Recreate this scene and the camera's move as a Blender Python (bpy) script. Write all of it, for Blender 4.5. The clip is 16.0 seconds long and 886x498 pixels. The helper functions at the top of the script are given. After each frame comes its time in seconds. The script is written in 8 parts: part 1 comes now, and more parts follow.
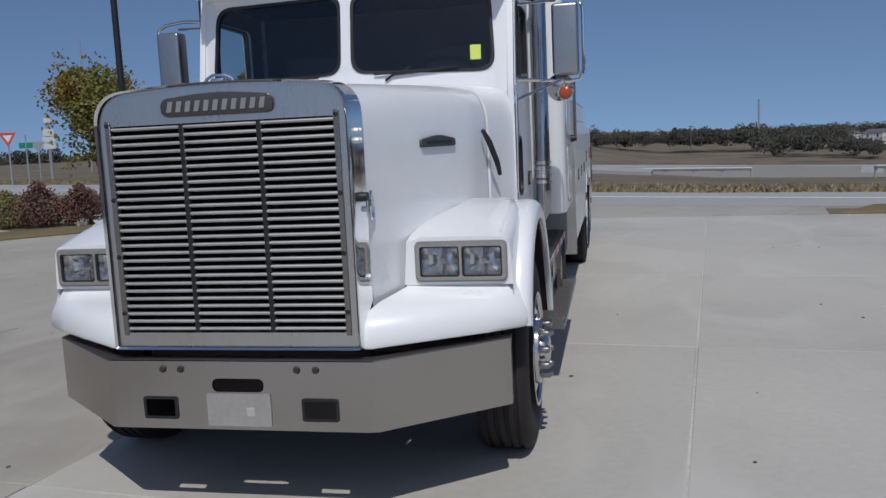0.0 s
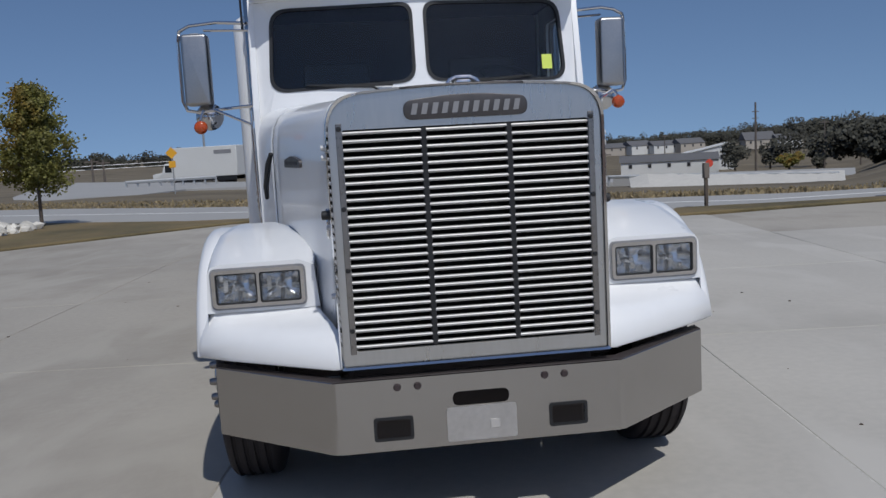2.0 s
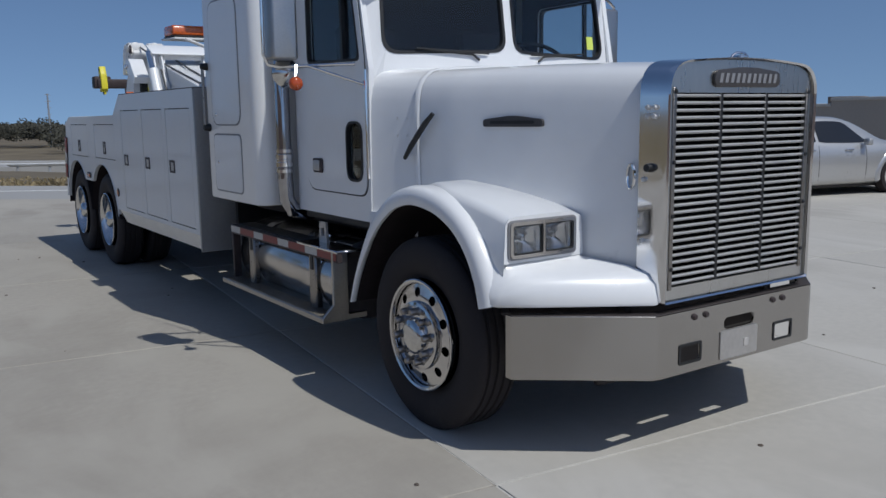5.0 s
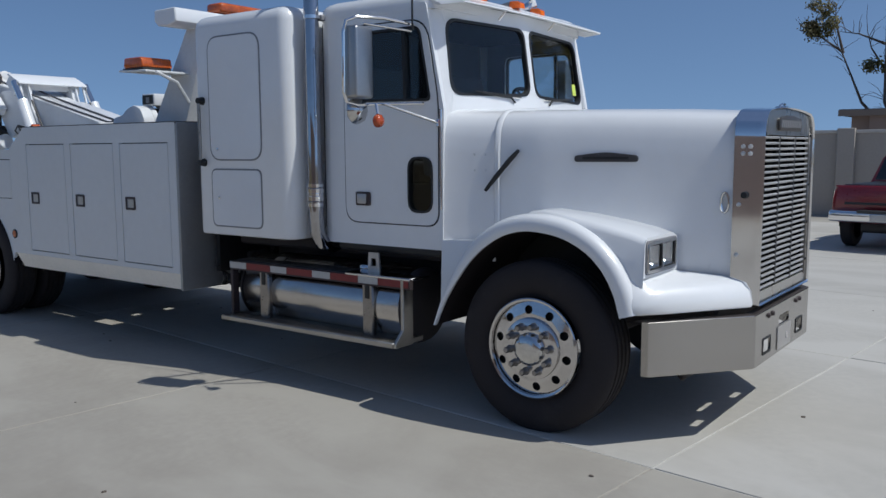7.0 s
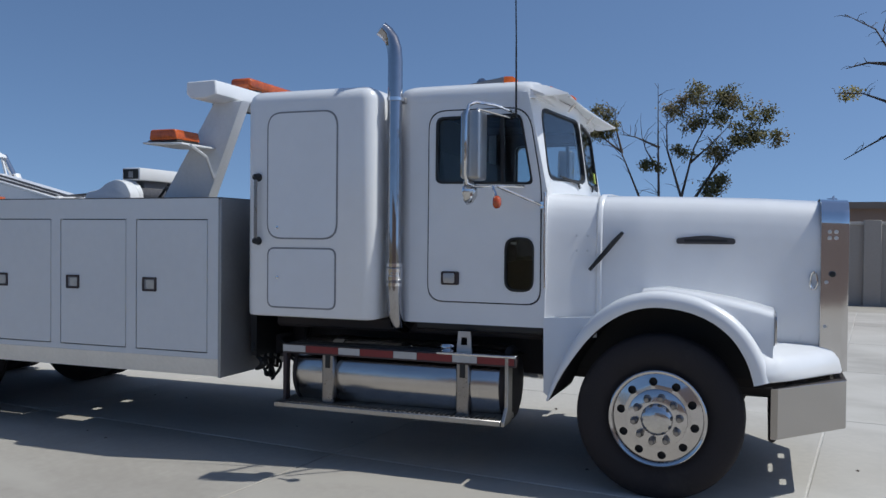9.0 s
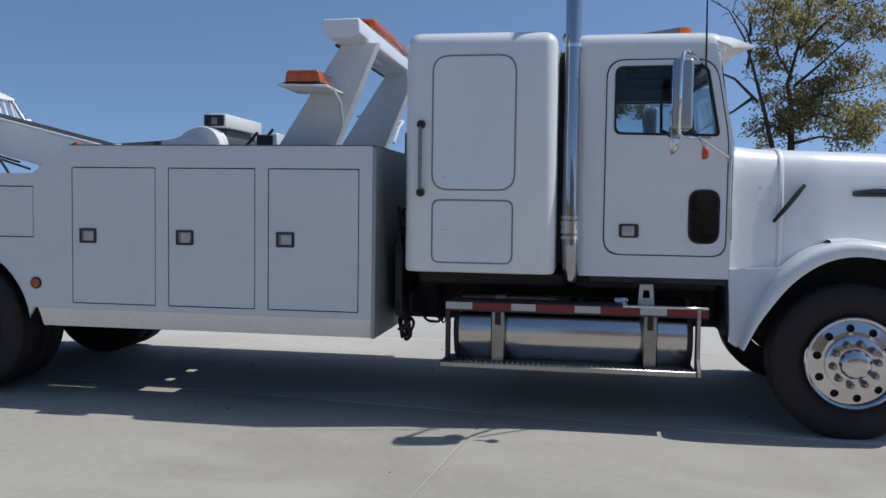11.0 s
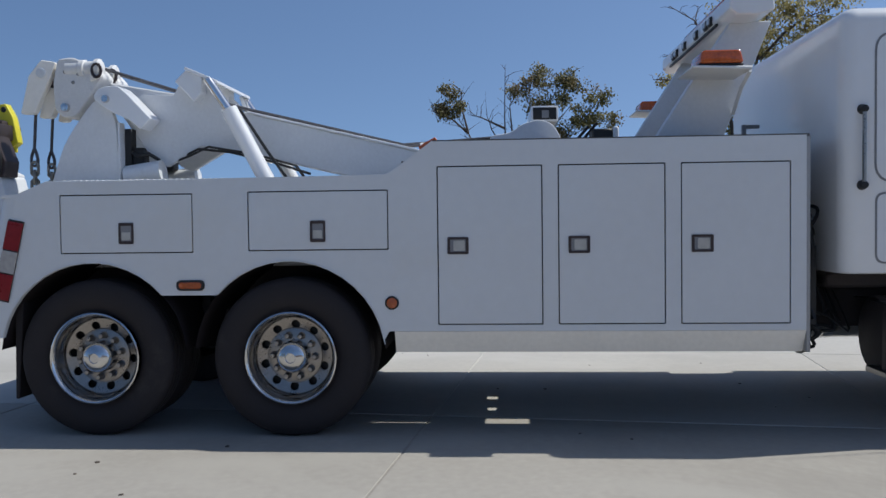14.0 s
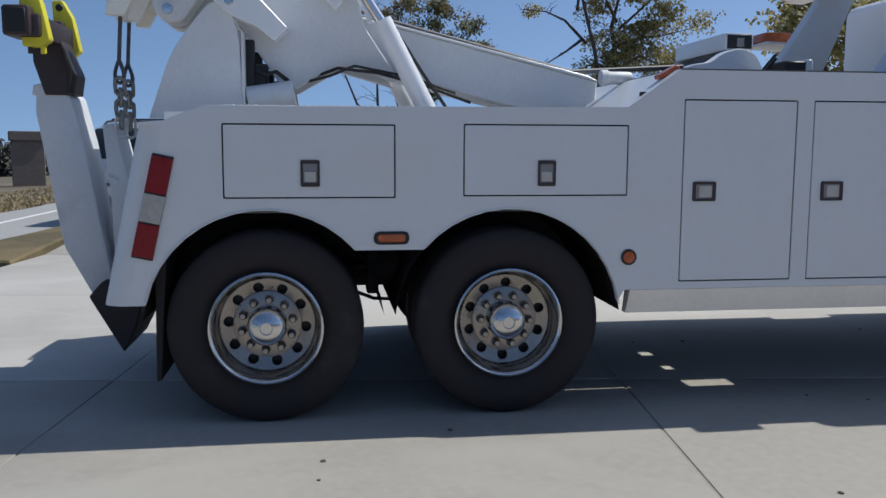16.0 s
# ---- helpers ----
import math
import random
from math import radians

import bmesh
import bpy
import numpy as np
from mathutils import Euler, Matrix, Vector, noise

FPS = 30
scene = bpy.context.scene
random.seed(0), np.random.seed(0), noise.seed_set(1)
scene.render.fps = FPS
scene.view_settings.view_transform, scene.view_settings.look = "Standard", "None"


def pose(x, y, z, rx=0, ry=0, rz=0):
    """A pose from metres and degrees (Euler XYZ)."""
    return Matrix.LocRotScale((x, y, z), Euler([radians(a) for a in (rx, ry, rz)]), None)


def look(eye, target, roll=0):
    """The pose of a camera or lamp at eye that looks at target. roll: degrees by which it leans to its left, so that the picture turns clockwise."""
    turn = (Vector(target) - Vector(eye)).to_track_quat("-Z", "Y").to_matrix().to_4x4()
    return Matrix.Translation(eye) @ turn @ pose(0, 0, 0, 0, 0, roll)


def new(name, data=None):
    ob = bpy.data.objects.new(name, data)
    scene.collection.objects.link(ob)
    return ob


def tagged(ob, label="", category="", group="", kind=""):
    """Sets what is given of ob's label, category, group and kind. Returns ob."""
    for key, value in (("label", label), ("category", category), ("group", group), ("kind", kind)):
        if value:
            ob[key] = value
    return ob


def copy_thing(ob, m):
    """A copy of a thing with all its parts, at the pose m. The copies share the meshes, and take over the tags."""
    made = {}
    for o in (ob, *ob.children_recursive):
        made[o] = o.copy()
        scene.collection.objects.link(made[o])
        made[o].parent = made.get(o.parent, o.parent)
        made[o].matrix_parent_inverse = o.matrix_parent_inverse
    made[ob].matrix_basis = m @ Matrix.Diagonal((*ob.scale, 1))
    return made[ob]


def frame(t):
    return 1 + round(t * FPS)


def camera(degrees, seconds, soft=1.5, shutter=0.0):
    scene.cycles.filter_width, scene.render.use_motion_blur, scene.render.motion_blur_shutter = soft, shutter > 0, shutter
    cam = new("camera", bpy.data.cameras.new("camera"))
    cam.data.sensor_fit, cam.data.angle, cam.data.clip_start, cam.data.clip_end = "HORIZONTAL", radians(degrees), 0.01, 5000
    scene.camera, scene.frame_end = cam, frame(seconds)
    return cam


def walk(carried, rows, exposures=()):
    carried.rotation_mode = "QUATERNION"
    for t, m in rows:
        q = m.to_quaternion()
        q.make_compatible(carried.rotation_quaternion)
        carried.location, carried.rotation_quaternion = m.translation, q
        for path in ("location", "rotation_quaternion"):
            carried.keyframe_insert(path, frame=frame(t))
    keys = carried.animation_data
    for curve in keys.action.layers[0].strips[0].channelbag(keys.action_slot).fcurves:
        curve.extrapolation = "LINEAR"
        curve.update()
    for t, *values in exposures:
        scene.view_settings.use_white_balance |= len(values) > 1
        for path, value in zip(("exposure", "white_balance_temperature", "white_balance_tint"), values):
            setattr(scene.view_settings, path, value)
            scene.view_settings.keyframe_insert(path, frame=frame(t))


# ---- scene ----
cam = camera(55.2, 16.0)
PATH = [
    (0, (1.617, -3.314, 1.652), (1.218, -1.372, 1.393), -2.7),
    (0.5, (1.138, -3.326, 1.666), (0.874, -1.36, 1.411), -3.2),
    (1, (0.606, -3.345, 1.656), (0.503, -1.362, 1.421), -3.2),
    (1.5, (0.019, -3.378, 1.653), (0.096, -1.392, 1.431), -2.9),
    (2, (-0.49, -3.412, 1.697), (-0.279, -1.439, 1.447), -3.2),
    (2.5, (-1.118, -3.453, 1.702), (-0.728, -1.508, 1.447), -2.6),
    (3, (-1.693, -3.402, 1.694), (-1.128, -1.5, 1.445), -2.0),
    (3.5, (-2.248, -3.212, 1.655), (-1.504, -1.37, 1.418), -1.3),
    (4, (-2.781, -3.044, 1.672), (-1.885, -1.276, 1.424), -1.3),
    (4.5, (-3.255, -2.805, 1.646), (-2.223, -1.111, 1.39), -1.1),
    (4.7, (-3.381, -2.711, 1.676), (-2.316, -1.042, 1.391), -0.9),
    (6.8, (-5.332, -1.593, 1.704), (-3.78, -0.361, 1.431), -0.4),
    (7, (-5.489, -1.382, 1.696), (-3.889, -0.204, 1.461), -0.3),
    (7.5, (-5.8, -1.03, 1.683), (-4.126, 0.052, 1.525), -0.2),
    (8, (-6.145, -0.618, 1.717), (-4.4, 0.352, 1.603), -0.3),
    (8.2, (-6.248, -0.411, 1.717), (-4.476, 0.511, 1.616), -0.2),
    (10.3, (-7.02, 2.063, 1.521), (-5.065, 2.482, 1.488), 0.9),
    (10.5, (-7.02, 2.291, 1.539), (-5.06, 2.686, 1.474), 0.8),
    (11, (-7.074, 2.89, 1.509), (-5.104, 3.217, 1.407), 0.8),
    (11.5, (-7.12, 3.472, 1.467), (-5.142, 3.745, 1.362), 0.6),
    (12, (-7.076, 4.007, 1.434), (-5.094, 4.257, 1.337), 0.3),
    (12.5, (-6.996, 4.631, 1.461), (-5.01, 4.843, 1.354), -0.2),
    (13, (-6.92, 5.145, 1.418), (-4.932, 5.344, 1.326), -0.6),
    (13.5, (-6.827, 5.688, 1.441), (-4.837, 5.867, 1.35), -0.7),
    (14, (-6.697, 6.273, 1.406), (-4.703, 6.405, 1.341), -0.7),
    (14.5, (-6.62, 7.003, 1.385), (-4.621, 7.02, 1.33), -0.4),
    (15, (-6.358, 7.688, 1.411), (-4.364, 7.58, 1.293), -0.2),
    (15.5, (-6.089, 8.149, 1.425), (-4.105, 7.973, 1.246), -0.1),
    (16, (-5.79, 8.64, 1.485), (-3.823, 8.366, 1.249), 0.2),
]
EXPOSURES = [(0, -0.53, 6050, 10), (3, -0.55, 6000, 10), (7, -0.31, 5930, 7), (11, -0.02, 6000, 8), (16, -0.01, 6060, 8)]
walk(cam, [(t, look(eye, target, roll)) for t, eye, target, roll in PATH], EXPOSURES)

# ---- light ----
world = bpy.data.worlds.new("sky_world")
scene.world = world
world.use_nodes = True
wn = world.node_tree.nodes
sky = wn.new("ShaderNodeTexSky")
sky.sky_type = "NISHITA"
sky.sun_disc = False
SUN_TO = Vector((0.17, -0.70, 1.0)).normalized()
sky.sun_elevation = math.asin(SUN_TO.z)
sky.sun_rotation = math.atan2(SUN_TO.x, SUN_TO.y)
sky.altitude = 300
sky.air_density, sky.dust_density, sky.ozone_density = 0.88, 0.85, 2.3
wn["Background"].inputs["Strength"].default_value = 0.118
wc, wl = wn.new("ShaderNodeTexCoord"), wn.new("ShaderNodeVectorMath")
wl.operation = "ADD"
wl.inputs[1].default_value = (0.0, 0.0, 0.17)
world.node_tree.links.new(wc.outputs["Generated"], wl.inputs[0])
world.node_tree.links.new(wl.outputs[0], sky.inputs["Vector"])
world.node_tree.links.new(sky.outputs["Color"], wn["Background"].inputs["Color"])
sun_data = bpy.data.lights.new("sun", "SUN")
sun_data.energy, sun_data.angle, sun_data.color = 3.75, radians(0.53), (1.0, 0.945, 0.855)
sun = new("sun", sun_data)
sun.matrix_world = look(SUN_TO * 60, (0, 0, 0))

# ---- materials ----


def mat(name, base, rough=0.5, metal=0.0, var=0.08, scale=2.0, fine=30.0, bump=0.0, coat=0.0, spec=0.5, stain=None, stain_at=0.62, island=0.0, thin=0.0, stretch=None, pale=None):
    """A surface with colour variation at two scales, uneven gloss and a fine relief."""
    m = bpy.data.materials.new(name)
    m.use_nodes = True
    n, link = m.node_tree.nodes, m.node_tree.links.new
    p = n["Principled BSDF"]
    p.inputs["Metallic"].default_value = metal
    p.inputs["Specular IOR Level"].default_value = spec
    p.inputs["Coat Weight"].default_value = coat
    p.inputs["Coat Roughness"].default_value = 0.06
    geo = n.new("ShaderNodeNewGeometry")
    big, small = n.new("ShaderNodeTexNoise"), n.new("ShaderNodeTexNoise")
    big.inputs["Scale"].default_value, small.inputs["Scale"].default_value = scale, fine
    big.inputs["Detail"].default_value, small.inputs["Detail"].default_value = 4.0, 5.0
    where = geo.outputs["Position"]
    if stretch:
        grow = n.new("ShaderNodeVectorMath")
        grow.operation = "MULTIPLY"
        grow.inputs[1].default_value = stretch
        link(where, grow.inputs[0])
        where = grow.outputs[0]
    for tex in (big, small):
        link(where, tex.inputs["Vector"])
    add = n.new("ShaderNodeMath")
    add.operation = "ADD"
    link(big.outputs["Fac"], add.inputs[0])
    link(small.outputs["Fac"], add.inputs[1])
    span = n.new("ShaderNodeMapRange")
    span.inputs["From Min"].default_value, span.inputs["From Max"].default_value = 0.6, 1.4
    link(add.outputs[0], span.inputs["Value"])
    mix = n.new("ShaderNodeMix")
    mix.data_type = "RGBA"
    mix.inputs["A"].default_value = (*[c * (1 - var) for c in base], 1)
    mix.inputs["B"].default_value = (*[min(1, c * (1 + var)) for c in base], 1)
    link(span.outputs[0], mix.inputs["Factor"])
    colour = mix.outputs["Result"]
    if stain:
        spots = n.new("ShaderNodeTexNoise")
        spots.inputs["Scale"].default_value, spots.inputs["Detail"].default_value, spots.inputs["Roughness"].default_value = scale * 0.6, 8.0, 0.65
        link(geo.outputs["Position"], spots.inputs["Vector"])
        edge = n.new("ShaderNodeMapRange")
        edge.inputs["From Min"].default_value, edge.inputs["From Max"].default_value = stain_at - 0.1, stain_at + 0.12
        link(spots.outputs["Fac"], edge.inputs["Value"])
        over = n.new("ShaderNodeMix")
        over.data_type = "RGBA"
        over.inputs["B"].default_value = (*stain, 1)
        link(edge.outputs[0], over.inputs["Factor"])
        link(colour, over.inputs["A"])
        colour = over.outputs["Result"]
    if pale:
        patch = n.new("ShaderNodeTexNoise")
        patch.inputs["Scale"].default_value, patch.inputs["Detail"].default_value, patch.inputs["Distortion"].default_value = 0.85, 6.0, 1.2
        wide = n.new("ShaderNodeVectorMath")
        wide.operation = "MULTIPLY"
        wide.inputs[1].default_value = (1.0, 0.45, 1.0)
        link(geo.outputs["Position"], wide.inputs[0])
        link(wide.outputs[0], patch.inputs["Vector"])
        rim = n.new("ShaderNodeMapRange")
        rim.inputs["From Min"].default_value, rim.inputs["From Max"].default_value, rim.inputs["To Max"].default_value = 0.5, 0.64, 0.75
        link(patch.outputs["Fac"], rim.inputs["Value"])
        lighter = n.new("ShaderNodeMix")
        lighter.data_type = "RGBA"
        lighter.inputs["B"].default_value = (*pale, 1)
        link(rim.outputs[0], lighter.inputs["Factor"])
        link(colour, lighter.inputs["A"])
        colour = lighter.outputs["Result"]
    if island:
        info = n.new("ShaderNodeObjectInfo")
        tone = n.new("ShaderNodeMapRange")
        tone.inputs["To Min"].default_value, tone.inputs["To Max"].default_value = 1 - island, 1 + island
        isl = n.new("ShaderNodeMath")
        isl.operation = "ADD"
        frac = n.new("ShaderNodeMath")
        frac.operation = "FRACT"
        link(info.outputs["Random"], isl.inputs[0])
        link(geo.outputs["Random Per Island"], isl.inputs[1])
        link(isl.outputs[0], frac.inputs[0])
        link(frac.outputs[0], tone.inputs["Value"])
        vary = n.new("ShaderNodeHueSaturation")
        link(tone.outputs[0], vary.inputs["Value"])
        link(colour, vary.inputs["Color"])
        colour = vary.outputs["Color"]
    link(colour, p.inputs["Base Color"])
    gloss = n.new("ShaderNodeMapRange")
    gloss.inputs["To Min"].default_value, gloss.inputs["To Max"].default_value = max(0.02, rough * 0.82), min(1, rough * 1.18)
    link(span.outputs[0], gloss.inputs["Value"])
    link(gloss.outputs[0], p.inputs["Roughness"])
    if bump:
        b = n.new("ShaderNodeBump")
        b.inputs["Strength"].default_value, b.inputs["Distance"].default_value = 0.6, bump
        link(small.outputs["Fac"], b.inputs["Height"])
        link(b.outputs[0], p.inputs["Normal"])
    if thin:
        through_leaf, both = n.new("ShaderNodeBsdfTranslucent"), n.new("ShaderNodeMixShader")
        both.inputs[0].default_value = thin
        link(colour, through_leaf.inputs["Color"])
        link(p.outputs[0], both.inputs[1])
        link(through_leaf.outputs[0], both.inputs[2])
        link(both.outputs[0], n["Material Output"].inputs["Surface"])
    return m


def glass(name, tint, rough=0.02, ribs=0.0):
    """A thin pane: clear with a tint, and a gloss that rises at a grazing view."""
    m = bpy.data.materials.new(name)
    m.use_nodes = True
    n, link = m.node_tree.nodes, m.node_tree.links.new
    n.remove(n["Principled BSDF"])
    clear, shine, mix, fres = n.new("ShaderNodeBsdfTransparent"), n.new("ShaderNodeBsdfGlossy"), n.new("ShaderNodeMixShader"), n.new("ShaderNodeLayerWeight")
    clear.inputs["Color"].default_value = (*tint, 1)
    shine.inputs["Roughness"].default_value = rough
    fres.inputs["Blend"].default_value = 0.5
    rise, share = n.new("ShaderNodeMath"), n.new("ShaderNodeMath")
    rise.operation, share.operation = "POWER", "MULTIPLY"
    rise.inputs[1].default_value, share.inputs[1].default_value = 5.0, 0.9
    link(fres.outputs["Facing"], rise.inputs[0])
    link(rise.outputs[0], share.inputs[0])
    more = n.new("ShaderNodeMath")
    more.operation = "ADD"
    more.inputs[1].default_value = 0.035 + ribs
    link(share.outputs[0], more.inputs[0])
    link(more.outputs[0], mix.inputs[0])
    link(clear.outputs[0], mix.inputs[1])
    link(shine.outputs[0], mix.inputs[2])
    link(mix.outputs[0], n["Material Output"].inputs["Surface"])
    return m


WHITE = mat("white_paint", (0.79, 0.795, 0.80), 0.32, var=0.025, scale=1.3, fine=9, coat=0.5)
WHITE_BODY = mat("white_body_paint", (0.69, 0.7, 0.705), 0.38, var=0.03, scale=1.6, fine=14, coat=0.3, stain=(0.68, 0.67, 0.64), stain_at=0.68)
WHITE_WORN = mat("worn_white_paint", (0.70, 0.71, 0.72), 0.48, var=0.06, scale=4, fine=40, stain=(0.52, 0.5, 0.47), stain_at=0.72)
CHIPPED = mat("chipped_white_paint", (0.72, 0.71, 0.69), 0.5, var=0.08, scale=6, fine=50, stain=(0.3, 0.27, 0.24), stain_at=0.66)
# The deck top is unseen; kept dark to cut light bounced onto the pylon.
DECK = mat("dark_unseen_deck", (0.1, 0.095, 0.09), 0.7, 0.2, var=0.25, scale=5, fine=40)
# Cream paint, brightened and warmed for ground bounce on the kick panel.
CREAM = mat("cream_bounce_paint", (0.93, 0.885, 0.8), 0.45, 0.0, var=0.06, scale=3, fine=30)
CHROME = mat("chrome", (0.78, 0.78, 0.79), 0.07, 1.0, var=0.03, scale=5)
STEEL = mat("brushed_stainless", (0.43, 0.412, 0.39), 0.22, 1.0, var=0.045, scale=1.4, fine=18, bump=0.0001, stretch=(1.2, 1.2, 0.7))
BEZEL = mat("headlamp_bezel", (0.6, 0.58, 0.56), 0.16, 1.0, var=0.12, scale=9, fine=60)
GRILLE_STEEL = mat("bright_stainless", (0.58, 0.57, 0.55), 0.3, 1.0, var=0.06, scale=2.2, fine=26, bump=0.0002, stretch=(2.2, 2.2, 0.35))
SLAT = mat("polished_slat", (0.53, 0.525, 0.52), 0.56, 1.0, var=0.06, scale=5, fine=60)
ALLOY = mat("polished_aluminium", (0.6, 0.59, 0.59), 0.12, 1.0, var=0.06, scale=8, fine=60)
LUG = mat("steel_lug_nut", (0.3, 0.285, 0.275), 0.3, 1.0, var=0.2, scale=20)
RIM_LIP = mat("used_aluminium_lip", (0.6, 0.6, 0.6), 0.16, 1.0, var=0.12, scale=9, fine=60)
# Chrome darkened in its base colour to stand in for dark reflections.
STACK = mat("dark_reflecting_chrome", (0.4, 0.4, 0.42), 0.05, 1.0, var=0.1, scale=3, fine=20)
TURN_AMBER = mat("amber_turn_lens", (0.4, 0.06, 0.008), 0.15, var=0.15, scale=30, coat=0.6)
DULL_ALLOY = mat("dull_aluminium", (0.3, 0.28, 0.262), 0.3, 1.0, var=0.14, scale=9, fine=70, stain=(0.25, 0.22, 0.2), stain_at=0.66)
DULL_PLATE = mat("grey_plate_metal", (0.5, 0.48, 0.46), 0.4, 0.7, var=0.12, scale=8, fine=40)
TANK = mat("tank_aluminium", (0.52, 0.5, 0.48), 0.2, 1.0, var=0.1, scale=4, fine=50)
RUBBER = mat("tyre_rubber", (0.027, 0.023, 0.024), 0.75, var=0.3, scale=6, fine=80, bump=0.001, spec=0.3, stain=(0.05, 0.043, 0.04), stain_at=0.68)
BLACK = mat("black_paint", (0.012, 0.012, 0.013), 0.5, var=0.3, scale=5)
GRIME = mat("greasy_chassis_steel", (0.034, 0.027, 0.027), 0.7, var=0.35, scale=7, fine=50, bump=0.002)
LINER = mat("wheel_arch_liner", (0.026, 0.021, 0.022), 0.95, var=0.3, scale=7, spec=0.1)
GASKET = mat("door_gap_rubber", (0.035, 0.035, 0.037), 0.8, var=0.2)
DARK_STEEL = mat("dark_weathered_steel", (0.06, 0.045, 0.045), 0.55, 0.4, var=0.3, scale=8, fine=60, bump=0.002)
MIRROR_BACK = mat("mirror_housing_steel", (0.42, 0.415, 0.41), 0.34, 1.0, var=0.08, scale=6, fine=90)
MIRROR = mat("mirror_glass", (0.9, 0.9, 0.9), 0.02, 1.0, var=0.0)
GREY_END = mat("bare_aluminium_sheet", (0.36, 0.36, 0.36), 0.5, 0.6, var=0.1, scale=4, fine=40)
TRIM_GREY = mat("grey_trim", (0.23, 0.23, 0.24), 0.45, var=0.1)
BADGE = mat("badge_grey", (0.07, 0.065, 0.066), 0.4, 0.3, var=0.15, scale=12)
AMBER = mat("amber_lens", (0.85, 0.16, 0.015), 0.15, var=0.12, scale=30, coat=0.6)
AMBER_BAR = mat("amber_light_bar_lens", (0.5, 0.095, 0.012), 0.2, var=0.35, scale=14, fine=60, coat=0.5, stain=(0.28, 0.05, 0.01), stain_at=0.6)
AMBER_DARK = mat("amber_lamp_body", (0.4, 0.08, 0.015), 0.25, var=0.3, scale=25, coat=0.5)
RED = mat("red_lens", (0.22, 0.006, 0.012), 0.3, var=0.15, scale=25, coat=0.1, spec=0.3)
RED_TAPE = mat("red_reflective_tape", (0.2, 0.018, 0.018), 0.4, var=0.15, scale=20)
SILVER_TAPE = mat("silver_reflective_tape", (0.48, 0.47, 0.45), 0.4, 0.2, var=0.1, scale=20)
STEP_ALLOY = mat("step_aluminium", (0.42, 0.4, 0.37), 0.36, 1.0, var=0.14, scale=9, fine=70, stain=(0.28, 0.25, 0.22), stain_at=0.68)
LATCH = mat("worn_latch_steel", (0.5, 0.48, 0.44), 0.45, 0.2, var=0.12, scale=20)
GALV_BOLT = mat("zinc_bolt", (0.62, 0.61, 0.6), 0.45, 0.3, var=0.15, scale=40)
CLEAR_LENS = mat("cloudy_clear_lens", (0.42, 0.4, 0.38), 0.2, var=0.15, scale=25, coat=0.5)
YELLOW = mat("yellow_paint", (0.7, 0.62, 0.03), 0.45, var=0.1, scale=9, fine=50)
STICKER = mat("yellow_green_sticker", (0.62, 0.72, 0.12), 0.6, var=0.05)
CABIN = mat("dark_cab_trim", (0.03, 0.028, 0.03), 0.8, var=0.2, scale=5)
SEAT = mat("grey_seat_fabric", (0.06, 0.058, 0.06), 0.9, var=0.2, scale=9)
ROPE = mat("steel_wire_rope", (0.1, 0.1, 0.11), 0.5, 0.6, var=0.3, scale=60)
CHAIN = mat("galvanised_chain", (0.28, 0.27, 0.25), 0.45, 0.8, var=0.25, scale=40)
TINTED = glass("tinted_pane", (0.9, 0.93, 0.94))
SIDE_TINT = glass("dark_side_pane", (0.84, 0.88, 0.89))
# Near-black, so the colour carries the shade deep behind the slats.
CORE = mat("shaded_radiator_core", (0.004, 0.004, 0.0045), 0.95, var=0.3, scale=20, spec=0.1)
HEADLAMP = glass("headlamp_glass", (0.97, 0.975, 0.98), 0.35, 0.06)
REFLECT = mat("headlamp_reflector", (0.72, 0.72, 0.72), 0.16, 1.0, var=0.05, scale=20)

# ---- mesh helpers ----


def part(name, bm, material, parent, label="", sharp=0.62):
    """Links a bmesh as one mesh object under a thing or a part."""
    bmesh.ops.recalc_face_normals(bm, faces=bm.faces)
    for f in bm.faces:
        f.smooth = True
    for e in bm.edges:
        e.smooth = len(e.link_faces) == 2 and e.calc_face_angle(3.2) < sharp
    me = bpy.data.meshes.new(name)
    bm.to_mesh(me)
    bm.free()
    me.materials.append(material)
    ob = new(name, me)
    if parent:
        ob.parent = parent
    return tagged(ob, label)


def thing(name, label, category, loc=(0, 0, 0), turn=0.0, group="", kind=""):
    ob = new(name)
    ob.empty_display_size = 0.3
    ob.matrix_world = pose(*loc, 0, 0, turn)
    return tagged(ob, label, category, group, kind)


def again(ob, parent, m=None):
    """A second object on the same mesh."""
    o = ob.copy()
    scene.collection.objects.link(o)
    o.parent = parent
    if m is not None:
        o.matrix_basis = m
    return o


def box(x0, x1, y0, y1, z0, z1, r=0.0, seg=2, bm=None):
    bm0 = bmesh.new()
    bmesh.ops.create_cube(bm0, size=1.0)
    for v in bm0.verts:
        v.co = ((x0 + x1) / 2 + v.co.x * (x1 - x0), (y0 + y1) / 2 + v.co.y * (y1 - y0), (z0 + z1) / 2 + v.co.z * (z1 - z0))
    if r:
        bmesh.ops.bevel(bm0, geom=list(bm0.edges), offset=r, segments=seg, profile=0.5, affect="EDGES", clamp_overlap=True)
    return join(bm, bm0)


def join(bm, other):
    if bm is None:
        return other
    made = {v: bm.verts.new(v.co) for v in other.verts}
    for f in other.faces:
        bm.faces.new([made[v] for v in f.verts])
    other.free()
    return bm


def moved(bm, m):
    bmesh.ops.transform(bm, matrix=m, verts=bm.verts)
    return bm


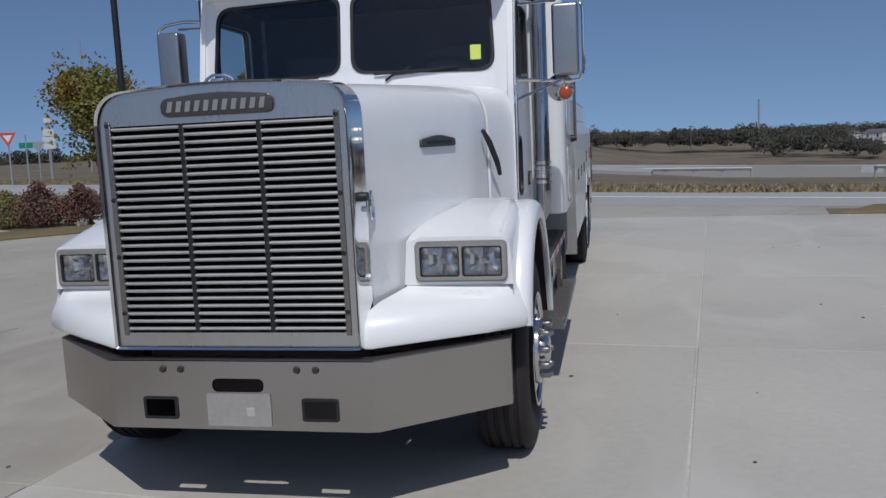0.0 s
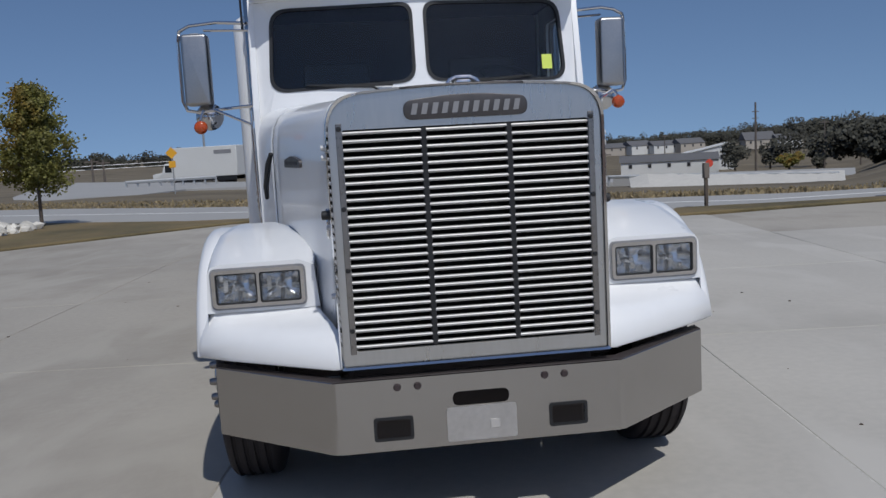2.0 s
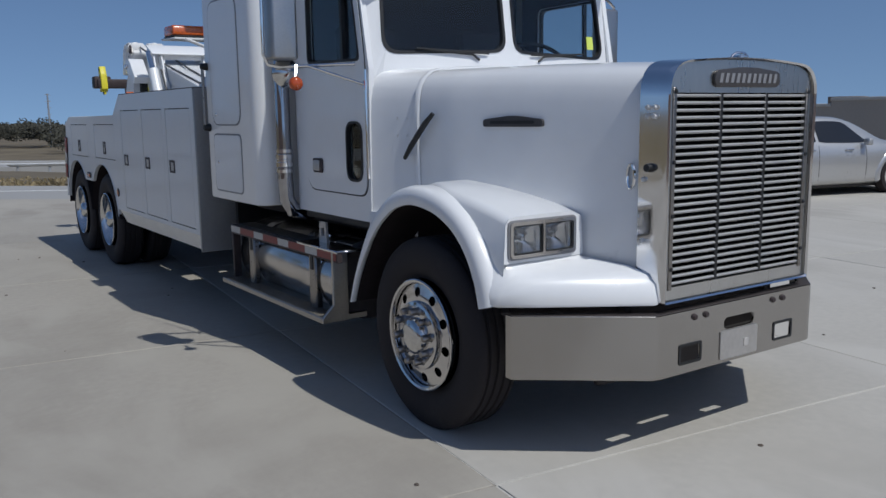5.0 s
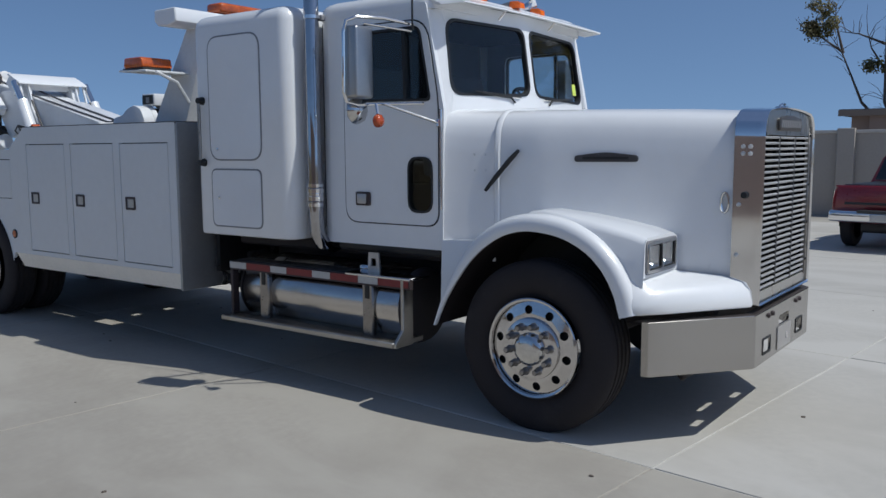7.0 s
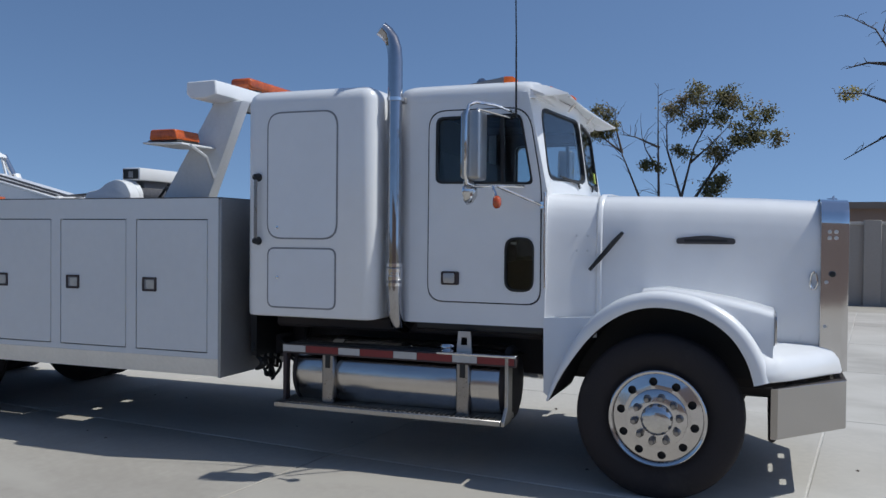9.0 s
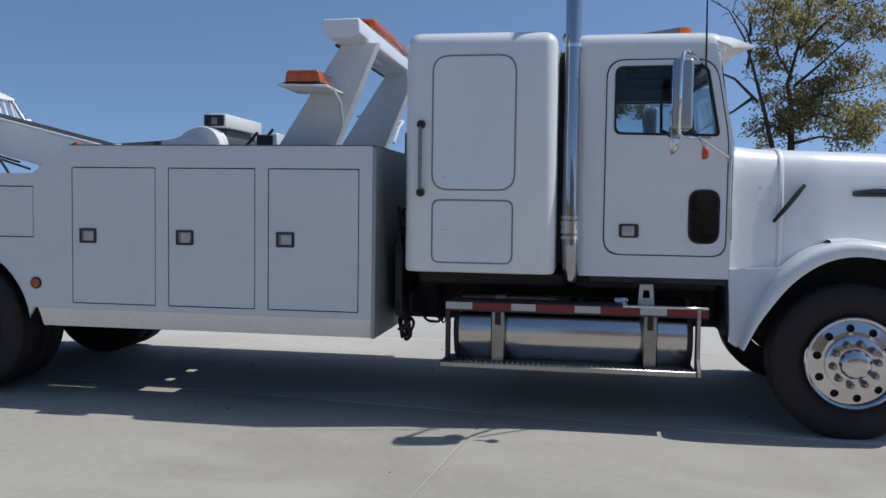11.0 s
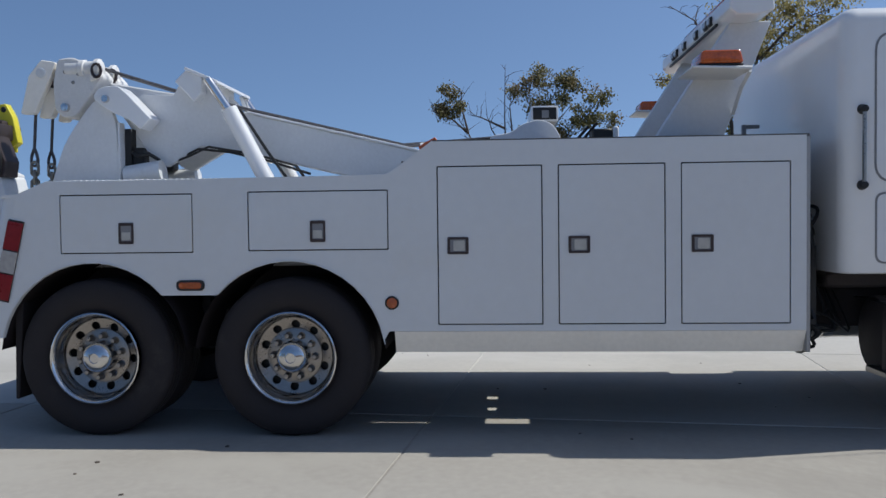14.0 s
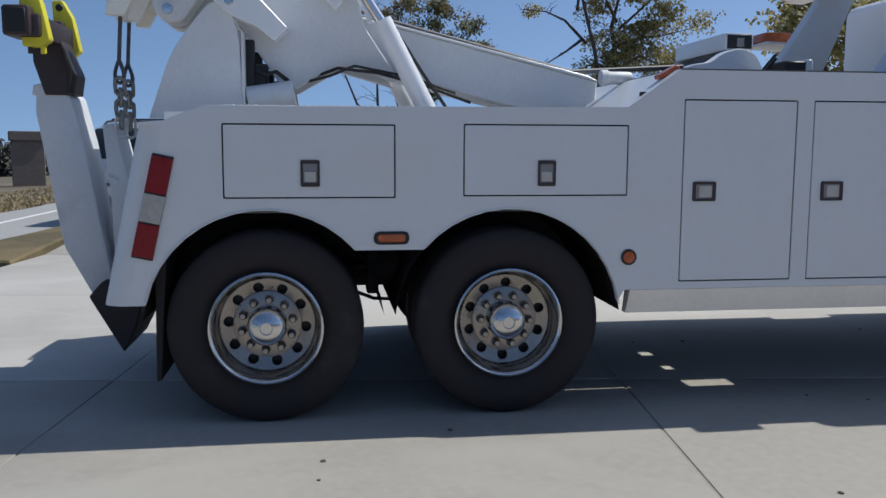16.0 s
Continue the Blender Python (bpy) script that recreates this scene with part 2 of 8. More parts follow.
def at_axis(axis, a, p, q):
    """A point from its place along an axis and two others: x: (y, z); y: (x, z); z: (x, y)."""
    return {"x": (a, p, q), "y": (p, a, q), "z": (p, q, a)}[axis]


def rounded(points, r, n=4):
    """A polygon with its corners rounded."""
    out, k = [], len(points)
    for i in range(k):
        p, c, q = (Vector(points[(i + d) % k]) for d in (-1, 0, 1))
        rr = r[i] if isinstance(r, (list, tuple)) else r
        a, b = (p - c), (q - c)
        d = min(rr, a.length * 0.49, b.length * 0.49)
        if d < 1e-4:
            out.append(tuple(c))
            continue
        s, e = c + a.normalized() * d, c + b.normalized() * d
        for j in range(n + 1):
            t = j / n
            out.append(tuple(s * (1 - t) ** 2 + c * 2 * t * (1 - t) + e * t * t))
    return out


def held(points, gap):
    """Extra points near the ends of long edges, to keep them flat."""
    out = []
    for i, p in enumerate(points):
        p, q = Vector(p), Vector(points[(i + 1) % len(points)])
        out.append(tuple(p))
        if (q - p).length > 6 * gap:
            d = (q - p).normalized() * gap
            out += [tuple(p + d), tuple(q - d)]
    return out


def rrect(a0, a1, b0, b1, r, n=4):
    return rounded([(a0, b0), (a1, b0), (a1, b1), (a0, b1)], r, n)


def prism(points, axis, a, b, r=0.0, seg=2, bm=None):
    """A polygon drawn out along an axis from a to b."""
    bm0 = bmesh.new()
    lo = [bm0.verts.new(at_axis(axis, a, *p)) for p in points]
    hi = [bm0.verts.new(at_axis(axis, b, *p)) for p in points]
    k = len(points)
    bm0.faces.new(lo)
    bm0.faces.new(hi)
    for i in range(k):
        bm0.faces.new((lo[i], lo[(i + 1) % k], hi[(i + 1) % k], hi[i]))
    if r:
        bmesh.ops.recalc_face_normals(bm0, faces=bm0.faces)
        rims = [e for e in bm0.edges if (e.verts[0] in lo) == (e.verts[1] in lo)]
        bmesh.ops.bevel(bm0, geom=rims, offset=r, segments=seg, profile=0.5, affect="EDGES", clamp_overlap=True)
    return join(bm, bm0)


def plate(outer, holes, front, back, bm=None):
    """A sheet with holes: front and back turn (a, b) into places."""
    bm0 = bmesh.new()
    loops = []
    for loop in (outer, *holes):
        vs = [bm0.verts.new((p[0], p[1], 0)) for p in loop]
        for i in range(len(vs)):
            bm0.edges.new((vs[i], vs[(i + 1) % len(vs)]))
        loops.append(vs)
    bmesh.ops.triangle_fill(bm0, edges=list(bm0.edges), use_beauty=True, use_dissolve=False)
    bm1 = bm if bm is not None else bmesh.new()
    a = {v: bm1.verts.new(front(v.co.x, v.co.y)) for v in bm0.verts}
    b = {v: bm1.verts.new(back(v.co.x, v.co.y)) for v in bm0.verts}
    for f in bm0.faces:
        bm1.faces.new([a[v] for v in f.verts])
        bm1.faces.new([b[v] for v in reversed(f.verts)])
    for vs in loops:
        for i in range(len(vs)):
            j = (i + 1) % len(vs)
            bm1.faces.new((a[vs[i]], a[vs[j]], b[vs[j]], b[vs[i]]))
    bm0.free()
    return bm1


def loft(rings, closed=True, caps=True, bm=None):
    bm = bm if bm is not None else bmesh.new()
    rows = [[bm.verts.new(p) for p in ring] for ring in rings]
    k = len(rows[0])
    for r0, r1 in zip(rows, rows[1:]):
        for i in range(k if closed else k - 1):
            bm.faces.new((r0[i], r0[(i + 1) % k], r1[(i + 1) % k], r1[i]))
    if caps and closed:
        bm.faces.new(rows[0][::-1])
        bm.faces.new(rows[-1])
    return bm


def tube(path, r, seg=8, bm=None, closed=False):
    """A round bar along a path; r may change from point to point."""
    pts = [Vector(p) for p in path]
    k = len(pts)
    rings, up = [], None
    for i, p in enumerate(pts):
        if closed:
            t = (pts[(i + 1) % k] - pts[i - 1]).normalized()
        else:
            t = (pts[min(i + 1, k - 1)] - pts[max(i - 1, 0)]).normalized()
        if up is None:
            up = t.orthogonal().normalized()
        up = (up - t * up.dot(t)).normalized()
        side = t.cross(up)
        rr = r[i] if isinstance(r, (list, tuple)) else r
        rings.append([p + (up * math.cos(a) + side * math.sin(a)) * rr for a in (2 * math.pi * j / seg for j in range(seg))])
    if closed:
        rings.append(rings[0])
        return loft(rings, True, False, bm)
    return loft(rings, True, True, bm)


def lathe(profile, seg=32, axis="x", centre=(0, 0, 0), bm=None, caps=True):
    """Turns a profile of (radius, place along the axis) round the axis."""
    rings = []
    for r, a in profile:
        ring = []
        for j in range(seg):
            t = 2 * math.pi * j / seg
            p = at_axis(axis, a, r * math.cos(t), r * math.sin(t))
            ring.append((centre[0] + p[0], centre[1] + p[1], centre[2] + p[2]))
        rings.append(ring)
    return loft(rings, True, caps, bm)


def arc(cx, cy, r, a0, a1, n):
    return [(cx + r * math.cos(radians(a0 + (a1 - a0) * i / n)), cy + r * math.sin(radians(a0 + (a1 - a0) * i / n))) for i in range(n + 1)]

CONCRETE = mat("weathered_concrete", (0.366, 0.338, 0.293), 0.85, var=0.13, scale=0.42, fine=16, bump=0.0009, stain=(0.26, 0.235, 0.2), stain_at=0.58, island=0.02, pale=(0.4, 0.373, 0.325))
# Paler tone for the slabs from column -1 eastwards.
PALE_CONCRETE = mat("paler_concrete", (0.46, 0.436, 0.392), 0.85, var=0.1, scale=0.42, fine=16, bump=0.0009, stain=(0.36, 0.337, 0.3), stain_at=0.6, island=0.02, pale=(0.51, 0.486, 0.442))
GREY_JOINT = mat("old_joint_filler", (0.33, 0.305, 0.265), 0.9, var=0.25, scale=1.2)
JOINT = mat("joint_sealant", (0.52, 0.5, 0.46), 0.9, var=0.25, scale=1.2)
GRASS = mat("dry_grass", (0.115, 0.095, 0.045), 0.95, var=0.45, scale=0.5, fine=14, bump=0.03, stain=(0.2, 0.145, 0.07), stain_at=0.5)
TALL_GRASS = mat("tall_dry_grass", (0.36, 0.285, 0.165), 0.95, var=0.35, scale=0.7, fine=9, thin=0.3, stain=(0.24, 0.2, 0.1), stain_at=0.6, island=0.3)
FIELD = mat("brown_field", (0.125, 0.1, 0.062), 0.95, var=0.5, scale=0.16, fine=1.7, stain=(0.19, 0.155, 0.1), stain_at=0.53)
ROAD = mat("pale_road_concrete", (0.34, 0.335, 0.325), 0.9, var=0.08, scale=0.3, fine=16, bump=0.002)
LINE = mat("road_line_paint", (0.7, 0.7, 0.68), 0.7, var=0.15, scale=4)
STONE = mat("white_limestone", (0.62, 0.59, 0.53), 0.9, var=0.15, scale=3, fine=20, island=0.25)
BARK = mat("grey_bark", (0.1, 0.08, 0.065), 0.9, var=0.3, scale=4, fine=30, bump=0.01)
LEAF_OLIVE = mat("olive_autumn_leaf", (0.32, 0.28, 0.115), 0.6, thin=0.5, var=0.3, scale=0.9, fine=6, island=0.45)
LEAF_TUFT = mat("dull_green_leaf", (0.15, 0.14, 0.055), 0.6, thin=0.35, var=0.3, scale=0.9, fine=6, stain=(0.26, 0.17, 0.08), stain_at=0.6, island=0.45)
LEAF_GOLD = mat("yellowing_leaf", (0.17, 0.165, 0.04), 0.6, thin=0.35, var=0.35, scale=0.9, fine=5, stain=(0.3, 0.16, 0.02), stain_at=0.58, island=0.4)
LEAF_DARK = mat("dark_far_leaf", (0.05, 0.049, 0.036), 0.8, var=0.35, scale=0.06, fine=0.8, island=0.4)
LEAF_RED = mat("reddish_shrub_leaf", (0.11, 0.05, 0.035), 0.7, var=0.35, scale=2, fine=9, island=0.4)
BRICK_WALL = mat("beige_block_wall", (0.36, 0.325, 0.285), 0.9, var=0.07, scale=0.7, fine=18, bump=0.003)
BROWN_WALL = mat("brown_stucco", (0.27, 0.2, 0.165), 0.9, var=0.08, scale=0.8, fine=20)
FASCIA = mat("brown_fascia", (0.2, 0.16, 0.13), 0.6, var=0.1, scale=2)
PINK_STUCCO = mat("pale_pink_stucco", (0.43, 0.34, 0.29), 0.9, var=0.08, scale=0.8, fine=20)
WALL_CAP = mat("pale_wall_cap", (0.5, 0.47, 0.43), 0.85, var=0.12, scale=3)
ROOF_DARK = mat("dark_roof_metal", (0.07, 0.065, 0.06), 0.7, var=0.15, scale=2)
HOUSE_WHITE = mat("pale_siding", (0.62, 0.62, 0.6), 0.8, var=0.06, scale=0.4)
HOUSE_TAN = mat("tan_siding", (0.4, 0.36, 0.31), 0.8, var=0.06, scale=0.4)
HOUSE_ROOF = mat("grey_shingles", (0.12, 0.12, 0.125), 0.9, var=0.15, scale=0.8)
GALV = mat("galvanised_steel", (0.4, 0.41, 0.42), 0.5, 0.5, var=0.1, scale=2)
WOOD_POLE = mat("weathered_pole_wood", (0.13, 0.11, 0.095), 0.9, var=0.2, scale=2)
SIGN_STONE = mat("brown_sign_stone", (0.17, 0.145, 0.125), 0.9, var=0.2, scale=5, fine=30, bump=0.01)
SIGN_RED = mat("sign_red", (0.6, 0.07, 0.04), 0.5, var=0.05)
SIGN_GREEN = mat("sign_green", (0.01, 0.22, 0.14), 0.5, var=0.05)
SIGN_YELLOW = mat("sign_yellow", (0.72, 0.36, 0.02), 0.5, var=0.05)

# ---- ground ----


def land_z(x, y):
    """The land falls away beyond the street, down to the highway."""
    far = max(0.0, 0.46 * x + 0.89 * (y - 22.0))
    side = min(1.0, max(0.0, (x + 14.0) / 24.0))
    fall = min(6.5, 0.053 * far)
    tilt = 0.021 * max(-120.0, x) * min(1.0, far / 160.0)
    east = min(1.0, max(0.0, (math.degrees(math.atan2(x, y + 3.4)) - 31.5) / 4.0))
    fall, tilt = fall * (1 - 0.55 * east), tilt * (1 - 0.55 * east)
    return -0.05 - (0.34 + 0.66 * side) * fall - tilt


bm = bmesh.new()
levels = [12, 18, 24, 30, 38, 46, 54, 64, 75, 90, 110, 135, 160, 190, 230, 300, 420, 700, 1400, 3000]
rows = []
for r in levels:
    rows.append([bm.verts.new((r * math.sin(a), 4 + r * math.cos(a), land_z(r * math.sin(a), 4 + r * math.cos(a)) - (0.02 if r < 20 else 0))) for a in [2 * math.pi * k / 120 for k in range(120)]])
bm.faces.new(rows[0])
for r0, r1 in zip(rows, rows[1:]):
    for k in range(120):
        bm.faces.new((r0[k], r0[(k + 1) % 120], r1[(k + 1) % 120], r1[k]))
ground = tagged(part("ground", bm, FIELD, None, sharp=3.0), "brown dry field land falling away to a highway", "ground", kind="structure")
lot_points = [(-60, -60), (60, -60), (60, 11.8), (14, 12.95), (9.0, 12.75), (5.3, 12.4), (5.6, 14.2), (1.0, 16.1), (-1.9, 18.3), (-3.4, 17.6), (-6.6, 15.3), (-8.5, 13.9), (-11, 11.6), (-60, -14)]
lot = tagged(part("pavement", prism(lot_points, "z", -0.3, -0.012), CONCRETE, None), "pale weathered concrete yard with sawn joints", "pavement", kind="structure")
street = [(-60, 48.5), (-28, 32.2), (-13, 24.2), (-4.6, 19.1), (1, 16.25), (5, 14.6), (9, 13.75), (14, 13.35), (60, 12.9), (60, 15.8), (16, 15.9), (10.4, 16.4), (4, 18.9), (1, 20.5), (-1.8, 23.2), (-6, 26), (-11, 30), (-18, 34.5), (-60, 58)]
road = tagged(part("road", prism(street, "z", -0.3, -0.02), ROAD, None), "pale concrete street beside the yard", "road", kind="structure")
for a, b in (((-40, 42.0), (-13, 28.1)), ((-13, 28.1), (1.5, 18.6)), ((1.5, 18.6), (9, 15.1)), ((9, 15.1), (40, 14.5))):
    a, b = Vector(a), Vector(b)
    w = Vector((-(b - a).y, (b - a).x)).normalized() * 0.06
    part("road_line", prism([tuple(a - w), tuple(b - w), tuple(b + w), tuple(a + w)], "z", -0.02, -0.0155), LINE, road)
verge_left = [(-60, -13), (-11, 11.65), (-8.5, 13.95), (-6.6, 15.4), (-3.4, 17.7), (-2.1, 18.3), (-4.6, 19.0), (-13, 24.05), (-28, 32.0), (-60, 48)]
verge_right = [(5.5, 12.6), (9.0, 12.85), (14, 13.05), (60, 12.2), (60, 12.8), (14, 13.25), (9, 13.6), (6.4, 13.95)]
for pts in (verge_left, verge_right):
    tagged(part("grass_verge", prism(pts, "z", -0.3, 0.045, 0.03, 1), GRASS, None), "dry mown grass verge along the yard", "grass", kind="structure")
far_edge = [(-60, 58), (-18, 34.5), (-11, 30), (-6, 26), (-1.8, 23.2), (1, 20.5), (4, 18.9), (10.4, 16.4), (16, 15.9), (60, 15.8)]
rg = random.Random(23)
blades, faces = [], []
for (x0, y0), (x1, y1) in zip(far_edge, far_edge[1:]):
    run = math.hypot(x1 - x0, y1 - y0)
    nx, ny = -(y1 - y0) / run, (x1 - x0) / run
    for k in range(int(run * 110)):
        f, out = rg.random(), 0.25 + 5.5 * rg.random() ** 1.4
        x, y = x0 + (x1 - x0) * f + nx * out, y0 + (y1 - y0) * f + ny * out
        z, h, a = land_z(x, y), rg.uniform(0.04, 0.13), rg.uniform(0, 6.28)
        w, lean = rg.uniform(0.03, 0.08), rg.uniform(-0.12, 0.12)
        c, s = math.cos(a) * w, math.sin(a) * w
        n = len(blades)
        blades += [(x - c, y - s, z - 0.03), (x + c, y + s, z - 0.03), (x + c * 0.3 + lean, y + s * 0.3 + lean * 0.6, z + h), (x - c * 0.4 + lean, y - s * 0.4, z + h * 0.9)]
        faces.append((n, n + 1, n + 2, n + 3))
grass_mesh = bpy.data.meshes.new("tall_grass")
grass_mesh.from_pydata(blades, [], faces)
grass_mesh.materials.append(TALL_GRASS)
tagged(new("tall_grass", grass_mesh), "tall dry grass along the far side of the street", "grass", kind="stuff")
tagged(part("footpath", prism([(-18, 11.0), (-12.3, 13.6), (-11.6, 13.2), (-12.4, 11.9), (-18, 9.0)], "z", 0.0, 0.055), CONCRETE, None), "concrete footpath crossing the grass verge", "footpath", kind="structure")

# yard slabs, on one mesh
U, V, SL, SW = Vector((0.994, -0.11, 0)), Vector((0.11, 0.994, 0)), 3.2, 3.25
slab = pale_slab = bed = old_bed = None
for i in range(-5, 4):
    for j in range(-3, 4):
        c = Vector((1.85, -0.05, 0)) + U * SL * (i + 0.5) + V * SW * (j + 0.5)
        if (j == 3 and (i > 0 or i < -3)) or (j == 2 and i < -4):
            continue
        m = pose(c.x, c.y, 0, 0, 0, -6.315)
        tray = moved(box(-SL / 2 - 0.004, SL / 2 + 0.004, -SW / 2 - 0.004, SW / 2 + 0.004, -0.1, -0.005 - 0.0004 * ((i + j) % 2)), m)
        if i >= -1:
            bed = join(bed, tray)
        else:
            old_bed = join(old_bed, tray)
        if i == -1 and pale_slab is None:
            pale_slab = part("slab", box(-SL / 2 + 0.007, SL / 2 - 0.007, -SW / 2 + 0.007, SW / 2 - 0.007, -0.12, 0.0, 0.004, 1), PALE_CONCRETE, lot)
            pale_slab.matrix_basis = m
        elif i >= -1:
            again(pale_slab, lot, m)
        elif slab is None:
            slab = part("slab", box(-SL / 2 + 0.007, SL / 2 - 0.007, -SW / 2 + 0.007, SW / 2 - 0.007, -0.12, 0.0, 0.004, 1), CONCRETE, lot)
            slab.matrix_basis = m
        else:
            again(slab, lot, m)
part("joint_bed", bed, JOINT, lot)
part("joint_bed", old_bed, GREY_JOINT, lot)
rng = random.Random(5)


def pebble(bm, x, y, z, r, flat=0.7):
    b = bmesh.new()
    bmesh.ops.create_icosphere(b, subdivisions=1, radius=r)
    for v in b.verts:
        v.co *= rng.uniform(0.7, 1.25)
        v.co.z *= flat
    moved(b, pose(x, y, z, 0, 0, rng.uniform(0, 360)))
    return join(bm, b)


bm = bmesh.new()
for k in range(70):
    bm = pebble(bm, rng.uniform(-6.5, 4.5), rng.uniform(-3, 9), 0.003, rng.uniform(0.006, 0.018), 0.4)
tagged(part("leaf_litter", bm, BARK, None), "scattered grit and dry leaf bits on the concrete", "litter", kind="stuff")

# ---- highway and far land ----
def bearing(az, d):
    """A place by its bearing from the truck's nose and its distance."""
    return d * math.sin(radians(az)), -3.4 + d * math.cos(radians(az))


def band(name, label, category, rows, m, kind="structure", parent=None):
    """A strip of ground or wall; rows: bearing, near distance and z, far distance and z."""
    near = [(*bearing(az, d0), z0) for az, d0, z0, d1, z1 in rows]
    far = [(*bearing(az, d1), z1) for az, d0, z0, d1, z1 in rows]
    low = [(x, y, z - 1.2) for x, y, z in far]
    low0 = [(x, y, z - 1.2) for x, y, z in near]
    ob = part(name, loft([low0, near, far, low], False, False), m, parent, sharp=0.4)
    return tagged(ob, label, category, kind=kind)


band("highway", "pale concrete highway across the low land", "highway", [(-40, 100, -0.7, 112, -0.6), (-25, 88, -0.85, 99, -0.75), (-12, 80, -1.1, 90, -1.0), (-4, 76, -1.5, 86, -1.42), (4, 73, -1.85, 83, -1.8), (12, 71, -2.2, 82, -2.15), (20, 74, -2.6, 86, -2.6), (32, 84, -3.2, 98, -3.3)], ROAD)
wall = band("barrier_wall", "pale concrete barrier along the highway", "barrier", [(-3, 70.0, -1.12, 70.3, -1.1), (3, 69.5, -1.36, 69.8, -1.34), (10.3, 69, -1.5, 69.3, -1.48), (16.1, 69, -1.74, 69.3, -1.72)], ROAD)
band("barrier_wall", "pale concrete barrier along the highway", "barrier", [(17.3, 69, -1.8, 69.3, -1.78), (19.4, 69, -1.86, 69.3, -1.84)], ROAD)
band("slip_road", "pale concrete slip road beyond the street", "road", [(-21, 50, -0.28, 60, -0.26), (-19.5, 50, -0.24, 78, -0.22), (-17.2, 50, -0.22, 88, -0.2), (-13.8, 52, -0.34, 80, -0.3), (-11.0, 58, -0.42, 72, -0.4), (-4, 60, -0.7, 68, -0.66), (4, 58, -1.2, 62, -1.2)], ROAD)
rng_b = random.Random(17)
bm_rows = []
for k in range(34):
    az = 18.3 + 13.0 * k / 33
    ends = min(1.0, k / 3, (33 - k) / 6)
    top = 1.65 - 60 * math.tan(radians(2.86 + 0.045 * (az - 19)))
    base = land_z(*bearing(az, 51)) - 0.15
    bm_rows.append([(*bearing(az, d + rng_b.uniform(-0.5, 0.5)), base + (top + rng_b.uniform(-0.07, 0.07) - base) * f * (0.3 + 0.7 * ends)) for d, f in ((50, 0.0), (52.5, 0.45), (55, 0.8), (58, 1.0), (62, 1.0), (66, 0.2))])
tagged(part("gravel_bank", loft(bm_rows, False, False), STONE, None, sharp=0.25), "low bank of white crushed limestone beyond the street", "gravel bank", kind="stuff")
rail = thing("guardrail", "galvanised guardrail along the highway", "guardrail")
for az0, az1, d, z in ((-14.5, -9.0, 66, 0.05), (-4.0, 10.0, 64, -1.12), (17.0, 31.0, 63, -1.15)):
    pts = [(*bearing(az0 + (az1 - az0) * k / 8, d), (z if z > 0 else z - 0.045 * k)) for k in range(9)]
    part("rail_beam", tube([(x, y, zz - (0.35 if az0 > 0 else 0)) for x, y, zz in pts], 0.13, 6), GALV, rail)
    for x, y, zz in pts:
        part("rail_post", box(x - 0.07, x + 0.07, y, y + 0.12, zz - 1.6, zz + (-0.3 if az0 > 0 else 0.1)), GALV, rail)


def leaf_ball(bm, r, c, w, h, count, size):
    """Adds small leaf clumps inside an uneven crown."""
    lobes = [(Vector((r.gauss(0, 0.42), r.gauss(0, 0.42), r.gauss(0.1, 0.36))), r.uniform(0.4, 0.62)) for _ in range(6)]
    for k in range(count):
        lc, lr = r.choice(lobes)
        d = Vector((r.gauss(0, 1), r.gauss(0, 1), r.gauss(0, 1))).normalized() * lr * r.uniform(0.6, 1.0)
        q = lc + d
        p = Vector((c[0] + q.x * w, c[1] + q.y * w, c[2] + max(-1.0, q.z) * h))
        a = Vector((r.gauss(0, 1), r.gauss(0, 1), r.gauss(0, 1))).normalized() * size * r.uniform(0.6, 1.3)
        b = a.orthogonal().normalized() * size * r.uniform(0.5, 0.9)
        bm.faces.new([bm.verts.new(v) for v in (p - a, p + b, p + a, p - b)])


def far_trees(name, label, rows, count, seed, m, leaves=240):
    """A belt of far trees; rows: bearing, distance, base, lowest top, highest top."""
    r = random.Random(seed)
    bm = bmesh.new()
    for k in range(count):
        f = r.uniform(0, len(rows) - 1.001)
        i = int(f)
        az, d, base, t0, t1 = (p + (q - p) * (f - i) for p, q in zip(rows[i], rows[i + 1]))
        d *= r.uniform(0.95, 1.06)
        top = r.uniform(t0, t1)
        h = top - base
        x, y = bearing(az, d)
        leaf_ball(bm, r, (x, y, base + h * 0.52), h * r.uniform(0.5, 0.8), h * 0.5, leaves, h * 0.07)
    return tagged(part(name, bm, m, None), label, "tree belt", kind="stuff")


far_trees("tree_belt", "dark belt of far trees behind the highway", [(-50, 300, -2, 2.6, 5.0), (-25, 290, -2, 1.8, 3.6), (-14, 290, -2.5, 1.6, 4.0), (-5, 300, -3.5, 0.6, 3.6), (2, 310, -4.5, -0.6, 1.4), (9, 310, -5.5, -1.4, 0.4), (14, 330, -6.5, -2.0, 0.2)], 330, 11, LEAF_DARK)
far_trees("tree_belt", "dark belt of far trees on the skyline", [(8, 470, -7.5, -1.6, 1.0), (20, 470, -7.5, -2.2, -0.6), (27, 460, -7.5, -0.8, 2.4), (34, 450, -7.5, 0.8, 3.4), (46, 430, -7, 1.0, 5.0)], 260, 12, LEAF_DARK)
far_trees("tree_belt", "dark far trees beyond the boundary wall", [(63, 130, -4.5, 0.4, 1.8), (69, 120, -4.5, 0.6, 1.9), (76, 120, -4.5, 0.2, 1.4)], 44, 14, LEAF_DARK, 420)
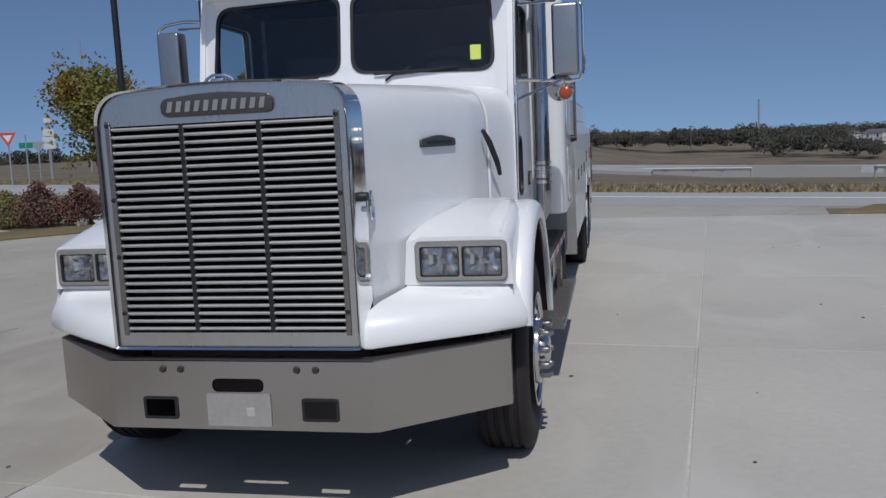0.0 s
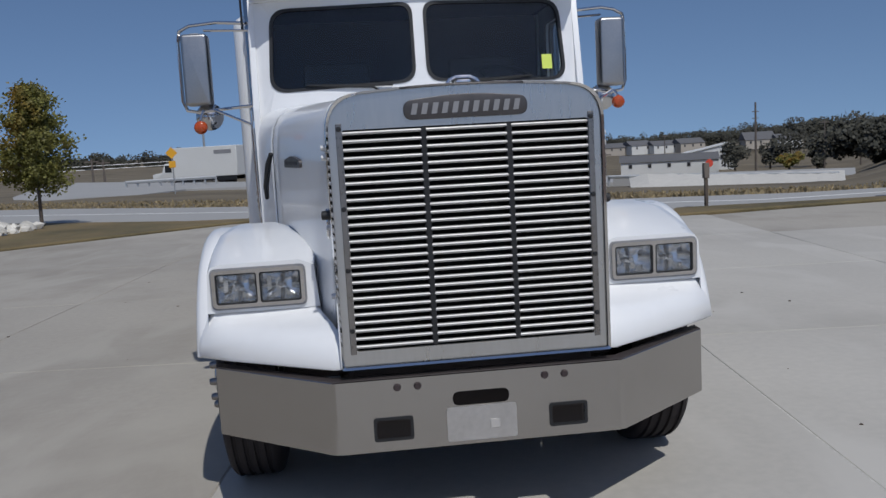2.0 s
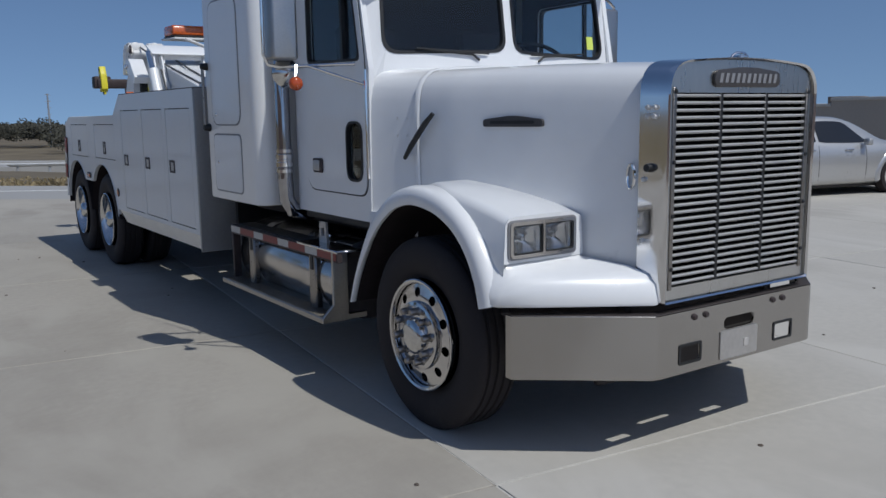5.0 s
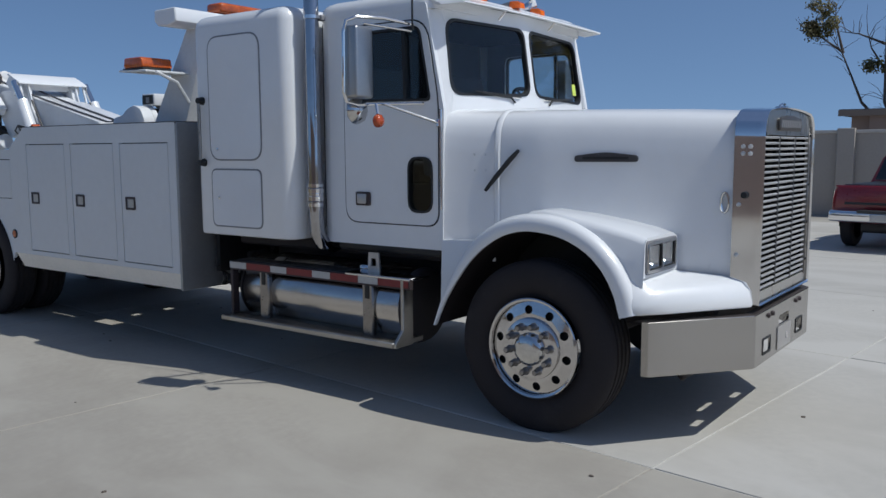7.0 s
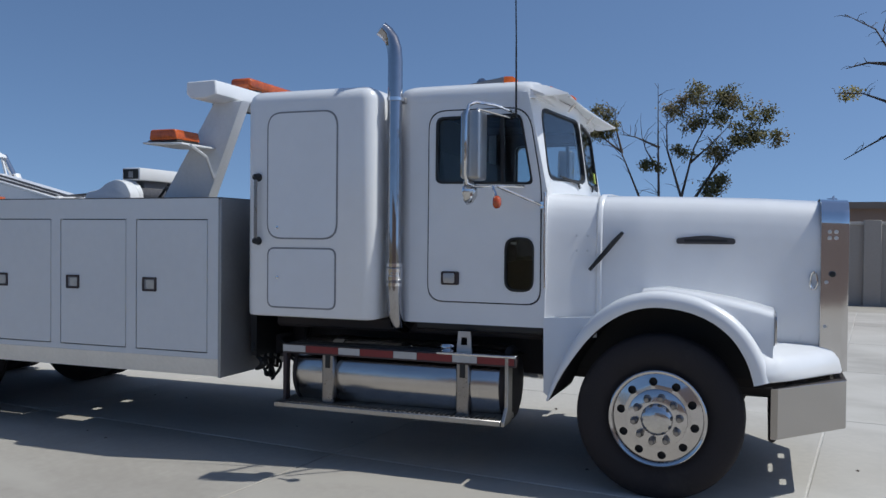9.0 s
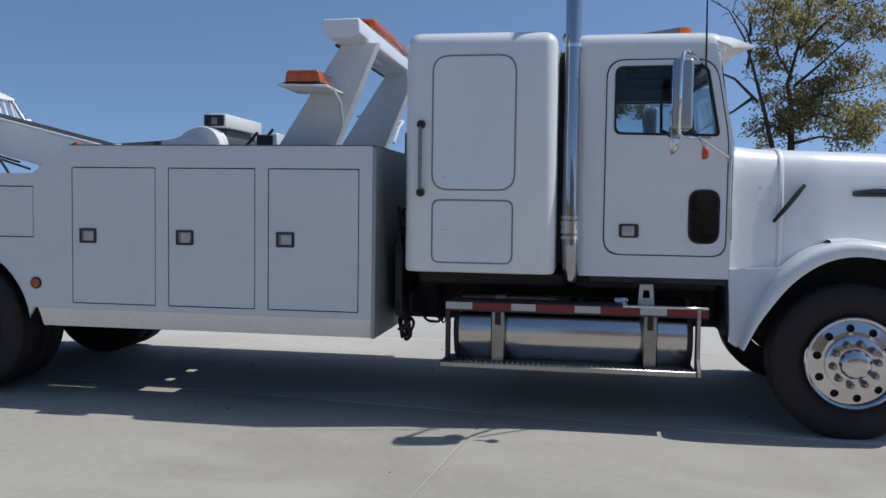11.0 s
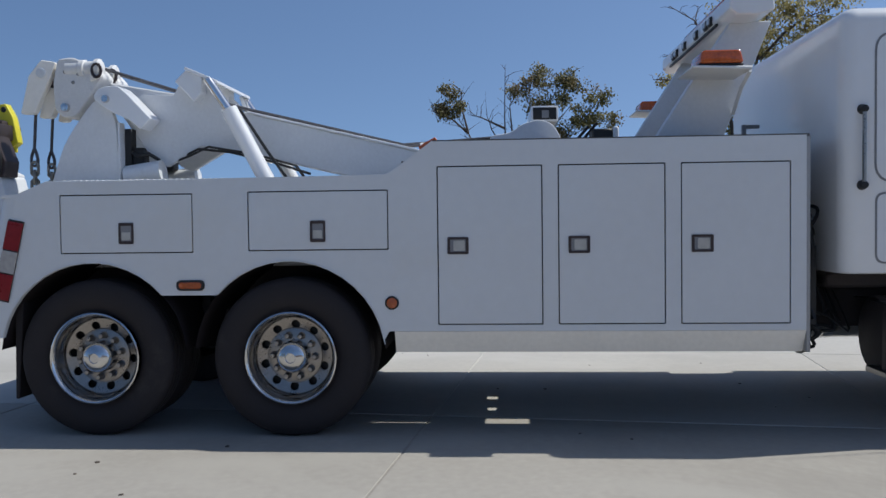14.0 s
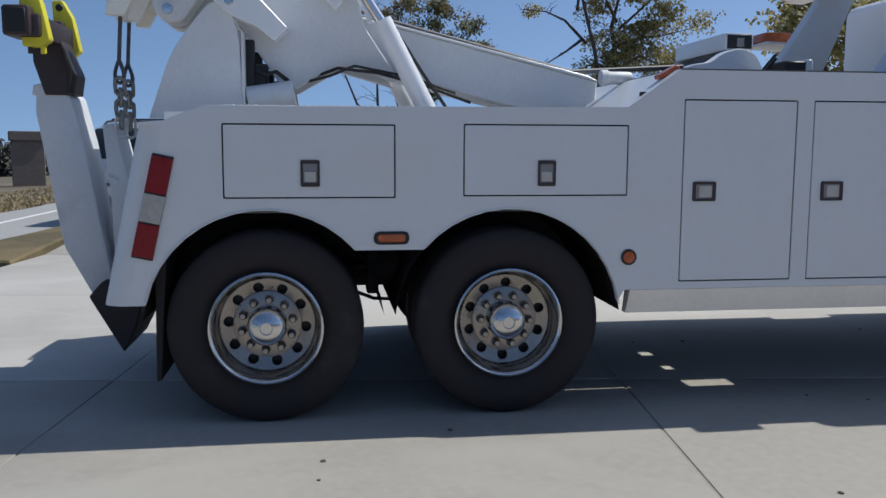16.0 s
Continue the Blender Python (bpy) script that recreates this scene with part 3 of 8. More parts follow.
far_trees("tree_belt", "dark clump of trees beyond the field", [(31.5, 150, -5.6, 0.2, 1.4), (34, 150, -4.4, 0.2, 2.0), (38, 150, -4.4, 0.8, 2.6), (48, 150, -4.4, 0.6, 2.6)], 34, 19, LEAF_DARK, 700)
far_trees("hedgerow", "dark hedge of trees below the far houses", [(9.5, 250, -7, -1.6, -0.2), (13.5, 250, -7, -2.8, -1.2), (15.5, 230, -7, -4.2, -2.6), (16.2, 230, -7, -5.0, -4.0)], 46, 13, LEAF_DARK)


def far_tree(az, d, base, top, w, seed, m, label):
    r = random.Random(seed)
    x, y = bearing(az, d)
    o = thing("tree", label, "tree", (x, y, base), 0, "far round trees")
    h = top - base
    part("trunk", tube([(0, 0, -0.5), (0.05, 0, h * 0.5)], [0.22, 0.12], 7), BARK, o)
    bm = bmesh.new()
    leaf_ball(bm, r, (0, 0, h * 0.5), w * 1.0, h * 0.5, 900, 0.36)
    part("crown", bm, m, o, "rounded leafy crown")


far_tree(25.2, 180, -6.7, -1.25, 3.4, 3, LEAF_DARK, "dark round far tree beside the white shed")
far_tree(27.3, 182, -6.7, -1.6, 3.2, 4, LEAF_DARK, "dark round far tree beside the white shed")
far_tree(28.5, 220, -7.0, 0.5, 3.4, 5, LEAF_DARK, "dark tall far tree")
far_tree(30.0, 215, -7.0, 0.0, 3.6, 7, LEAF_DARK, "dark tall far tree")
far_tree(28.4, 172, -6.5, -3.6, 1.9, 6, LEAF_GOLD, "small orange autumn tree")
far_tree(30.0, 165, -6.5, -3.2, 1.9, 8, LEAF_DARK, "small dark far tree")
far_tree(33.5, 170, -6.3, -3.4, 2.2, 9, LEAF_DARK, "small dark far tree")


def house(az, d, w, dep, h, turn, wall_m, label, ridge, z, group="far houses", gable=False):
    x, y = bearing(az, d)
    o = thing("house", label, "house", (x, y, z), turn - az, group)
    part("wall", box(-w / 2, w / 2, -dep / 2, dep / 2, -1.5, h), wall_m, o)
    if gable:
        part("gable", prism([(-w / 2, h - 0.02), (w / 2, h - 0.02), (w * 0.42, h + ridge - 0.1)], "y", -dep / 2, dep / 2), wall_m, o)
        part("roof", prism([(-w / 2 - 0.5, h - 0.1), (w * 0.42, h + ridge), (w / 2 + 0.4, h - 0.1), (w / 2 + 0.4, h + 0.1), (w * 0.42, h + ridge + 0.25), (-w / 2 - 0.5, h + 0.1)], "y", -dep / 2 - 0.3, dep / 2 + 0.3), wall_m, o)
    else:
        part("roof", prism([(-dep / 2 - 0.3, h - 0.05), (dep / 2 + 0.3, h - 0.05), (0, h + ridge)], "x", -w / 2 - 0.3, w / 2 + 0.3), HOUSE_ROOF, o)
    n = max(2, int(w / 4))
    for k in range(n):
        cx = -w / 2 + w * (k + 0.5) / n
        wd = part("window", box(cx - 0.4, cx + 0.4, -dep / 2 - 0.06, -dep / 2 + 0.02, h * 0.35, h * 0.8), TRIM_GREY, o)
        part("pane", box(cx - 0.3, cx + 0.3, -dep / 2 - 0.08, -dep / 2 - 0.05, h * 0.4, h * 0.75), BLACK, wd)
    return o


for az, w, h, ridge, turn, m, txt in ((14.2, 9, 3.0, 1.4, 50, HOUSE_WHITE, "white far house with a grey roof"), (16.0, 9, 3.2, 1.3, -35, HOUSE_WHITE, "white far house with a grey roof"), (17.5, 12, 2.2, 2.0, 8, HOUSE_TAN, "tan far house with a grey roof"), (19.2, 11, 2.6, 2.2, 32, HOUSE_WHITE, "white far house with a grey roof"), (20.8, 12, 2.4, 1.9, 25, HOUSE_WHITE, "white far house with a grey roof"), (22.4, 12, 2.6, 2.2, 30, HOUSE_TAN, "tan far house with a grey roof"), (26.6, 13, 2.6, 3.4, 20, HOUSE_TAN, "tan far house among trees"), (28.3, 11, 2.2, 2.4, 25, HOUSE_WHITE, "white far house among trees")):
    house(az, 400, w, 9, h, turn, m, txt, ridge, -7.4)
house(21.1, 190, 20, 8, 2.1, 2, HOUSE_WHITE, "long low white building with small dark windows", 1.35, -6.95)
house(23.6, 215, 11, 9, 2.6, 4, HOUSE_WHITE, "white shed with a slanted roof behind the low building", 2.0, -6.9, gable=True)
house(-14.3, 300, 7.5, 6, 3.2, -10, HOUSE_WHITE, "pale far shed beside the highway", 1.0, -5.0)
house(-25.5, 290, 12, 6, 2.0, -8, HOUSE_TAN, "tan far shed beside the highway", 0.9, -3.6)


def pole(name, label, az, d, z0, z1, r, m, arms=(), lean=0.0):
    x, y = bearing(az, d)
    o = thing(name, label, name.replace("_", " "), (x, y, z0))
    part("shaft", tube([(0, 0, -0.5), (lean, 0, z1 - z0)], [r, r * 0.7], 8), m, o)
    for dz, w in arms:
        part("crossarm", box(lean - w, lean + w, -0.06, 0.06, z1 - z0 - dz, z1 - z0 - dz + 0.14), m, o)
    return o


pole("utility_pole", "wooden utility pole with cross arms", 26.45, 180, -6.9, 6.1, 0.26, WOOD_POLE, ((1.9, 0.7), (3.2, 0.7)))
pole("utility_pole", "wooden utility pole with cross arms", -22.75, 120, -1.0, 6.8, 0.2, WOOD_POLE, ((1.0, 0.8), (2.0, 0.8)), -0.5)
for az, d, z0, z1 in ((-16.2, 110, -1, 2.0), (-15.55, 110, -1, 1.8), (-24.0, 105, -1, 1.6), (17.0, 120, -4.5, -1.0), (20.9, 200, -6.5, 0.5), (30.4, 160, -6, 1.8), (32.4, 170, -6, 2.2), (33.6, 175, -6, 2.4), (5.3, 230, -5, 2.0), (-2.0, 180, -4, 1.6)):
    pole("utility_pole", "wooden utility pole with cross arms", az, d, z0, z1, 0.15, WOOD_POLE, ((0.4, 0.8),))
pole("radio_mast", "thin grey lattice mast on the skyline", 9.3, 300, -6, 9.5, 0.35, GALV, ((0.5, 0.9), (2.5, 0.8), (4.5, 0.8), (6.5, 0.7)))
lp = pole("highway_lamp", "tall slim highway light pole", -9.4, 99, -1.2, 14.8, 0.14, GALV)
part("lamp_head", box(-0.5, 0.5, -0.3, 0.3, 15.9, 16.2, 0.05, 1), GALV, lp)
bm = tube([(*bearing(-27, 112), 1.1), (*bearing(-10, 112), 1.2)], 0.035, 5)
bm = tube([(*bearing(-27, 112), 0.7), (*bearing(-10, 112), 0.75)], 0.035, 5, bm)
tagged(part("power_line", bm, GALV, None), "pair of power lines along the highway", "power line", kind="stuff")
sx, sy = bearing(-11.7, 52)
sg = thing("warning_sign", "yellow diamond warning sign on a thin post", "road sign", (sx, sy, 0.2))
part("post", tube([(0, 0, -0.8), (0, 0, 2.1)], 0.04, 6), GALV, sg)
part("panel", prism([(0, 1.4), (0.34, 1.74), (0, 2.08), (-0.34, 1.74)], "y", -0.08, -0.06), SIGN_YELLOW, sg)
part("small_panel", box(-0.19, 0.19, -0.08, -0.06, 0.9, 1.28), SIGN_YELLOW, sg)
yl = thing("yield_sign", "red and white triangular sign on a post", "road sign", (-35.5, 43.8, 0.0), 36)
part("post", tube([(0, 0, -0.4), (0, 0, 3.1)], 0.05, 6), GALV, yl)
part("panel", prism([(-0.5, 3.25), (0.5, 3.25), (0, 2.38)], "y", -0.07, -0.05), SIGN_RED, yl)
part("inner_panel", prism([(-0.27, 3.1), (0.27, 3.1), (0, 2.64)], "y", -0.078, -0.07), LINE, yl)
gs = thing("street_sign", "small green street sign on a post", "road sign", (-34.8, 44.5, 0.0), 36)
part("post", tube([(0, 0, -0.4), (0, 0, 3.1)], 0.045, 6), GALV, gs)
part("panel", box(-0.4, 0.4, -0.03, 0.0, 2.25, 2.6, 0.008, 1), SIGN_GREEN, gs)
tb = thing("road_sign", "grey back of a triangular sign on a post", "road sign", (-40.2, 52.9, 0.0), 36)
part("post", tube([(0, 0, -0.4), (0, 0, 2.6)], 0.05, 6), GALV, tb)
part("panel", prism([(-0.5, 2.8), (0.5, 2.8), (0, 1.95)], "y", -0.03, 0.0), GALV, tb)
ps = thing("pole_sign", "tall pole with stacked pale sign panels", "sign", (-45.4, 61.4, 0.0), 36)
part("shaft", tube([(0, 0, -1.0), (0, 0, 5.3)], 0.12, 8), GALV, ps)
for z0, z1, w in ((2.3, 2.75, 0.45), (2.85, 3.3, 0.5), (3.4, 4.0, 0.42), (4.5, 4.9, 0.28)):
    part("panel", box(-w, w, -0.16, -0.1, z0, z1, 0.01, 1), HOUSE_WHITE, ps)
pole("highway_lamp", "tall slim highway light pole", -33.0, 108, -1.0, 15.0, 0.13, GALV)
sx, sy = bearing(23.6, 150)
st = thing("stop_sign", "red sign beside the far low building", "road sign", (sx, sy, -6.0))
part("post", tube([(0, 0, 0), (0, 0, 1.6)], 0.06, 6), GALV, st)
part("panel", prism([(0.7 * math.cos(radians(22.5 + 45 * k)), 1.7 + 0.7 * math.sin(radians(22.5 + 45 * k))) for k in range(8)], "y", -0.08, -0.05), SIGN_RED, st)

# box truck on the highway
bt = thing("box_truck", "white box truck on the highway", "truck", (-14.3, 78.4, -1.2), 163)
part("cargo_box", box(-4.4, 1.9, -1.2, 1.2, 0.95, 3.7, 0.04, 1), HOUSE_WHITE, bt)
part("cab", prism(rounded([(1.95, 0.6), (4.2, 0.6), (4.15, 1.35), (3.2, 1.5), (2.9, 2.3), (1.95, 2.35)], 0.1, 3), "y", -1.05, 1.05, 0.08, 2), HOUSE_WHITE, bt)
part("windscreen", prism([(3.23, 1.52), (3.27, 1.52), (2.97, 2.2), (2.93, 2.2)], "y", -0.9, 0.9), BLACK, bt)
for sy in (-1, 1):
    part("side_window", box(2.2, 2.85, sy * 1.05 - 0.02, sy * 1.05 + 0.02, 1.5, 2.15), BLACK, bt)
    part("logo_bar", box(-3.9, -2.2, sy * 1.2 - 0.02, sy * 1.2 + 0.02, 3.0, 3.35), TRIM_GREY, bt)
    part("side_skirt", box(-4.2, 1.8, sy * 1.1 - 0.1, sy * 1.1 + 0.1, 0.55, 0.95), BLACK, bt)
    for x in (-2.8, 3.3):
        part("wheel", lathe([(0.0, sy * 0.75), (0.42, sy * 0.76), (0.48, sy * 0.85), (0.48, sy * 1.0), (0.42, sy * 1.08), (0.0, sy * 1.08)], 20, "y", (x, 0, 0.48), caps=False), RUBBER, bt)

# ---- yard edge ----
lamp = thing("lamp_post", "black lamp post on a round concrete base", "lamp post", (-8.62, 13.35, 0))
part("base", lathe([(0.26, 0.0), (0.26, 0.555), (0.245, 0.58), (0.0, 0.58)], 28, "z", caps=False), CONCRETE, lamp, "pale concrete base")
part("flange", box(-0.17, 0.17, -0.17, 0.17, 0.58, 0.64, 0.01, 1), BLACK, lamp)
part("shaft", tube([(0, 0, 0.6), (0, 0, 9.0)], [0.075, 0.06], 12), BLACK, lamp, "black steel shaft")
bm = bmesh.new()
for k in range(170):
    t = rng.random()
    x, y = -9.9 + 1.0 * t + rng.uniform(-0.75, 0.45), 14.6 + 5.0 * t + rng.uniform(-0.5, 0.5)
    bm = pebble(bm, x, y, 0.06 + rng.uniform(0, 0.12), rng.uniform(0.09, 0.22), 0.75)
tagged(part("landscape_stones", bm, STONE, None), "heap of white limestone rocks on the verge", "stones", kind="stuff")
sgn = thing("stone_pillar", "brown stone gate pillar with a flat cap beyond the street", "pillar", (43.48, 24.70, -3.3), 20)
part("shaft", box(-0.52, 0.52, -0.52, 0.52, -0.3, 3.3, 0.02, 1), SIGN_STONE, sgn)
part("cap", box(-0.59, 0.59, -0.59, 0.59, 3.3, 3.63, 0.02, 1), SIGN_STONE, sgn)
sgn.scale = (1.55,) * 3
part("fence_post", box(0.85, 0.95, -1.25, -1.15, -0.3, 3.0, 0.01, 1), BARK, sgn)
yc = thing("yucca", "spiky dark yucca rising behind the boundary wall", "plant", (22.0, 2.2, -0.05))
part("trunk", tube([(0, 0, 0), (0.03, 0.02, 1.2), (0, 0, 2.2)], [0.09, 0.07, 0.06], 8), BARK, yc)
ry = random.Random(3)
bm = bmesh.new()
for k in range(90):
    a, e, ln = ry.uniform(0, 6.28), ry.uniform(-0.5, 1.3), ry.uniform(0.3, 0.52)
    d = Vector((math.cos(a) * math.cos(e), math.sin(a) * math.cos(e), math.sin(e)))
    b = d.orthogonal().normalized() * 0.022
    p = Vector((0, 0, 2.2))
    tip = p + d * ln + Vector((0, 0, -0.12 * math.cos(e) ** 2))
    bm.faces.new([bm.verts.new(v) for v in (p - b, p + b, p + d * ln * 0.6 + b * 1.2, tip, p + d * ln * 0.6 - b * 1.2)])
part("leaf_rosette", bm, LEAF_TUFT, yc, "spiky grey-green leaves")
mk = thing("marker_post", "dark wooden marker post with a small box top", "post", (7.1, 14.0, 0.0))
part("post", box(-0.035, 0.035, -0.035, 0.035, -0.1, 0.75, 0.01, 1), BARK, mk)
part("box_top", box(-0.06, 0.06, -0.06, 0.06, 0.62, 0.95, 0.012, 1), SIGN_STONE, mk)
# Unseen wall, added behind the view to give the chrome a dark reflection.
tagged(part("unseen_wall_west", box(-17.3, -17.0, -22, 4, -0.2, 2.9), BROWN_WALL, None), "unseen plain brown wall added for dark reflections in the chrome", "wall", kind="structure")
wall_e = tagged(part("wall_east", box(17.0, 17.25, -22, 6.0, -0.2, 2.02), BRICK_WALL, None), "beige block boundary wall", "wall", kind="structure")
part("wall_cap", box(16.96, 17.29, -22, 6.0, 2.02, 2.1, 0.01, 1), WALL_CAP, wall_e)
for y0, y1, top in ((6.0, 9.8, 1.95), (9.8, 11.6, 1.8), (11.6, 13.5, 1.65)):
    part("wall_run", box(17.0, 17.25, y0 + 0.002, y1, -0.2, top - 0.08), BRICK_WALL, wall_e)
    part("wall_cap", box(16.96, 17.29, y0 + 0.002, y1, top - 0.08, top, 0.01, 1), WALL_CAP, wall_e)
for y in (-17, -12, -7, -2, 3):
    part("wall_pier", box(16.88, 17.0, y - 0.2, y + 0.2, -0.1, 2.14, 0.01, 1), BRICK_WALL, wall_e)
bld = thing("low_building", "low brown stucco building with a dark roof edge", "building", (30, -12, 0))
part("wall", box(0, 14, -14, 17.4, -0.2, 2.86), BROWN_WALL, bld)
part("roof", box(-0.4, 14.4, -14.4, 17.8, 2.86, 3.1, 0.03, 1), ROOF_DARK, bld)
part("fascia", box(-0.42, -0.403, -14.4, 17.8, 2.84, 3.07), FASCIA, bld, "brown metal fascia")
for y in (-9.6, -4.4, 0.8, 6.0, 11.2, 16.4):
    part("pilaster", box(-0.22, 0.0, y - 0.35, y + 0.35, -0.2, 2.85, 0.01, 1), BROWN_WALL, bld)
for y in (-7.0, -1.8, 3.4, 13.8):
    part("infill_panel", box(-0.07, 0.0, y - 1.9, y + 1.9, -0.2, 2.8, 0.01, 1), PINK_STUCCO, bld, "paler pink stucco panel")



def leafy(bm, r, spots, leaves, leaf):
    """Leaves in small clusters round the given spots."""
    k = 0
    while k < leaves:
        q, s = r.choice(spots)
        c = q + Vector((r.gauss(0, s), r.gauss(0, s), r.gauss(0, s * 0.75)))
        for _ in range(r.randint(7, 13)):
            k += 1
            p = c + Vector((r.gauss(0, 1), r.gauss(0, 1), r.gauss(0, 0.8))) * leaf * 1.7
            a = Vector((r.gauss(0, 1), r.gauss(0, 1), r.gauss(0, 1))).normalized() * leaf * r.uniform(0.6, 1.2)
            b = a.orthogonal().normalized() * leaf * r.uniform(0.45, 0.8)
            bm.faces.new([bm.verts.new(v) for v in (p - a, p + b * 0.9, p + a, p - b)])


def tree(name, label, x, y, height, spread, seed, leaf_m, leaves, leaf, trunk_r, bare=0.0, low=0.35, clump=0.55, upright=0.5, base=0.0, cats="tree", turn=0.0):
    """A trunk with forking limbs and a crown of many small leaves in clumps."""
    r = random.Random(seed)
    o = thing(name, label, cats, (x, y, base), turn)
    wood, tips = None, []

    def limb(p, d, length, rad, depth):
        nonlocal wood
        pts = [p]
        q = p
        for k in range(3):
            d = (d + Vector((r.uniform(-0.25, 0.25), r.uniform(-0.25, 0.25), r.uniform(-0.05, 0.2)))).normalized()
            q = q + d * length / 3
            pts.append(q)
        wood = tube(pts, [rad, rad * 0.85, rad * 0.72, rad * 0.58], 6 if depth < 2 else 4, wood)
        if depth >= 3 or length < 0.25:
            tips.append((q, length, depth))
            return
        if depth >= 1:
            tips.append((pts[2], length * 0.8, depth))
        for k in range(r.choice((2, 3, 3))):
            a = r.uniform(0, 6.28)
            out = Vector((math.cos(a), math.sin(a), 0))
            nd = (d * (0.7 + upright * 0.3) + out * r.uniform(0.45, 0.95) + Vector((0, 0, upright * 0.35))).normalized()
            nd.x, nd.y = nd.x * spread, nd.y * spread
            limb(q, nd.normalized(), length * r.uniform(0.6, 0.82), rad * 0.56, depth + 1)

    limb(Vector((0, 0, -0.1)), Vector((0.02, 0.02, 1)), height * low, trunk_r, 0)
    top = max(t[0].z for t in tips)
    part("trunk", wood, BARK, o, "grey forked trunk and limbs", sharp=1.5)
    bm = bmesh.new()
    live = [t for t in tips if r.random() >= bare]
    leafy(bm, r, [(q, clump * (0.6 + 0.5 * length)) for q, length, depth in live], leaves, leaf)
    part("crown", bm, leaf_m, o, "uneven leafy crown")
    o.scale = (height / top,) * 3
    return o


# half-bare tree behind the wall
TREE_LIMBS = (((5.3, 0.0), (5.2, 2.2), (5.83, 3.65), (5.9, 6.9), (5.85, 9.4)), ((5.3, 2.0), (6.9, 3.7), (7.9, 6.1), (8.5, 6.9)), ((7.9, 6.1), (8.8, 6.8), (9.8, 7.2)), ((7.9, 6.1), (8.3, 7.6), (8.2, 8.3)), ((5.9, 6.3), (7.2, 6.9), (7.9, 7.0)), ((5.85, 5.0), (6.6, 6.2), (6.9, 7.1)), ((5.2, 2.0), (4.7, 3.6), (5.5, 6.2), (5.6, 7.6), (4.9, 8.6)), ((4.7, 3.6), (4.1, 6.2), (3.1, 8.2), (2.5, 9.3)), ((4.3, 5.4), (3.2, 6.4), (2.2, 7.5)), ((4.8, 2.4), (3.4, 4.6), (2.1, 6.4), (0.8, 7.6)), ((3.4, 4.6), (2.9, 5.6), (1.4, 6.2)), ((4.9, 2.0), (3.3, 3.4), (2.4, 4.2)))
TREE_TUFTS = ((9.7, 7.3, 0.42), (9.1, 8.1, 0.38), (8.5, 7.3, 0.35), (9.2, 7.0, 0.3), (6.3, 5.4, 0.35), (5.1, 8.4, 0.4), (4.3, 8.4, 0.5), (3.4, 8.7, 0.6), (2.7, 8.9, 0.6), (3.2, 7.7, 0.6), (2.2, 8.1, 0.55), (4.2, 7.4, 0.4), (1.4, 7.0, 0.6), (0.7, 7.5, 0.55), (2.6, 5.7, 0.5), (1.7, 6.2, 0.5), (3.2, 4.1, 0.4), (4.6, 6.0, 0.3), (2.6, 4.6, 0.35), (0.2, 6.7, 0.5))
rt = random.Random(77)
o = thing("tree", "sparse half-bare tree with scattered olive leaf tufts", "tree", (40, 0, 0))
bm = None
for path in TREE_LIMBS:
    pts = [(rt.uniform(-0.25, 0.25) + 0.35 * (k - 1) * math.sin(path[-1][0] * 3), y, z) for k, (y, z) in enumerate(path)]
    r0 = 0.17 if path[0][1] < 1 else (0.1 if path[0][1] < 3 else 0.06)
    bm = tube(pts, [r0 * (1 - k / (len(pts) - 1)) ** 1.5 + 0.012 for k in range(len(pts))], 6, bm)
    for a, b in zip(pts[1:], pts[2:]):
        for _ in range(5):
            p = Vector(a).lerp(Vector(b), rt.random())
            d = Vector((rt.uniform(-1, 1), rt.uniform(-1, 1), rt.uniform(0.1, 1.2))).normalized() * rt.uniform(0.5, 1.4)
            e = p + d * 0.5 + Vector((rt.uniform(-0.1, 0.1), rt.uniform(-0.1, 0.1), 0.08))
            bm = tube([p, e, p + d], [0.02, 0.013, 0.006], 4, bm)
part("trunk", bm, BARK, o, "bare grey limbs and twigs", sharp=1.5)
bm = bmesh.new()
leafy(bm, rt, [(Vector((rt.uniform(-0.6, 0.6), y + rt.uniform(-w, w), z + rt.uniform(-w, w) * 0.8)), w * rt.uniform(0.28, 0.55)) for y, z, w in TREE_TUFTS for _ in range(3)], 9000, 0.088)
part("crown", bm, LEAF_TUFT, o, "scattered tufts of olive leaves")
o.scale = (1.0, 1.0, 1.03)

# spreading oak with dead limbs on one side; limbs as (y, z) across, z up
LIVE_LIMBS = (((0, -0.1), (0, 4.9), (0, 6.6), (0.2, 8.2), (-0.3, 10.3), (-0.8, 11.8), (-0.8, 13.9)), ((-0.2, 9.9), (-1.4, 11.2), (-2.6, 12.0), (-3.8, 12.3)), ((0.0, 8.0), (-1.4, 9.2), (-2.9, 10.6), (-4.2, 11.3)), ((0.0, 7.0), (-1.3, 7.6), (-2.6, 7.7), (-4.6, 8.2)), ((-0.1, 5.9), (-1.4, 6.6), (-3.2, 6.1), (-4.6, 6.4)), ((0.1, 8.4), (1.0, 9.6), (1.5, 11.2), (1.4, 12.3)), ((0.0, 5.4), (1.0, 6.0), (1.9, 5.6)), ((-0.1, 5.0), (-1.6, 5.4), (-3.4, 5.2)))
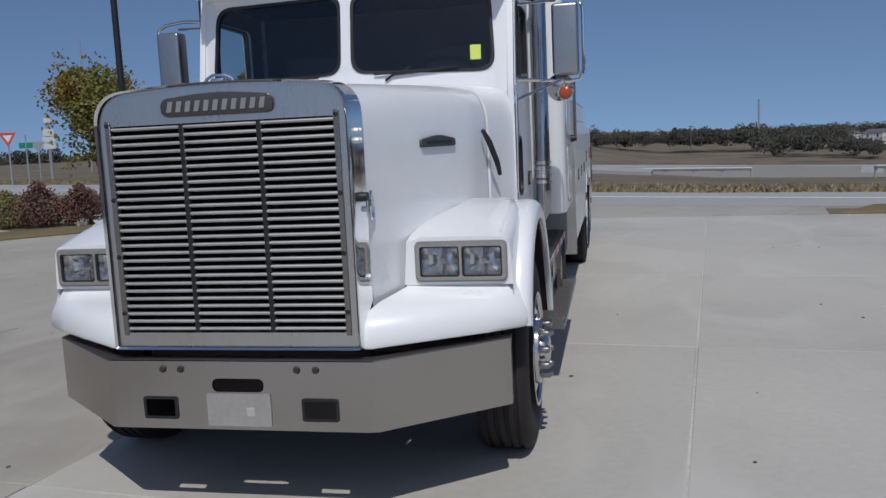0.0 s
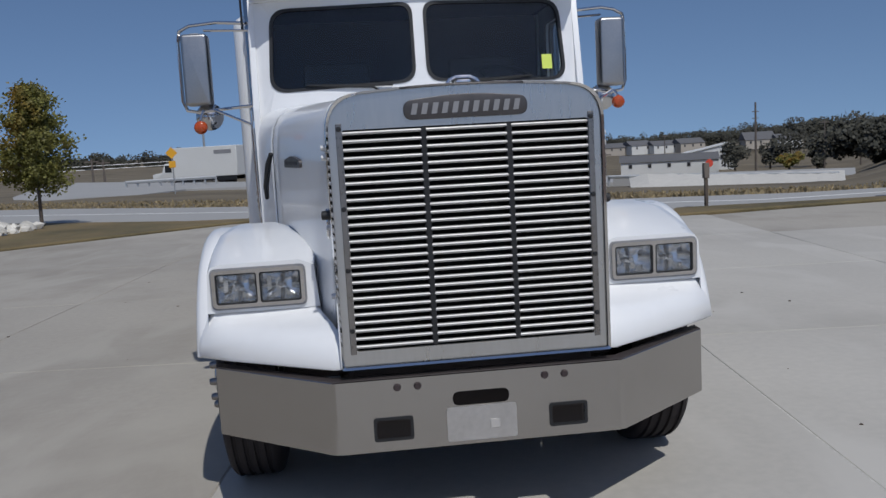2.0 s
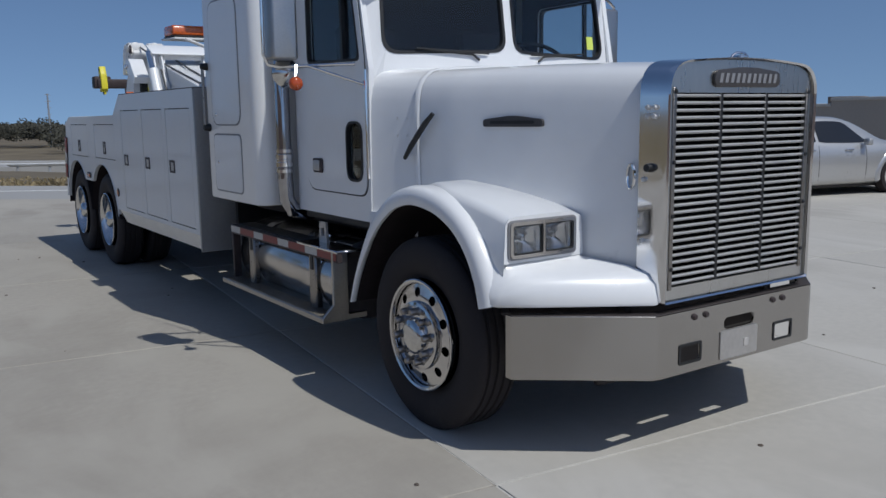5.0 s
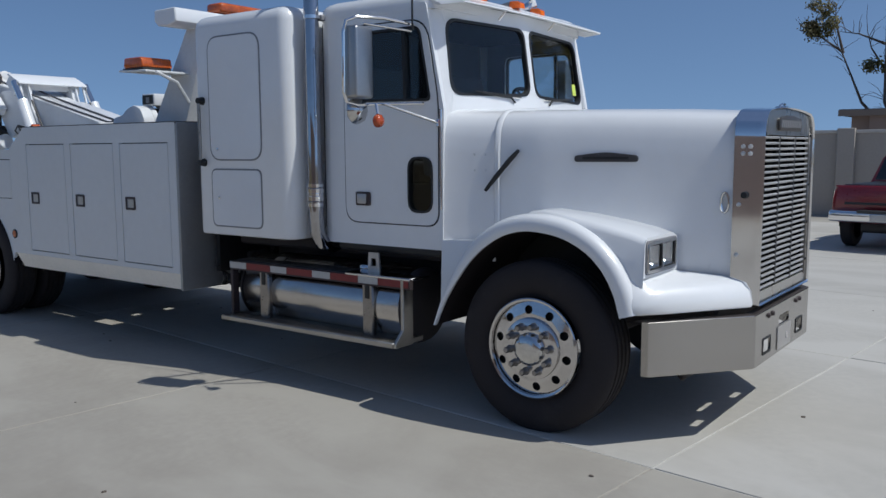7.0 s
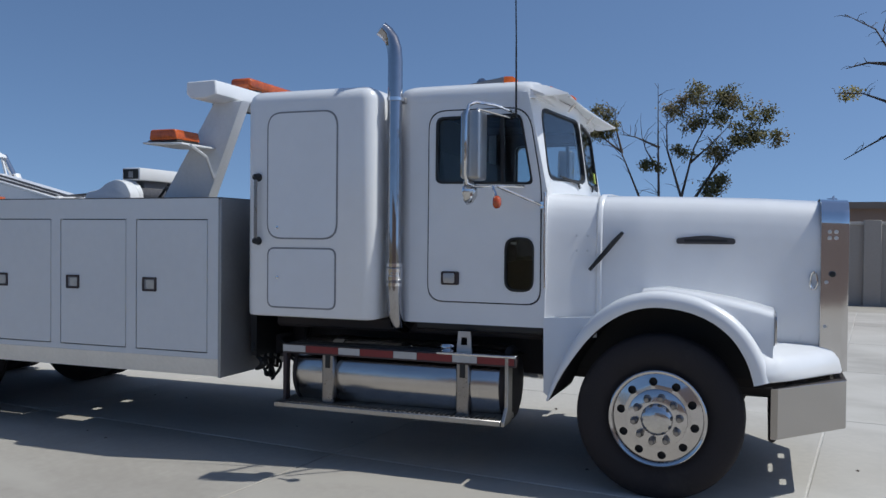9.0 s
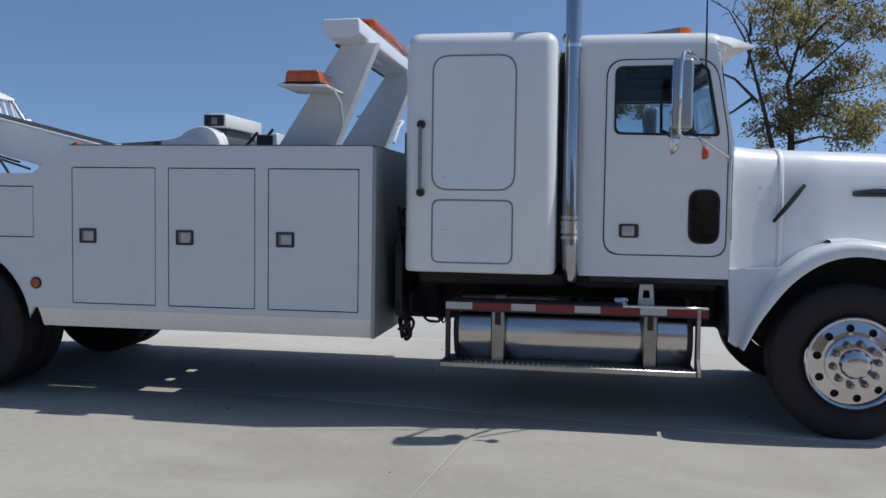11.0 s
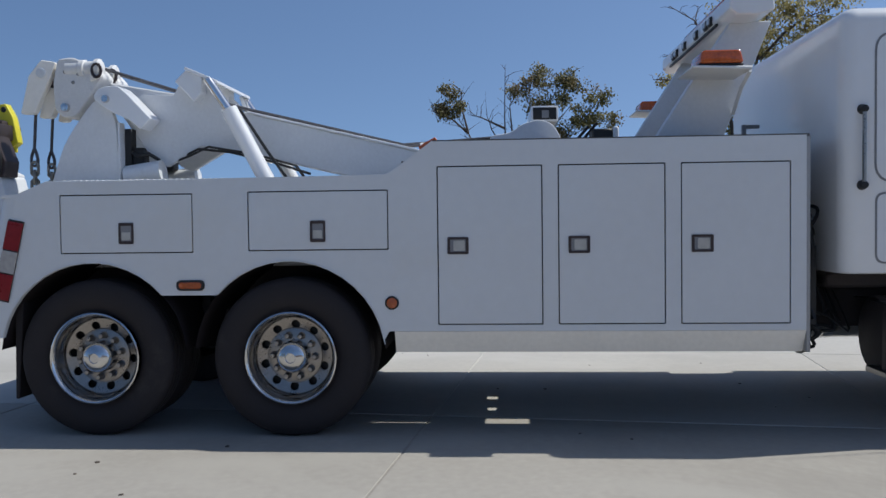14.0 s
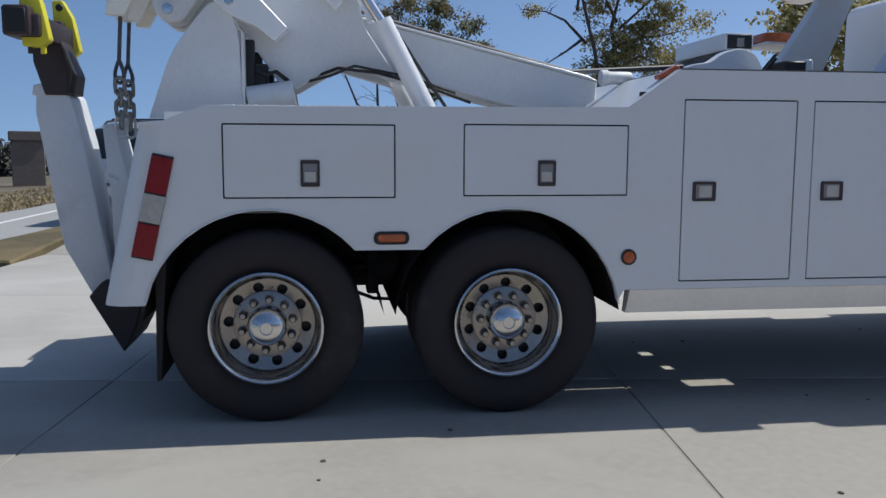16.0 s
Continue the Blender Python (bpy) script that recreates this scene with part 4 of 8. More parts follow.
DEAD_LIMBS = (((0, 1.4), (1.2, 5.0), (1.8, 6.7), (2.5, 9.0), (3.1, 10.2), (4.0, 11.5), (5.4, 12.3)), ((2.5, 9.0), (2.3, 10.2), (2.6, 11.1), (3.3, 12.1), (3.0, 13.1)), ((2.4, 10.7), (2.5, 11.6), (2.2, 12.4)), ((3.1, 10.3), (4.0, 10.5), (5.0, 10.4)), ((2.2, 7.4), (3.2, 6.7), (5.1, 5.6)), ((1.9, 7.2), (3.1, 8.5), (4.2, 9.0), (5.5, 9.2)))
rt = random.Random(31)
o = thing("tree", "spreading oak with olive leaves and dead bare limbs", "tree", (43, -8.45, 0))
bm, tufts = None, []
for live, limbs in ((True, LIVE_LIMBS), (False, DEAD_LIMBS)):
    for path in limbs:
        pts = [Vector((rt.uniform(-0.3, 0.3) * (k > 1) + 0.5 * k * math.sin(path[-1][1] * 5), y, z)) for k, (y, z) in enumerate(path)]
        r0 = 0.24 if path[0][1] < 0 else (0.16 if path[0][1] < 2 else 0.085)
        bm = tube(pts, [r0 * (1 - k / (len(pts) - 1)) ** 1.2 + 0.018 for k in range(len(pts))], 6, bm)
        for k, (a, b) in enumerate(zip(pts[1:], pts[2:])):
            for _ in range(9 if live else 4):
                p = a.lerp(b, rt.random())
                d = Vector((rt.uniform(-1, 1), rt.uniform(-1, 1), rt.uniform(-0.3, 0.9))).normalized() * (rt.uniform(0.5, 1.7) if live else rt.uniform(0.3, 1.0))
                e = p + d * 0.5 + Vector((rt.uniform(-0.1, 0.1), rt.uniform(-0.1, 0.1), 0.1))
                bm = tube([p, e, p + d], [0.024, 0.016, 0.007], 4, bm)
                if live and p.z > 4.6:
                    tufts.append((p + d, rt.uniform(0.22, 0.6)))
                elif not live and rt.random() < 0.12 and p.z > 6:
                    tufts.append((p + d, 0.2))
        if live:
            tufts.append((pts[-1], 0.6))
part("trunk", bm, BARK, o, "dark forked trunk with bare dead limbs", sharp=1.5)
bm = bmesh.new()
leafy(bm, rt, [q for q in tufts if rt.random() < 0.72], 17500, 0.1)
part("crown", bm, LEAF_OLIVE, o, "uneven crown of olive leaf tufts")
o.scale = (1.0, 1.0, 1.05)
tree("tree", "tall tree with olive autumn leaves", 50, -27.0, 11.0, 1.1, 36, LEAF_OLIVE, 9000, 0.13, 0.28, 0.2, 0.27, 0.6, 0.45)


def young_tree(x, y, top, low, width, seed):
    """A slim trunk with upswept branches and an egg-shaped crown."""
    r = random.Random(seed)
    o = thing("tree", "small young tree with green and yellowing leaves", "tree", (x, y, 0.03))
    bm = tube([(0, 0, -0.1), (0.02, 0, low), (-0.03, 0.02, low + 1.2), (0.02, 0, top - 0.5)], [0.055, 0.045, 0.03, 0.008], 7)
    spots = []
    for k in range(46):
        f = (k + 0.5) / 46
        z0 = low - 0.1 + (top - low - 0.6) * f
        a = k * 2.4 + r.uniform(-0.3, 0.3)
        reach = width * (0.55 + 0.45 * math.sin(math.pi * min(1, 0.28 + 0.8 * f))) * (1.0 if f < 0.5 else 1.0 - 0.6 * (f - 0.5) / 0.5) * r.uniform(0.7, 1.08)
        end = Vector((math.cos(a) * reach, math.sin(a) * reach, z0 + 0.25 + 0.5 * r.random()))
        bm = tube([(0, 0, z0), end * 0.5 + Vector((0, 0, z0 * 0.5 - 0.05)), end], [0.014, 0.01, 0.004], 4, bm)
        for g in (0.35, 0.6, 0.85, 1.0):
            spots.append((Vector((end.x * g, end.y * g, z0 + (end.z - z0) * g)), 0.13))
    part("trunk", bm, BARK, o, "slim grey trunk", sharp=1.5)
    bm = bmesh.new()
    leafy(bm, r, spots, 15000, 0.05)
    part("crown", bm, LEAF_GOLD, o, "egg-shaped leafy crown")


young_tree(-8.75, 20.4, 4.0, 0.98, 0.88, 8)
tree("tree", "small bushy tree with olive leaves", -14.85, 21.7, 3.95, 0.72, 15, LEAF_GOLD, 14000, 0.036, 0.06, 0.1, 0.2, 0.28, 0.7)


def shrub(x, y, w, h, seed, m, label):
    r = random.Random(seed)
    o = thing("shrub", label, "shrub", (x, y, 0.03), 0, "shrubs by the lamp post")
    bm = None
    for k in range(14):
        a = r.uniform(0, 6.28)
        e = Vector((math.cos(a) * w * r.uniform(0.2, 0.9), math.sin(a) * w * r.uniform(0.2, 0.9), h * r.uniform(0.6, 1.0)))
        bm = tube([(0, 0, -0.05), e * 0.5 + Vector((0, 0, 0.06)), e], [0.012, 0.008, 0.004], 4, bm)
    part("stems", bm, BARK, o)
    bm = bmesh.new()
    for k in range(2200):
        a, e = r.uniform(0, 6.28), r.random()
        rr = w * math.sqrt(r.random()) * math.sin(math.pi * (0.2 + 0.75 * e))
        p = Vector((rr * math.cos(a), rr * math.sin(a), 0.05 + h * e * r.uniform(0.8, 1.1)))
        d = Vector((r.gauss(0, 1), r.gauss(0, 1), r.gauss(0, 1))).normalized() * 0.03
        b = d.orthogonal() * 0.6
        bm.faces.new([bm.verts.new(v) for v in (p - d, p + b, p + d, p - b)])
    part("foliage", bm, m, o)


for k, (x, y, w, h) in enumerate(((-10.6, 14.4, 0.55, 0.85), (-11.4, 14.0, 0.6, 0.95), (-12.2, 13.9, 0.55, 0.8), (-13.2, 13.3, 0.6, 0.7), (-11.0, 15.3, 0.5, 0.7))):
    shrub(x, y, w, h, 40 + k, (LEAF_RED, LEAF_RED, LEAF_OLIVE, LEAF_OLIVE, LEAF_RED)[k], "low reddish shrub on the verge" if k in (0, 1, 4) else "low olive shrub on the verge")

# ---- the tow truck ----
truck = thing("tow_truck", "white long-nosed heavy tow truck with sleeper, parked on concrete", "tow truck")

# chassis
bm = None
for s in (-1, 1):
    bm = box(min(s * 0.38, s * 0.46), max(s * 0.38, s * 0.46), 0.35, 9.75, 0.62, 0.9, 0.01, 1, bm)
part("chassis_frame", bm, GRIME, truck, "greasy black steel frame rails")
part("engine_block", box(-0.42, 0.42, 0.35, 1.7, 0.55, 1.5, 0.06), GRIME, truck)
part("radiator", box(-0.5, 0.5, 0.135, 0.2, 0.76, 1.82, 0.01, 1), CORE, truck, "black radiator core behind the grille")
bm = tube([(-0.9, 1.15, 0.52), (0.9, 1.15, 0.52)], 0.06)
part("front_axle", box(-0.6, 0.6, 1.08, 1.22, 0.4, 0.5, 0.02, 1, bm), GRIME, truck)
for y in (7.64, 8.96):
    bm = tube([(-0.95, y, 0.525), (0.95, y, 0.525)], 0.085)
    bmesh.ops.create_uvsphere(bm, u_segments=14, v_segments=8, radius=0.2, matrix=pose(0, y, 0.525))
    part("rear_axle", bm, GRIME, truck)
part("drive_shaft", tube([(0, 1.8, 0.66), (0, 4.6, 0.62), (0, 7.6, 0.56)], 0.055), GRIME, truck)
part("front_crossmember", box(-0.55, 0.55, 0.24, 0.34, 0.5, 0.78, 0.02, 1), GRIME, truck)
# Added dark bar: hides ground seen through the bumper pockets, keeping them dark.
part("pocket_view_block", box(-0.56, 0.56, 0.42, 0.47, 0.28, 0.52, 0.015, 1), GRIME, truck)
part("inner_wheel_well", box(-0.52, 0.52, 0.5, 2.0, 0.75, 1.12, 0.03, 1), GRIME, truck)
for s in (-1, 1):
    bm = tube([(s * 0.42, 7.1, 0.62), (s * 0.52, 8.3, 0.74), (s * 0.42, 9.4, 0.62)], 0.06)
    part("leaf_spring", bm, GRIME, truck)
    part("air_tank", lathe([(0.0, 4.5), (0.1, 4.52), (0.13, 4.6), (0.13, 5.3), (0.1, 5.38), (0.0, 5.4)], 16, "y", (s * 0.64, 0, 0.66), caps=False), GRIME, truck)
    part("mud_flap", prism(rounded([(9.52, 0.24), (9.545, 0.24), (9.53, 0.98), (9.47, 0.98)], 0.01), "x", s * 0.8, s * 1.2, 0.004, 1), RUBBER, truck, "black rubber mud flap behind the rear wheels")

# bumper
bumper = part("bumper", plate(
    rrect(-0.6, 0.6, 0.432, 0.742, 0.004, 1),
    [rrect(-0.12, 0.12, 0.602, 0.662, 0.03), rrect(-0.448, -0.295, 0.482, 0.572, 0.012, 2), rrect(0.295, 0.448, 0.482, 0.572, 0.012, 2)],
    lambda a, b: (a, 0.0, b), lambda a, b: (a, 0.012, b)), STEEL, truck, "wide brushed stainless bumper with angled ends")
for s in (-1, 1):
    o = [(s * 0.6, 0.0), (s * 0.625, 0.006), (s * 1.142, 0.42), (s * 1.142, 0.46), (s * 1.128, 0.46), (s * 1.128, 0.427), (s * 0.62, 0.02), (s * 0.6, 0.012)]
    part("bumper_end", prism(o, "z", 0.432, 0.742, 0.003, 1), STEEL, bumper)
    lip = [(s * 0.0, 0.0), (s * 0.61, 0.0), (s * 1.14, 0.42), (s * 1.14, 0.5), (s * 0.6, 0.07), (0, 0.07)]
    part("top_flange", prism(lip, "z", 0.735, 0.745, 0.003, 1), GRIME, bumper)
    for x in (s * 0.36, s * 0.275):
        part("bumper_bolt", lathe([(0.0, -0.012), (0.012, -0.012), (0.016, -0.004), (0.017, 0.0)], 12, "y", (x + 0.012 * (s < 0), 0, 0.702), caps=False), DARK_STEEL, bumper)
    fr = plate(rrect(s * 0.3715 - 0.083, s * 0.3715 + 0.083, 0.476, 0.578, 0.012, 2), [rrect(s * 0.3715 - 0.071, s * 0.3715 + 0.071, 0.488, 0.566, 0.01, 2)], lambda a, b: (a, -0.004, b), lambda a, b: (a, 0.002, b))
    part("pocket_frame", fr, BLACK, bumper)
part("number_plate", plate(rrect(-0.148, 0.148, 0.45, 0.596, 0.01, 2), [], lambda a, b: (a, -0.006, b), lambda a, b: (a, -0.001, b)), DULL_PLATE, bumper, "blank grey plate on the bumper")
part("plate_mark", box(0.035, 0.075, -0.0085, -0.006, 0.495, 0.535, 0.001, 1), CLEAR_LENS, bumper)

# grille
grille = part("grille_surround", plate(
    rounded([(-0.57, 0.79), (0.57, 0.79), (0.57, 1.9), (0.2, 1.93), (-0.2, 1.93), (-0.57, 1.9)], [0.01, 0.01, 0.14, 0.4, 0.4, 0.14], 7),
    [rrect(-0.502, 0.502, 0.862, 1.765, 0.008, 2)],
    lambda a, b: (a, 0.0, b), lambda a, b: (a, 0.02, b)), GRILLE_STEEL, truck, "brushed stainless grille surround")
rim = held(rounded([(-0.57, 0.79), (0.57, 0.79), (0.57, 1.9), (0.2, 1.93), (-0.2, 1.93), (-0.57, 1.9)], [0.01, 0.01, 0.14, 0.4, 0.4, 0.14], 7), 0.015)
inner = [(x * 0.978, 1.36 + (z - 1.36) * 0.985) for x, z in rim]
bm = loft([[(x, -0.012, z) for x, z in inner], [(x * 0.993, -0.022, z) for x, z in rim], [(x, -0.012, z) for x, z in rim], [(x * 1.005, 0.02, z) for x, z in rim], [(x * 1.02, 0.145, z + 0.006) for x, z in rim], [(x * 0.99, 0.148, z - 0.006) for x, z in rim], [(x * 0.97, 0.03, z - 0.004) for x, z in rim]], True, False)
part("grille_shell", bm, CHROME, grille, "polished chrome band round the grille")
grille.location.y = 0.018
for s in (-1, 1):
    for y, z in ((0.055, 1.66), (0.095, 1.66), (0.055, 1.7), (0.095, 1.7), (0.11, 1.37), (0.115, 1.08)):
        part("shell_bolt", lathe([(0.0, s * 0.594), (0.011, s * 0.592), (0.014, s * 0.574)], 8, "x", (0, y, z), caps=False), GALV_BOLT, grille)
    part("hood_catch", lathe([(0.0, s * 0.61), (0.018, s * 0.608), (0.022, s * 0.574)], 14, "x", (0, 0.075, 1.425), caps=False), BLACK, grille, "round black rubber hood catch")
slat = None
for i in range(27):
    z = 0.878 + i * (1.752 - 0.878) / 26
    prof = [(0.012 - 0.011 * math.cos(a), z + 0.0078 * math.sin(a)) for a in [math.pi * (-0.5 + k / 8) for k in range(9)]] + [(0.02, z + 0.006), (0.027, z + 0.0), (0.018, z - 0.0078)]
    if slat is None:
        z_first = z
        slat = part("slat", prism(prof, "x", -0.502, 0.502), SLAT, grille, sharp=1.0)
    else:
        again(slat, grille, pose(0, 0, z - z_first))
for x in (-0.175, 0.175):
    part("grille_bar", box(x - 0.013, x + 0.013, 0.001, 0.04, 0.862, 1.765, 0.004, 1), BLACK, grille)
# Near-black sheets behind the slats put the grille's depth shade into colour.
part("core_shade_sheet", box(-0.53, 0.53, 0.1, 0.105, 0.83, 1.8), CORE, grille)
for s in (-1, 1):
    part("core_shade_side", box(s * 0.535 - 0.012, s * 0.535 + 0.012, 0.022, 0.1, 0.83, 1.8), CORE, grille)
for s in (-1, 1):
    part("edge_strip", box(s * 0.515 - 0.012, s * 0.515 + 0.012, -0.006, 0.0, 0.85, 1.79, 0.002, 1), DULL_ALLOY, grille)
    for z in (0.95, 1.2, 1.45, 1.77):
        part("screw", lathe([(0, -0.014), (0.009, -0.013), (0.011, -0.006)], 10, "y", (s * 0.515, 0, z), caps=False), BLACK, grille)
badge_out = rounded([(-0.252, 1.792), (0.252, 1.792), (0.252, 1.868), (0.06, 1.886), (-0.06, 1.886), (-0.252, 1.868)], [0.04, 0.04, 0.035, 0.05, 0.05, 0.035], 5)
name_badge = part("name_badge", prism(badge_out, "y", -0.016, 0.001, 0.004, 2), BADGE, grille, "dark oval badge with a row of plain silver bars")
for i in range(11):
    x, w = -0.218 + i * 0.0415, 0.022
    part("badge_bar", prism([(x - 0.006, 1.812), (x + w - 0.006, 1.812), (x + w + 0.004, 1.856), (x + 0.004, 1.856)], "y", -0.0185, -0.016), TRIM_GREY, grille)
bm = tube([(-0.07, 0.06, 1.925), (-0.055, 0.06, 1.945), (-0.03, 0.055, 1.957), (0.03, 0.055, 1.957), (0.055, 0.06, 1.945), (0.07, 0.06, 1.925)], 0.007)
bm = box(-0.03, 0.03, 0.03, 0.1, 1.925, 1.945, 0.008, 2, bm)
part("hood_ornament", bm, CHROME, truck, "small chrome hood handle above the grille")

# hood
HOOD_AT = ((0.165, 0.562, 0.80, 1.918), (0.5, 0.652, 0.95, 1.935), (0.7, 0.7045, 1.12, 1.9405), (0.9, 0.757, 1.215, 1.946), (1.3, 0.862, 1.215, 1.952), (1.545, 0.905, 1.1, 1.955))
HOOD = [tuple(p + (q - p) * k / 6 for p, q in zip(a, b)) for a, b in zip(HOOD_AT, HOOD_AT[1:]) for k in range(6)] + [HOOD_AT[-1]]


def hood_ring(y, w, lo, top, grow=0.0):
    half = [(w + grow, lo), (w + grow, top - 0.3), (w - 0.004 + grow, top - 0.2), (w - 0.016 + grow, top - 0.13), (w - 0.045 + grow, top - 0.072), (w - 0.09, top - 0.038 + grow), (w - 0.16, top - 0.02 + grow), (w * 0.5, top - 0.004 + grow), (0.0, top + grow)]
    pts = half + [(-x, z) for x, z in half[-2::-1]]
    return [(x, y, z) for x, z in pts]


hood = part("hood", loft([hood_ring(*h) for h in HOOD], False, False), WHITE, truck, "long white hood", sharp=0.9)
rings = [[(x * 0.985, y, z - 0.012) for x, y, z in hood_ring(*h)] for h in HOOD]
part("hood_liner", loft(rings, False, False), BLACK, hood)
part("hood_seam", loft([hood_ring(1.535, 0.903, 1.1, 1.955, 0.004), hood_ring(1.545, 0.906, 1.1, 1.955, 0.012), hood_ring(1.565, 0.91, 1.1, 1.957, 0.012), hood_ring(1.575, 0.912, 1.1, 1.957, 0.004)], False, False), WHITE, hood, "raised seam behind the hood")
for s in (-1, 1):
    def on_hood(y, z, out=0.0):
        return (s * (0.562 + (y - 0.165) * 0.262 + out), y, z)
    vent = rounded([(0.69, 1.612), (1.06, 1.612), (1.06, 1.65), (0.875, 1.672), (0.69, 1.65)], [0.02, 0.02, 0.02, 0.05, 0.02])
    part("side_badge", plate(vent, [], lambda a, b: on_hood(a, b, 0.016), lambda a, b: on_hood(a, b, -0.004)), BADGE, hood, "dark plain badge on the hood side")
    part("badge_bar", plate(rrect(0.74, 1.01, 1.627, 1.643, 0.005), [], lambda a, b: on_hood(a, b, 0.019), lambda a, b: on_hood(a, b, 0.012)), BLACK, hood)
    bm = tube([(s * 0.905, 1.4, 1.685), (s * 0.93, 1.45, 1.625), (s * 0.96, 1.55, 1.5), (s * 0.965, 1.61, 1.43)], [0.012, 0.017, 0.016, 0.012], 8)
    part("hood_latch", bm, BLACK, hood, "black rubber hood latch strap")
    bm = tube([(s * 0.587, 0.205 + 0.022 * math.cos(a), 1.38 + 0.058 * math.sin(a)) for a in [i * math.pi / 8 for i in range(16)]], 0.008, 6, closed=True)
    part("hood_grip", bm, CHROME, hood, "oval chrome grip behind the grille")

# fenders: a rolled flare over the wheel, with a lamp pod and a skirt down to the bumper
ARCH = ((0.455, 0.792), (0.50, 0.93), (0.585, 1.075), (0.71, 1.195), (0.87, 1.275), (1.04, 1.31), (1.2, 1.31), (1.36, 1.265), (1.5, 1.175), (1.61, 1.06), (1.7, 0.92), (1.78, 0.76), (1.84, 0.58))
WIDE = (0.105, 0.102, 0.1, 0.1, 0.1, 0.1, 0.1, 0.098, 0.092, 0.08, 0.065, 0.045, 0.02)


def smooth(points, n=4):
    """A finer run of points on a smooth curve through the given ones."""
    out, last = [], len(points) - 1
    for i in range(last):
        p0, p1, p2, p3 = (points[min(max(i + d, 0), last)] for d in (-1, 0, 1, 2))
        for k in range(n):
            t = k / n
            out.append(tuple(0.5 * (2 * b + (c - a) * t + (2 * a - 5 * b + 4 * c - d) * t * t + (3 * b - a - 3 * c + d) * t ** 3) for a, b, c, d in zip(p0, p1, p2, p3)))
    return out + [tuple(points[-1])]


ARCH = smooth(ARCH)
WIDE = [w for w, in smooth([(w,) for w in WIDE])]


def inset(points, widths):
    """The line drawn inwards, towards the wheel."""
    out = []
    for i, (y, z) in enumerate(points):
        (y0, z0), (y1, z1) = points[max(i - 1, 0)], points[min(i + 1, len(points) - 1)]
        d = math.hypot(y1 - y0, z1 - z0)
        n = ((z1 - z0) / d, -(y1 - y0) / d)
        out.append((y + n[0] * widths[i], z + n[1] * widths[i]))
    return out


def arch_height(y):
    for (y0, z0), (y1, z1) in zip(ARCH, ARCH[1:]):
        if y0 <= y <= y1:
            return z0 + (z1 - z0) * (y - y0) / (y1 - y0)
    return 0.79


OPEN = inset(ARCH, WIDE)
for s in (-1, 1):
    rings = []
    for i, ((y, z), (v, w)) in enumerate(zip(ARCH, OPEN)):
        t = i / (len(ARCH) - 1)
        inn = 0.86 if y > 0.6 else 0.95
        mid = ((y + v) / 2, (z + w) / 2)
        dy, dz = (v - y), (w - z)
        rings.append([(s * inn, y + dy * 0.1, z + dz * 0.1), (s * 1.08, y + dy * 0.04, z + dz * 0.04), (s * 1.17, y, z), (s * 1.205, y + dy * 0.08, z + dz * 0.08), (s * 1.226, y + dy * 0.26, z + dz * 0.26), (s * 1.234, y + dy * 0.5, z + dz * 0.5), (s * 1.235, y + dy * 0.85, z + dz * 0.85), (s * 1.23, v, w), (s * 1.21, v, w), (s * 1.2, y + dy * 0.8, z + dz * 0.8), (s * 0.86, y + dy * 0.6, z + dz * 0.6)])
    fender = part("fender", loft(rings, True, True), WHITE, truck, "white front fender with a rolled arch", sharp=1.0)
    lined = [(y + (v - y) * 0.9, z + (w - z) * 0.9) for (y, z), (v, w) in zip(ARCH, OPEN)]
    part("wheel_liner", loft([[(s * 1.2, y, z) for y, z in lined], [(s * 0.5, y, z) for y, z in lined]], False, False), LINER, fender)
    # pod above the lamps
    top = []
    for y, z, xo, xi in ((0.452, 1.2, 1.15, 0.69), (0.55, 1.228, 1.155, 0.69), (0.7, 1.262, 1.16, 0.72), (0.9, 1.3, 1.16, 0.78), (1.1, 1.325, 1.12, 0.84), (1.25, 1.31, 1.05, 0.86)):
        low = max(z - 0.3, arch_height(y) - 0.06)
        top.append([(s * (xi - 0.04), y, low), (s * (xi - 0.02), y, z - 0.02), (s * (xi + 0.05), y, z + 0.006), (s * (xo - 0.06), y, z + 0.004), (s * (xo - 0.018), y, z - 0.006), (s * xo, y, z - 0.035), (s * (xo + 0.012), y, low + 0.01)])
    part("lamp_pod", loft(top, True, False), WHITE, fender, sharp=0.8)
    front = [(0.655, 0.985), (0.672, 1.18), (0.74, 1.207), (1.09, 1.205), (1.132, 1.195), (1.15, 1.166), (1.161, 0.985)]
    part("lamp_surround", plate([(s * x, z) for x, z in front], [rrect(s * 0.925 - 0.2, s * 0.925 + 0.2, 1.014, 1.174, 0.02)], lambda a, b: (a, 0.449, b), lambda a, b: (a, 0.46, b)), WHITE, fender)
